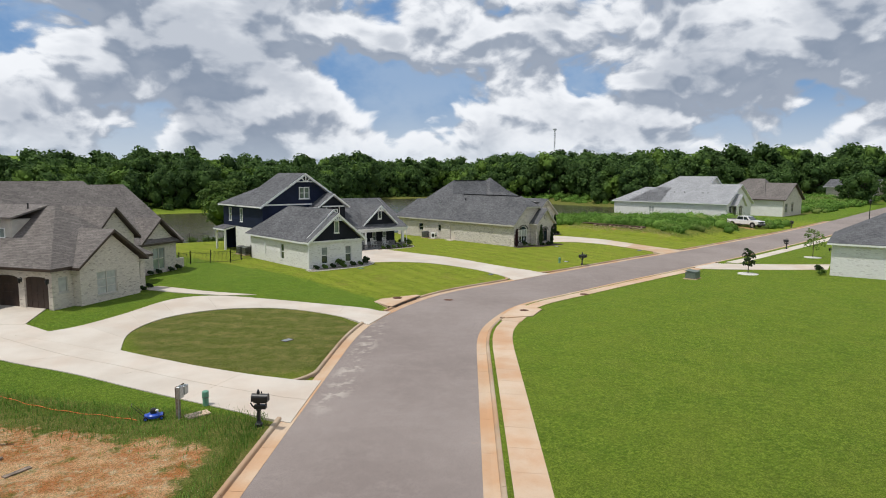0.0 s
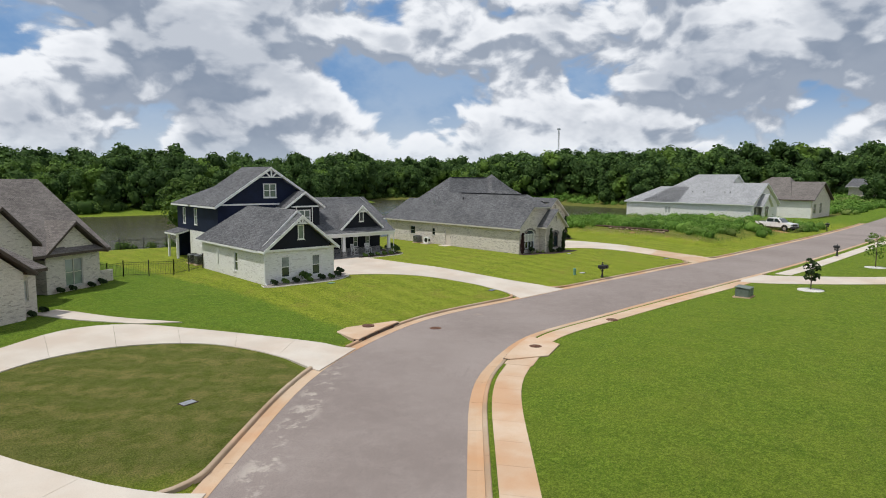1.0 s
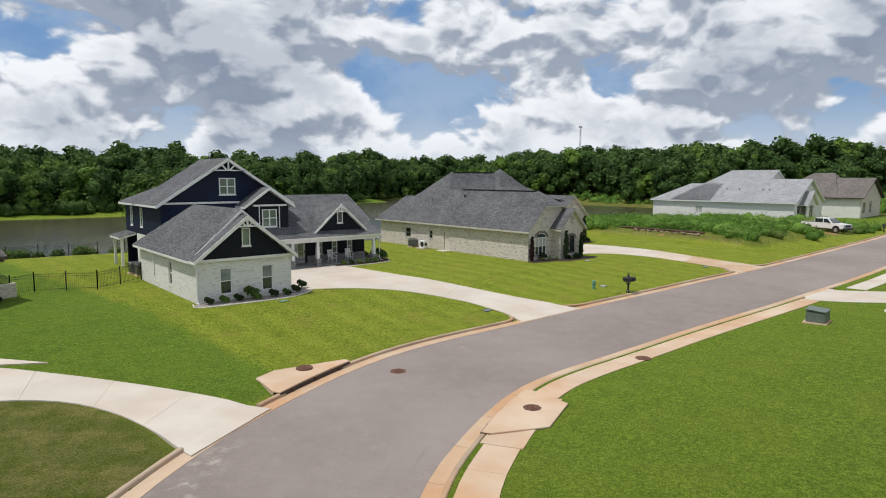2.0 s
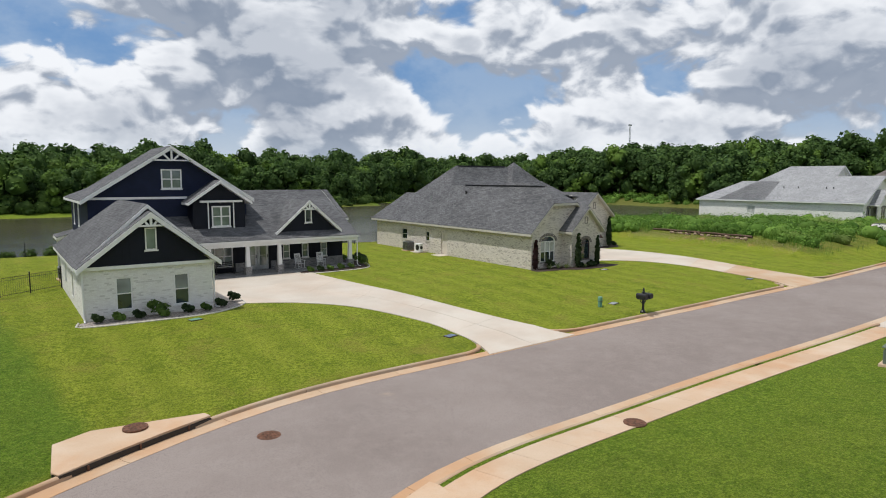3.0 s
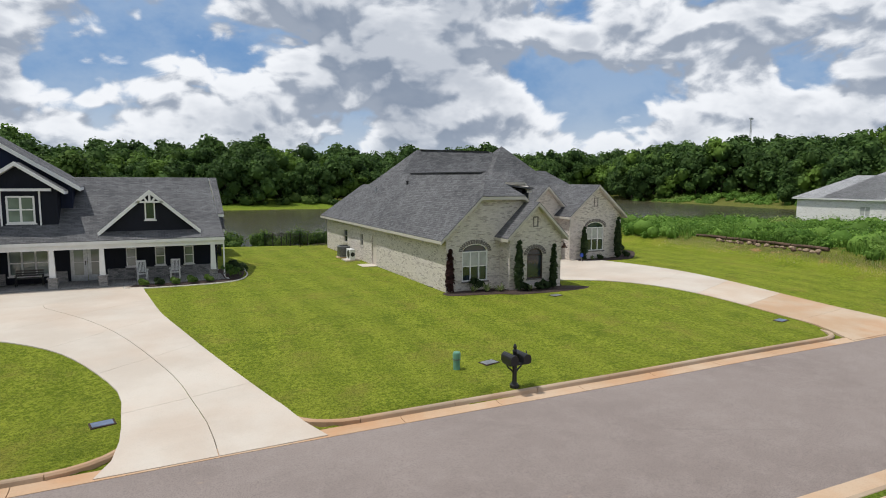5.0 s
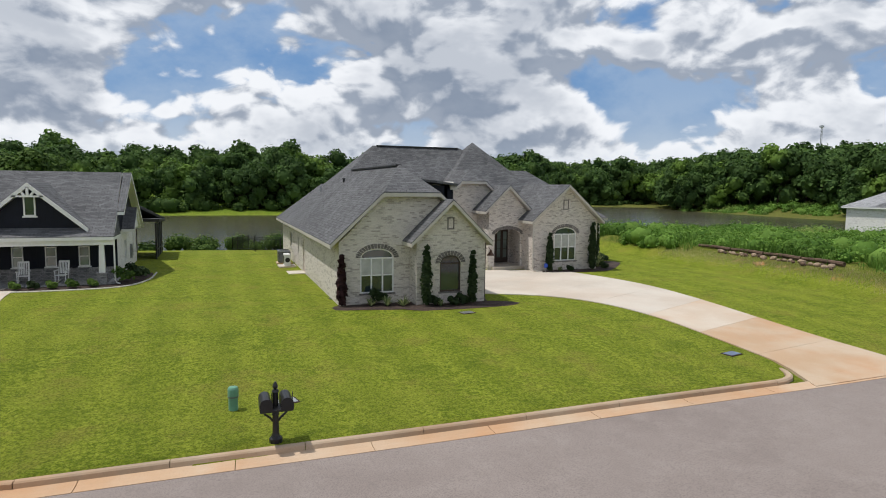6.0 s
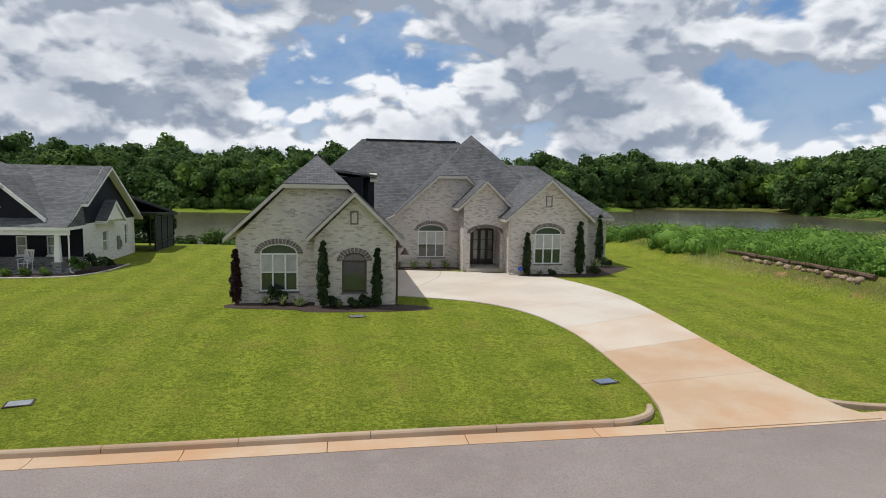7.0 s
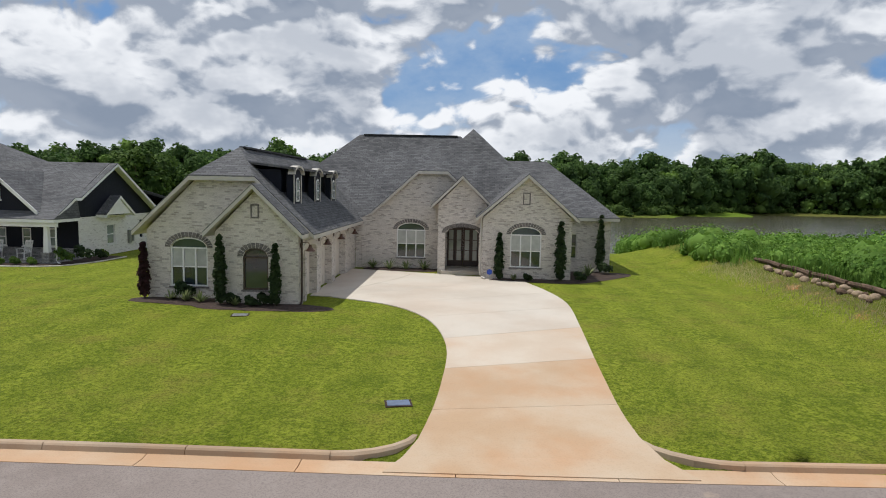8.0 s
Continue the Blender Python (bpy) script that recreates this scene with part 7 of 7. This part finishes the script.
def far_woods():
    """The belt of broadleaf woods beyond the lake and the lots."""
    rng = np.random.default_rng(4)
    kinds = []
    for k in range(7):
        h, w = rng.uniform(9.5, 14.0), rng.uniform(8.0, 11.5)
        c, r = crown_lumps(rng, h, w, 13, 0.14)
        v, fc = cloud_mesh("crown", c, r, 84, 0.72, "leaf_oak", 50 + k, 1.0, 0.35, 0.8)
        bm = bmesh.new()
        limbs(bm, rng, h, w, 0.25, 3)
        bm.verts.index_update()
        tv = np.array([q.co[:] for q in bm.verts])
        tf = np.array([[q.index for q in g.verts] for g in bm.faces if len(g.verts) == 4])
        bm.free()
        kinds.append((v, fc, tv, tf))
    spots = []

    def belt(x0, x1, y_of, rows, gap, depth):
        for row in range(rows):
            x = x0 + rng.uniform(0, gap)
            while x < x1:
                spots.append((x + rng.uniform(-2, 2), y_of(x) + row * depth + rng.uniform(-2.5, 2.5), row))
                x += gap * rng.uniform(0.75, 1.25)

    far = lambda x: 181 + 60 * float(smooth(85, 190, x))
    belt(-130, 270, far, 5, 7.2, 8.0)
    for row in range(5):
        y = -60.0 + rng.uniform(0, 5)
        while y < 235:
            edge = 212 + 50 * float(smooth(128, 55, y)) + 8 * math.sin(y * 0.09)
            if not (46 < y < 74 and edge + row * 9 < 268):
                spots.append((edge + row * 9 + rng.uniform(-3, 3), y, row))
            y += 7.5 * rng.uniform(0.75, 1.3)
    belt(-120, -8, lambda x: 112 + 0.2 * (x + 60), 3, 8.0, 9.0)
    V, F, TV, TF, nv, nt = [], [], [], [], 0, 0
    for x, y, row in spots:
        v, fc, tv, tf = kinds[rng.integers(len(kinds))]
        a, s = rng.uniform(0, 6.28), rng.uniform(0.72, 1.15) * (1 + 0.05 * row) * (0.93 + 0.24 * float(smooth(130, 190, x)))
        rot = np.array([[math.cos(a), -math.sin(a), 0], [math.sin(a), math.cos(a), 0], [0, 0, 1]]) * s
        base = np.array([x, y, drape(x, y)])
        V.append(v @ rot.T + base), F.append(fc + nv), TV.append(tv @ rot.T + base), TF.append(tf + nt)
        nv, nt = nv + len(v), nt + len(tv)
    woods = tagged(new("far_woods", raw_mesh("far_woods", np.concatenate(V), np.concatenate(F), M["leaf_oak"])), "dense dark green broadleaf woods beyond the lake", "woods", kind="stuff")
    o = new("trunks", raw_mesh("trunks", np.concatenate(TV), np.concatenate(TF), M["bark"]))
    o.parent = woods
    tagged(o, kind="stuff")
    return len(spots)


far_woods()


def scrub(name, label, spots, size, material, seed, per=40, leaf=0.22, squash=0.8, category="scrub"):
    """Low uncountable growth as one object: many small lumps."""
    rng = np.random.default_rng(seed)
    c = [(x, y, drape(x, y) + s * 0.35) for x, y, s in spots]
    v, fc = cloud_mesh(name, c, [s for x, y, s in spots], per, leaf, material, seed, squash, 0.5, 0.7)
    return tagged(new(name, raw_mesh(name, v, fc, M[material])), label, category, kind="stuff")


rng = np.random.default_rng(11)
edge_spots = []
for k in range(520):
    x = rng.uniform(-120, 240)
    far = 174 + 60 * float(smooth(85, 190, x))
    edge_spots.append((x, far + rng.uniform(1.0, 9.0), rng.uniform(0.6, 2.0) * (1 if rng.random() < 0.8 else 1.7)))
scrub("shore_scrub", "light green scrub along the far lake shore", edge_spots, 1.0, "leaf_near", 21, 46, 0.5)
bank = []
for k in range(150):
    x = rng.uniform(-30, 100)
    if x < 48 or x > 88 or (52 < x < 58):
        bank.append((x, float(shore(x)) - rng.uniform(5.0, 8.5), rng.uniform(0.5, 1.1)))
scrub("bank_scrub", "green bushes along the near lake bank", bank, 1.0, "leaf_near", 22, 70, 0.22)
for x, y, s in ((50.5, 90.5, 1.5), (53.0, 90.2, 1.4), (56.2, 90.0, 1.5), (60.2, 90.3, 1.7), (63.0, 91.5, 1.5)):
    b = thing("bush", pose(x, y, drape(x, y)), "rounded green bush on the lake bank", "bush", "bushes on the bank")
    v, fc = cloud_mesh("foliage", [(0, 0, s * 0.6), (0.5 * s, 0.2, s * 0.45), (-0.5 * s, 0, s * 0.5)], [s * 0.7, s * 0.55, s * 0.55], 170, 0.17, "leaf_near", int(x * 7))
    o = new("foliage", raw_mesh("foliage", v, fc, M["leaf_near"]))
    o.parent = b

tree(38.3, 88.0, 8.6, 8.4, "leaf_near", "round dark green tree behind the navy house", 31, 0.32, 420, 14, 0.12)
tree(43.5, 92.0, 7.0, 6.5, "leaf_oak", "tall green tree behind the navy house", 32, 0.36, 380, 14, 0.15)
for x, y, h, w, sd in ((203, 132, 6.5, 6.5, 41), (206, 118, 8.5, 7.0, 42), (198, 103, 5.5, 5.5, 43), (205, 92, 9, 8, 44), (195, 80, 8, 7, 45), (206, 70, 10, 8.5, 46), (222, 51, 9.5, 9.0, 47), (230, 57, 8, 7, 48), (186, 64, 7.5, 6.5, 49), (216, 78, 9, 8, 140), (240, 80, 11, 9, 141), (262, 96, 17, 11, 142), (238, 47, 7, 7, 143), (280, 70, 14, 11, 144), (284, 58, 13, 11, 145), (276, 84, 15, 12, 146), (288, 46, 13, 11, 147)):
    tree(x, y, h, w, "leaf_oak", "broad green tree on the far bank", sd, 0.5, 150, 12, 0.12, group="trees on the far bank")

# young trees in white stone rings
for x, y, h, w, mt, lb, sd in ((61.3, 22.0, 2.5, 1.15, "leaf_dark", "young dark-leaved magnolia in a white stone ring", 61), (80.5, 22.1, 3.4, 2.4, "leaf_bright", "young thin-crowned tree in a white stone ring", 62)):
    rg = np.random.default_rng(sd)
    t = thing("young_tree", pose(x, y, drape(x, y)), lb, "tree")
    bm = bmesh.new()
    tube(bm, [(0, 0, -0.1), (0.03, 0.02, h * 0.5), (0, 0, h * 0.95)], 0.045, 6, 0.4)
    for k in range(9):
        a, z = 2.4 * k, h * (0.25 + 0.07 * k)
        tube(bm, [(0, 0, z), (w * 0.4 * math.cos(a), w * 0.4 * math.sin(a), z + h * 0.12)], 0.018, 5, 0.4)
    part("trunk", bm, M["bark"], t)
    c = [(w * 0.3 * math.cos(2.4 * k), w * 0.3 * math.sin(2.4 * k), h * (0.32 + 0.066 * k)) for k in range(10)]
    v, fc = cloud_mesh("crown", c, [w * rg.uniform(0.14, 0.24) for k in c], 46 if sd == 61 else 38, 0.16, mt, sd, core=0)
    o = new("crown", raw_mesh("crown", v, fc, M[mt]))
    o.parent = t
    ring = lathe(bmesh.new(), [(0.95, -0.05), (0.92, 0.05), (0.5, 0.09)], (x, y, drape(x, y)), 20)
    tagged(new("stone_ring", mesh_of(ring, "stone_ring", M["white_stone"])), "ring of white pebbles round a young tree", "stone ring", "white stone rings")


def bed(name, outline, label, material="mulch", lift=0.05, border=None):
    """A planting bed: an uneven mound of mulch inside a smooth outline."""
    p = spline(outline + outline[:1], 40)[:-1]
    cx, cy = p.mean(0)
    bm = bmesh.new()
    rings = []
    for k in range(5):
        f = 1 - k / 5
        rings.append([bm.verts.new((cx + (q[0] - cx) * f, cy + (q[1] - cy) * f, drape(cx + (q[0] - cx) * f, cy + (q[1] - cy) * f, lift * min(1, k) + 0.012 + 0.015 * math.sin(i * 1.7 + k)))) for i, q in enumerate(p)])
    for a, b in zip(rings, rings[1:]):
        for i in range(len(p)):
            bm.faces.new((a[i], a[(i + 1) % len(p)], b[(i + 1) % len(p)], b[i]))
    bm.faces.new(rings[-1])
    return structure(name, bm, M[material], label, "bed")


bed("planting_bed", [(58.9, 49.9), (58.8, 49.0), (61.5, 48.4), (62.4, 47.9), (65.2, 47.8), (67.2, 48.1), (67.0, 48.9), (66.1, 48.95), (62.4, 48.95), (62.3, 49.9)], "dark mulch bed along the brick gable")
bed("planting_bed", [(66.4, 61.3), (66.5, 60.4), (68.5, 60.0), (70.6, 60.2), (70.6, 61.3)], "mulch bed under the middle window")
bed("planting_bed", [(73.5, 57.8), (73.6, 57.1), (76.0, 56.9), (78.3, 57.0), (81.0, 59.5), (82.0, 61.0), (80.9, 61.8), (78.1, 61.7), (78.0, 57.9)], "mulch bed round the corner gable")
bed("planting_bed", [(28.8, 49.3), (28.9, 48.5), (31.5, 48.2), (34.5, 48.3), (36.6, 49.6), (36.9, 51.0), (35.2, 51.1), (35.1, 49.3)], "grey pebble bed along the white garage", "mixed_stone")
bed("planting_bed", [(43.8, 58.9), (44.0, 58.0), (47.0, 57.9), (49.3, 58.4), (50.2, 60.5), (50.4, 63.5), (49.0, 63.6), (48.9, 58.95)], "pebble and mulch bed along the porch", "mulch")


def edging(pts, label):
    p = spline(pts, 30)
    bm = tube(bmesh.new(), [(x, y, drape(x, y, 0.02)) for x, y in p], 0.05, 6)
    tagged(new("bed_edging", mesh_of(bm, "bed_edging", M["edge_stone"])), label, "edging", "bed edgings")


edging([(28.75, 49.4), (28.8, 48.4), (31.5, 48.1), (34.6, 48.2), (36.7, 49.5), (37.0, 51.0)], "pale stone edging round the garage bed")
edging([(43.7, 58.9), (43.9, 57.9), (47.0, 57.75), (49.4, 58.3), (50.4, 60.4), (50.6, 63.5)], "pale stone edging round the porch bed")


def cypress(x, y, h, r, material="leaf_dark", label="tall narrow dark green cypress by the wall"):
    t = thing("cypress", pose(x, y, drape(x, y, 0.04)), label, "shrub", "columnar shrubs by the brick house")
    part("stem", tube(bmesh.new(), [(0, 0, -0.1), (0, 0, h * 0.9)], 0.035, 6, 0.3), M["bark"], t)
    n = 11
    c = [(0.12 * r * math.cos(k * 2.4), 0.12 * r * math.sin(k * 2.4), h * (0.08 + 0.86 * k / n)) for k in range(n)]
    rr = [r * (0.55 + 0.35 * min(1, (k + 1) / 3)) * (1 - 0.75 * max(0, k / n - 0.35) / 0.65) for k in range(n)]
    v, fc = cloud_mesh("foliage", c, rr, 120, 0.12, material, int(x * 13 + y), 1.3, 0.8, 0.78)
    o = new("foliage", raw_mesh("foliage", v, fc, M[material]))
    o.parent = t


cypress(59.15, 49.6, 2.55, 0.24, "leaf_red", "narrow purple-leaved shrub by the brick corner")
cypress(62.75, 48.55, 3.05, 0.27), cypress(64.95, 48.5, 2.75, 0.22), cypress(74.1, 57.4, 2.75, 0.27), cypress(77.3, 57.4, 3.5, 0.33), cypress(80.2, 61.3, 3.8, 0.28)


def yucca(x, y, s):
    t = thing("yucca", pose(x, y, drape(x, y, 0.05), 0, 0, x * 77 % 360), "spiky variegated yucca in the mulch", "plant", "yuccas in the beds")
    rg = np.random.default_rng(int(x * 31 + y * 7))
    V, F = [], []
    for k in range(34):
        a, e = rg.uniform(0, 6.28), rg.uniform(0.35, 1.35)
        l, w = s * rg.uniform(0.7, 1.1), 0.03
        dx, dy, dz = math.cos(a) * math.cos(e), math.sin(a) * math.cos(e), math.sin(e)
        sx, sy = -math.sin(a) * w, math.cos(a) * w
        i = len(V)
        V += [(sx, sy, 0), (-sx, -sy, 0), (dx * l * 0.6 - sx, dy * l * 0.6 - sy, dz * l * 0.65), (dx * l * 0.6 + sx, dy * l * 0.6 + sy, dz * l * 0.65)]
        F.append((i, i + 1, i + 2, i + 3))
        V += [(dx * l, dy * l, dz * l * 0.88), (dx * l + 0.004, dy * l, dz * l * 0.88)]
        F.append((i + 3, i + 2, i + 4, i + 5))
    o = new("leaves", raw_mesh("leaves", V, F, M["yucca"]))
    o.parent = t


for x, y, s in ((60.4, 49.3, 0.5), (61.1, 49.1, 0.6), (61.8, 48.9, 0.6), (63.4, 48.4, 0.4), (66.9, 60.8, 0.7), (67.9, 60.6, 0.75), (68.9, 60.6, 0.7), (69.9, 60.7, 0.75), (74.9, 57.4, 0.45), (79.2, 59.6, 0.9), (78.6, 58.6, 0.6)):
    yucca(x, y, s)


def shrub(x, y, s, material="leaf_near", label="low green shrub in the bed"):
    t = thing("shrub", pose(x, y, drape(x, y, 0.03)), label, "shrub", "low shrubs in the beds")
    v, fc = cloud_mesh("foliage", [(0, 0, s * 0.45), (s * 0.3, 0.1 * s, s * 0.4), (-0.25 * s, 0.1, s * 0.7)], [s * 0.42, s * 0.34, s * 0.3], 90, 0.13, material, int(x * 17 + y * 5), core=0.45)
    o = new("foliage", raw_mesh("foliage", v, fc, M[material]))
    o.parent = t


for x, y, s, mt in ((29.5, 48.75, 0.45, "leaf_dark"), (30.4, 48.7, 0.45, "leaf_bright"), (31.3, 48.7, 0.45, "leaf_dark"), (32.2, 48.8, 0.85, "leaf_near"), (32.4, 48.5, 0.4, "leaf_bright"), (33.6, 48.7, 0.5, "leaf_dark"), (34.5, 48.75, 0.4, "leaf_near"), (35.4, 49.2, 0.5, "leaf_dark"), (36.5, 50.5, 0.55, "leaf_dark"),
                    (44.6, 58.3, 0.4, "leaf_bright"), (45.4, 58.3, 0.42, "leaf_dark"), (46.2, 58.3, 0.4, "leaf_bright"), (47.1, 58.3, 0.45, "leaf_near"), (48.0, 58.4, 0.4, "leaf_bright"), (49.3, 59.2, 0.9, "leaf_near"), (49.8, 60.2, 1.0, "leaf_dark"), (50.0, 61.6, 0.6, "leaf_dark"), (49.6, 62.6, 0.5, "leaf_near"),
                    (64.0, 48.4, 0.4, "leaf_dark"), (60.8, 49.6, 0.7, "leaf_dark"), (64.5, 48.5, 0.5, "leaf_dark"), (63.2, 48.6, 0.45, "leaf_dark"), (75.6, 57.3, 0.35, "leaf_dark"), (80.4, 60.6, 0.7, "leaf_dark"), (78.4, 57.6, 0.5, "leaf_dark"), (66.4, 16.9, 0.5, "leaf_bright"), (67.3, 17.6, 0.8, "leaf_dark"), (65.6, 17.0, 0.4, "leaf_bright")):
    shrub(x, y, s, mt)
M31 = pose(7.35, 44.5, 0.42, 0, 0, 31)
for u, v_, s in ((13.6, 4.4, 0.4), (14.6, 4.4, 0.4), (16.2, 4.4, 0.4), (17.2, 4.4, 0.5), (8.5, 0.0, 0.35), (7.4, -0.4, 0.35)):
    q = M31 @ Vector((u, v_, 0))
    shrub(q.x, q.y, s, "leaf_dark")


def blades(name, label, n, place, height, width, material, seed, category="grass"):
    """Tall grass and weeds: leaning blades, one object."""
    rg = np.random.default_rng(seed)
    xy = np.array([place(rg) for k in range(n)])
    z = land(xy[:, 0], xy[:, 1])
    h = height * rg.uniform(0.45, 1.25, n) * (0.75 + 0.5 * rg.random(n))
    a, lean = rg.uniform(0, 6.28, n), rg.uniform(0.05, 0.55, n)
    w = width * rg.uniform(0.6, 1.5, n)
    s = np.stack([-np.sin(a) * w, np.cos(a) * w, np.zeros(n)], 1)
    base = np.stack([xy[:, 0], xy[:, 1], z - 0.03], 1)
    mid = base + np.stack([np.cos(a) * lean * h * 0.35, np.sin(a) * lean * h * 0.35, h * 0.6], 1)
    top = base + np.stack([np.cos(a) * lean * h, np.sin(a) * lean * h, h], 1)
    v = np.stack([base - s, base + s, mid + s, mid - s, top + s * 0.2, top - s * 0.2], 1).reshape(-1, 3)
    i = np.arange(n)[:, None] * 6
    fc = np.concatenate([i + np.array([0, 1, 2, 3]), i + np.array([3, 2, 4, 5])])
    return tagged(new(name, raw_mesh(name, v, fc, M[material])), label, category, kind="stuff")


def lot(rg):
    while True:
        x, y = rg.uniform(86.6, 134), rg.uniform(40.5, 92)
        if x > 86.6 + 0.02 * (y - 50) + (1.4 if 45 < y < 60 else 0.0) + rg.exponential(0.5) and noise.noise(Vector((x * 0.3, y * 0.3, 0))) + 0.35 > rg.random() * 0.9 and not (abs(x - 117.5 - 0.4 * (y - 48)) < 5.5 and 40 < y < 56 and rg.random() < 0.93) and not (y < 46 and rg.random() < 0.75):
            return x, y


blades("tall_grass", "rank green weeds and tall grass on the empty lot", 150000, lot, 0.75, 0.011, "weed", 71)
blades("dry_grass", "straw-coloured grass along the lot's edge", 6000, lambda r: (86.9 + r.normal() * 0.5, r.uniform(43, 62)), 0.16, 0.006, "straw", 72)
rg = np.random.default_rng(73)
spots = []
for k in range(2400):
    x, y = lot(rg)
    if x < 89.5 and y < 60:
        x += 0.6
    spots.append((x, y, rg.uniform(0.25, 0.8) * (1.8 if x > 122 or y > 75 else 1.35) * (1.5 if rg.random() < 0.12 else 1.0)))
scrub("weed_clumps", "bushy green weeds on the empty lot", spots, 1.0, "weed", 74, 64, 0.15)


def rough(rg):
    while True:
        x, y = rg.uniform(-6, 11), rg.uniform(13, 34)
        d = road_place([x], [y])[1][0]
        if d > 4.7 and x + 0.8 * y > 22.8 + rg.normal() * 1.1 and y + 1.22 * x < 32.2 + rg.normal() * 0.5:
            return x, y


blades("rough_grass", "rough unmown grass at the edge of bare clay", 12000, rough, 0.17, 0.007, "weed", 75)
def bare(r):
    while True:
        x, y = r.uniform(-6, 9.5), r.uniform(9, 28)
        if road_place([x], [y])[1][0] > 4.8 and x + 0.8 * y < 23.2:
            return x, y


blades("rough_straw", "dry straw tufts on bare clay", 3000, bare, 0.10, 0.005, "straw", 76)


def kerb_weeds(r):  # along the back of the kerb
    s = r.uniform(run_at(3, 13), run_at(9.6, 19.6))
    return road_xy(s, 4.45 + abs(r.normal()) * 0.5)


blades("kerb_weeds", "tall weeds behind the kerb", 1800, kerb_weeds, 0.2, 0.006, "weed", 77)

rg = np.random.default_rng(79)
field = []
while len(field) < 1300:
    x, y = rg.uniform(172, 250), rg.uniform(44, 190)
    if road_place([x], [y])[1][0] > 9 + 0.08 * (x - 170) and float(shore(x)) - y > 2 or x > 200:
        if road_place([x], [y])[1][0] > 9:
            field.append((x, y, rg.uniform(0.7, 1.9)))
scrub("field_scrub", "tall green brush on the slope below the woods", field, 1.0, "weed", 81, 40, 0.34)

# a line of field stones and rotting timber along the lot
rg = np.random.default_rng(80)
for k in range(30):
    y = 48.2 + 0.31 * k + rg.uniform(-0.15, 0.15)
    x = 87.65 + 0.03 * (y - 49) + rg.uniform(-0.22, 0.22)
    bm = bmesh.new()
    bmesh.ops.create_icosphere(bm, subdivisions=2, radius=rg.uniform(0.12, 0.25))
    for v in bm.verts:
        v.co *= 1 + 0.35 * noise.noise(v.co * 3.0 + Vector((k * 3.1, 0, 0)))
        v.co.z *= 0.7
    o = new("field_stone", mesh_of(bm, "field_stone", M["rock"] if k % 3 else M["brown_log"]))
    o.matrix_world = pose(x, y, drape(x, y, 0.06), rg.uniform(-20, 20), rg.uniform(-20, 20), rg.uniform(0, 360))
    tagged(o, "tan field stone in a row at the lot's edge", "stone", "row of field stones")
for k in range(4):
    y = 49.6 + 2.9 * k
    bm = tube(bmesh.new(), [(0, -1.6, 0), (0.05, 0, 0.04), (0, 1.7, 0)], 0.14, 8, 0.7)
    o = new("log", mesh_of(bm, "log", M["brown_log"]))
    o.matrix_world = pose(88.15 + 0.03 * (y - 49), y, drape(88.15 + 0.03 * (y - 49), y, 0.14), 0, 0, -3)
    tagged(o, "rotting log behind the stones", "log", "rotting logs")
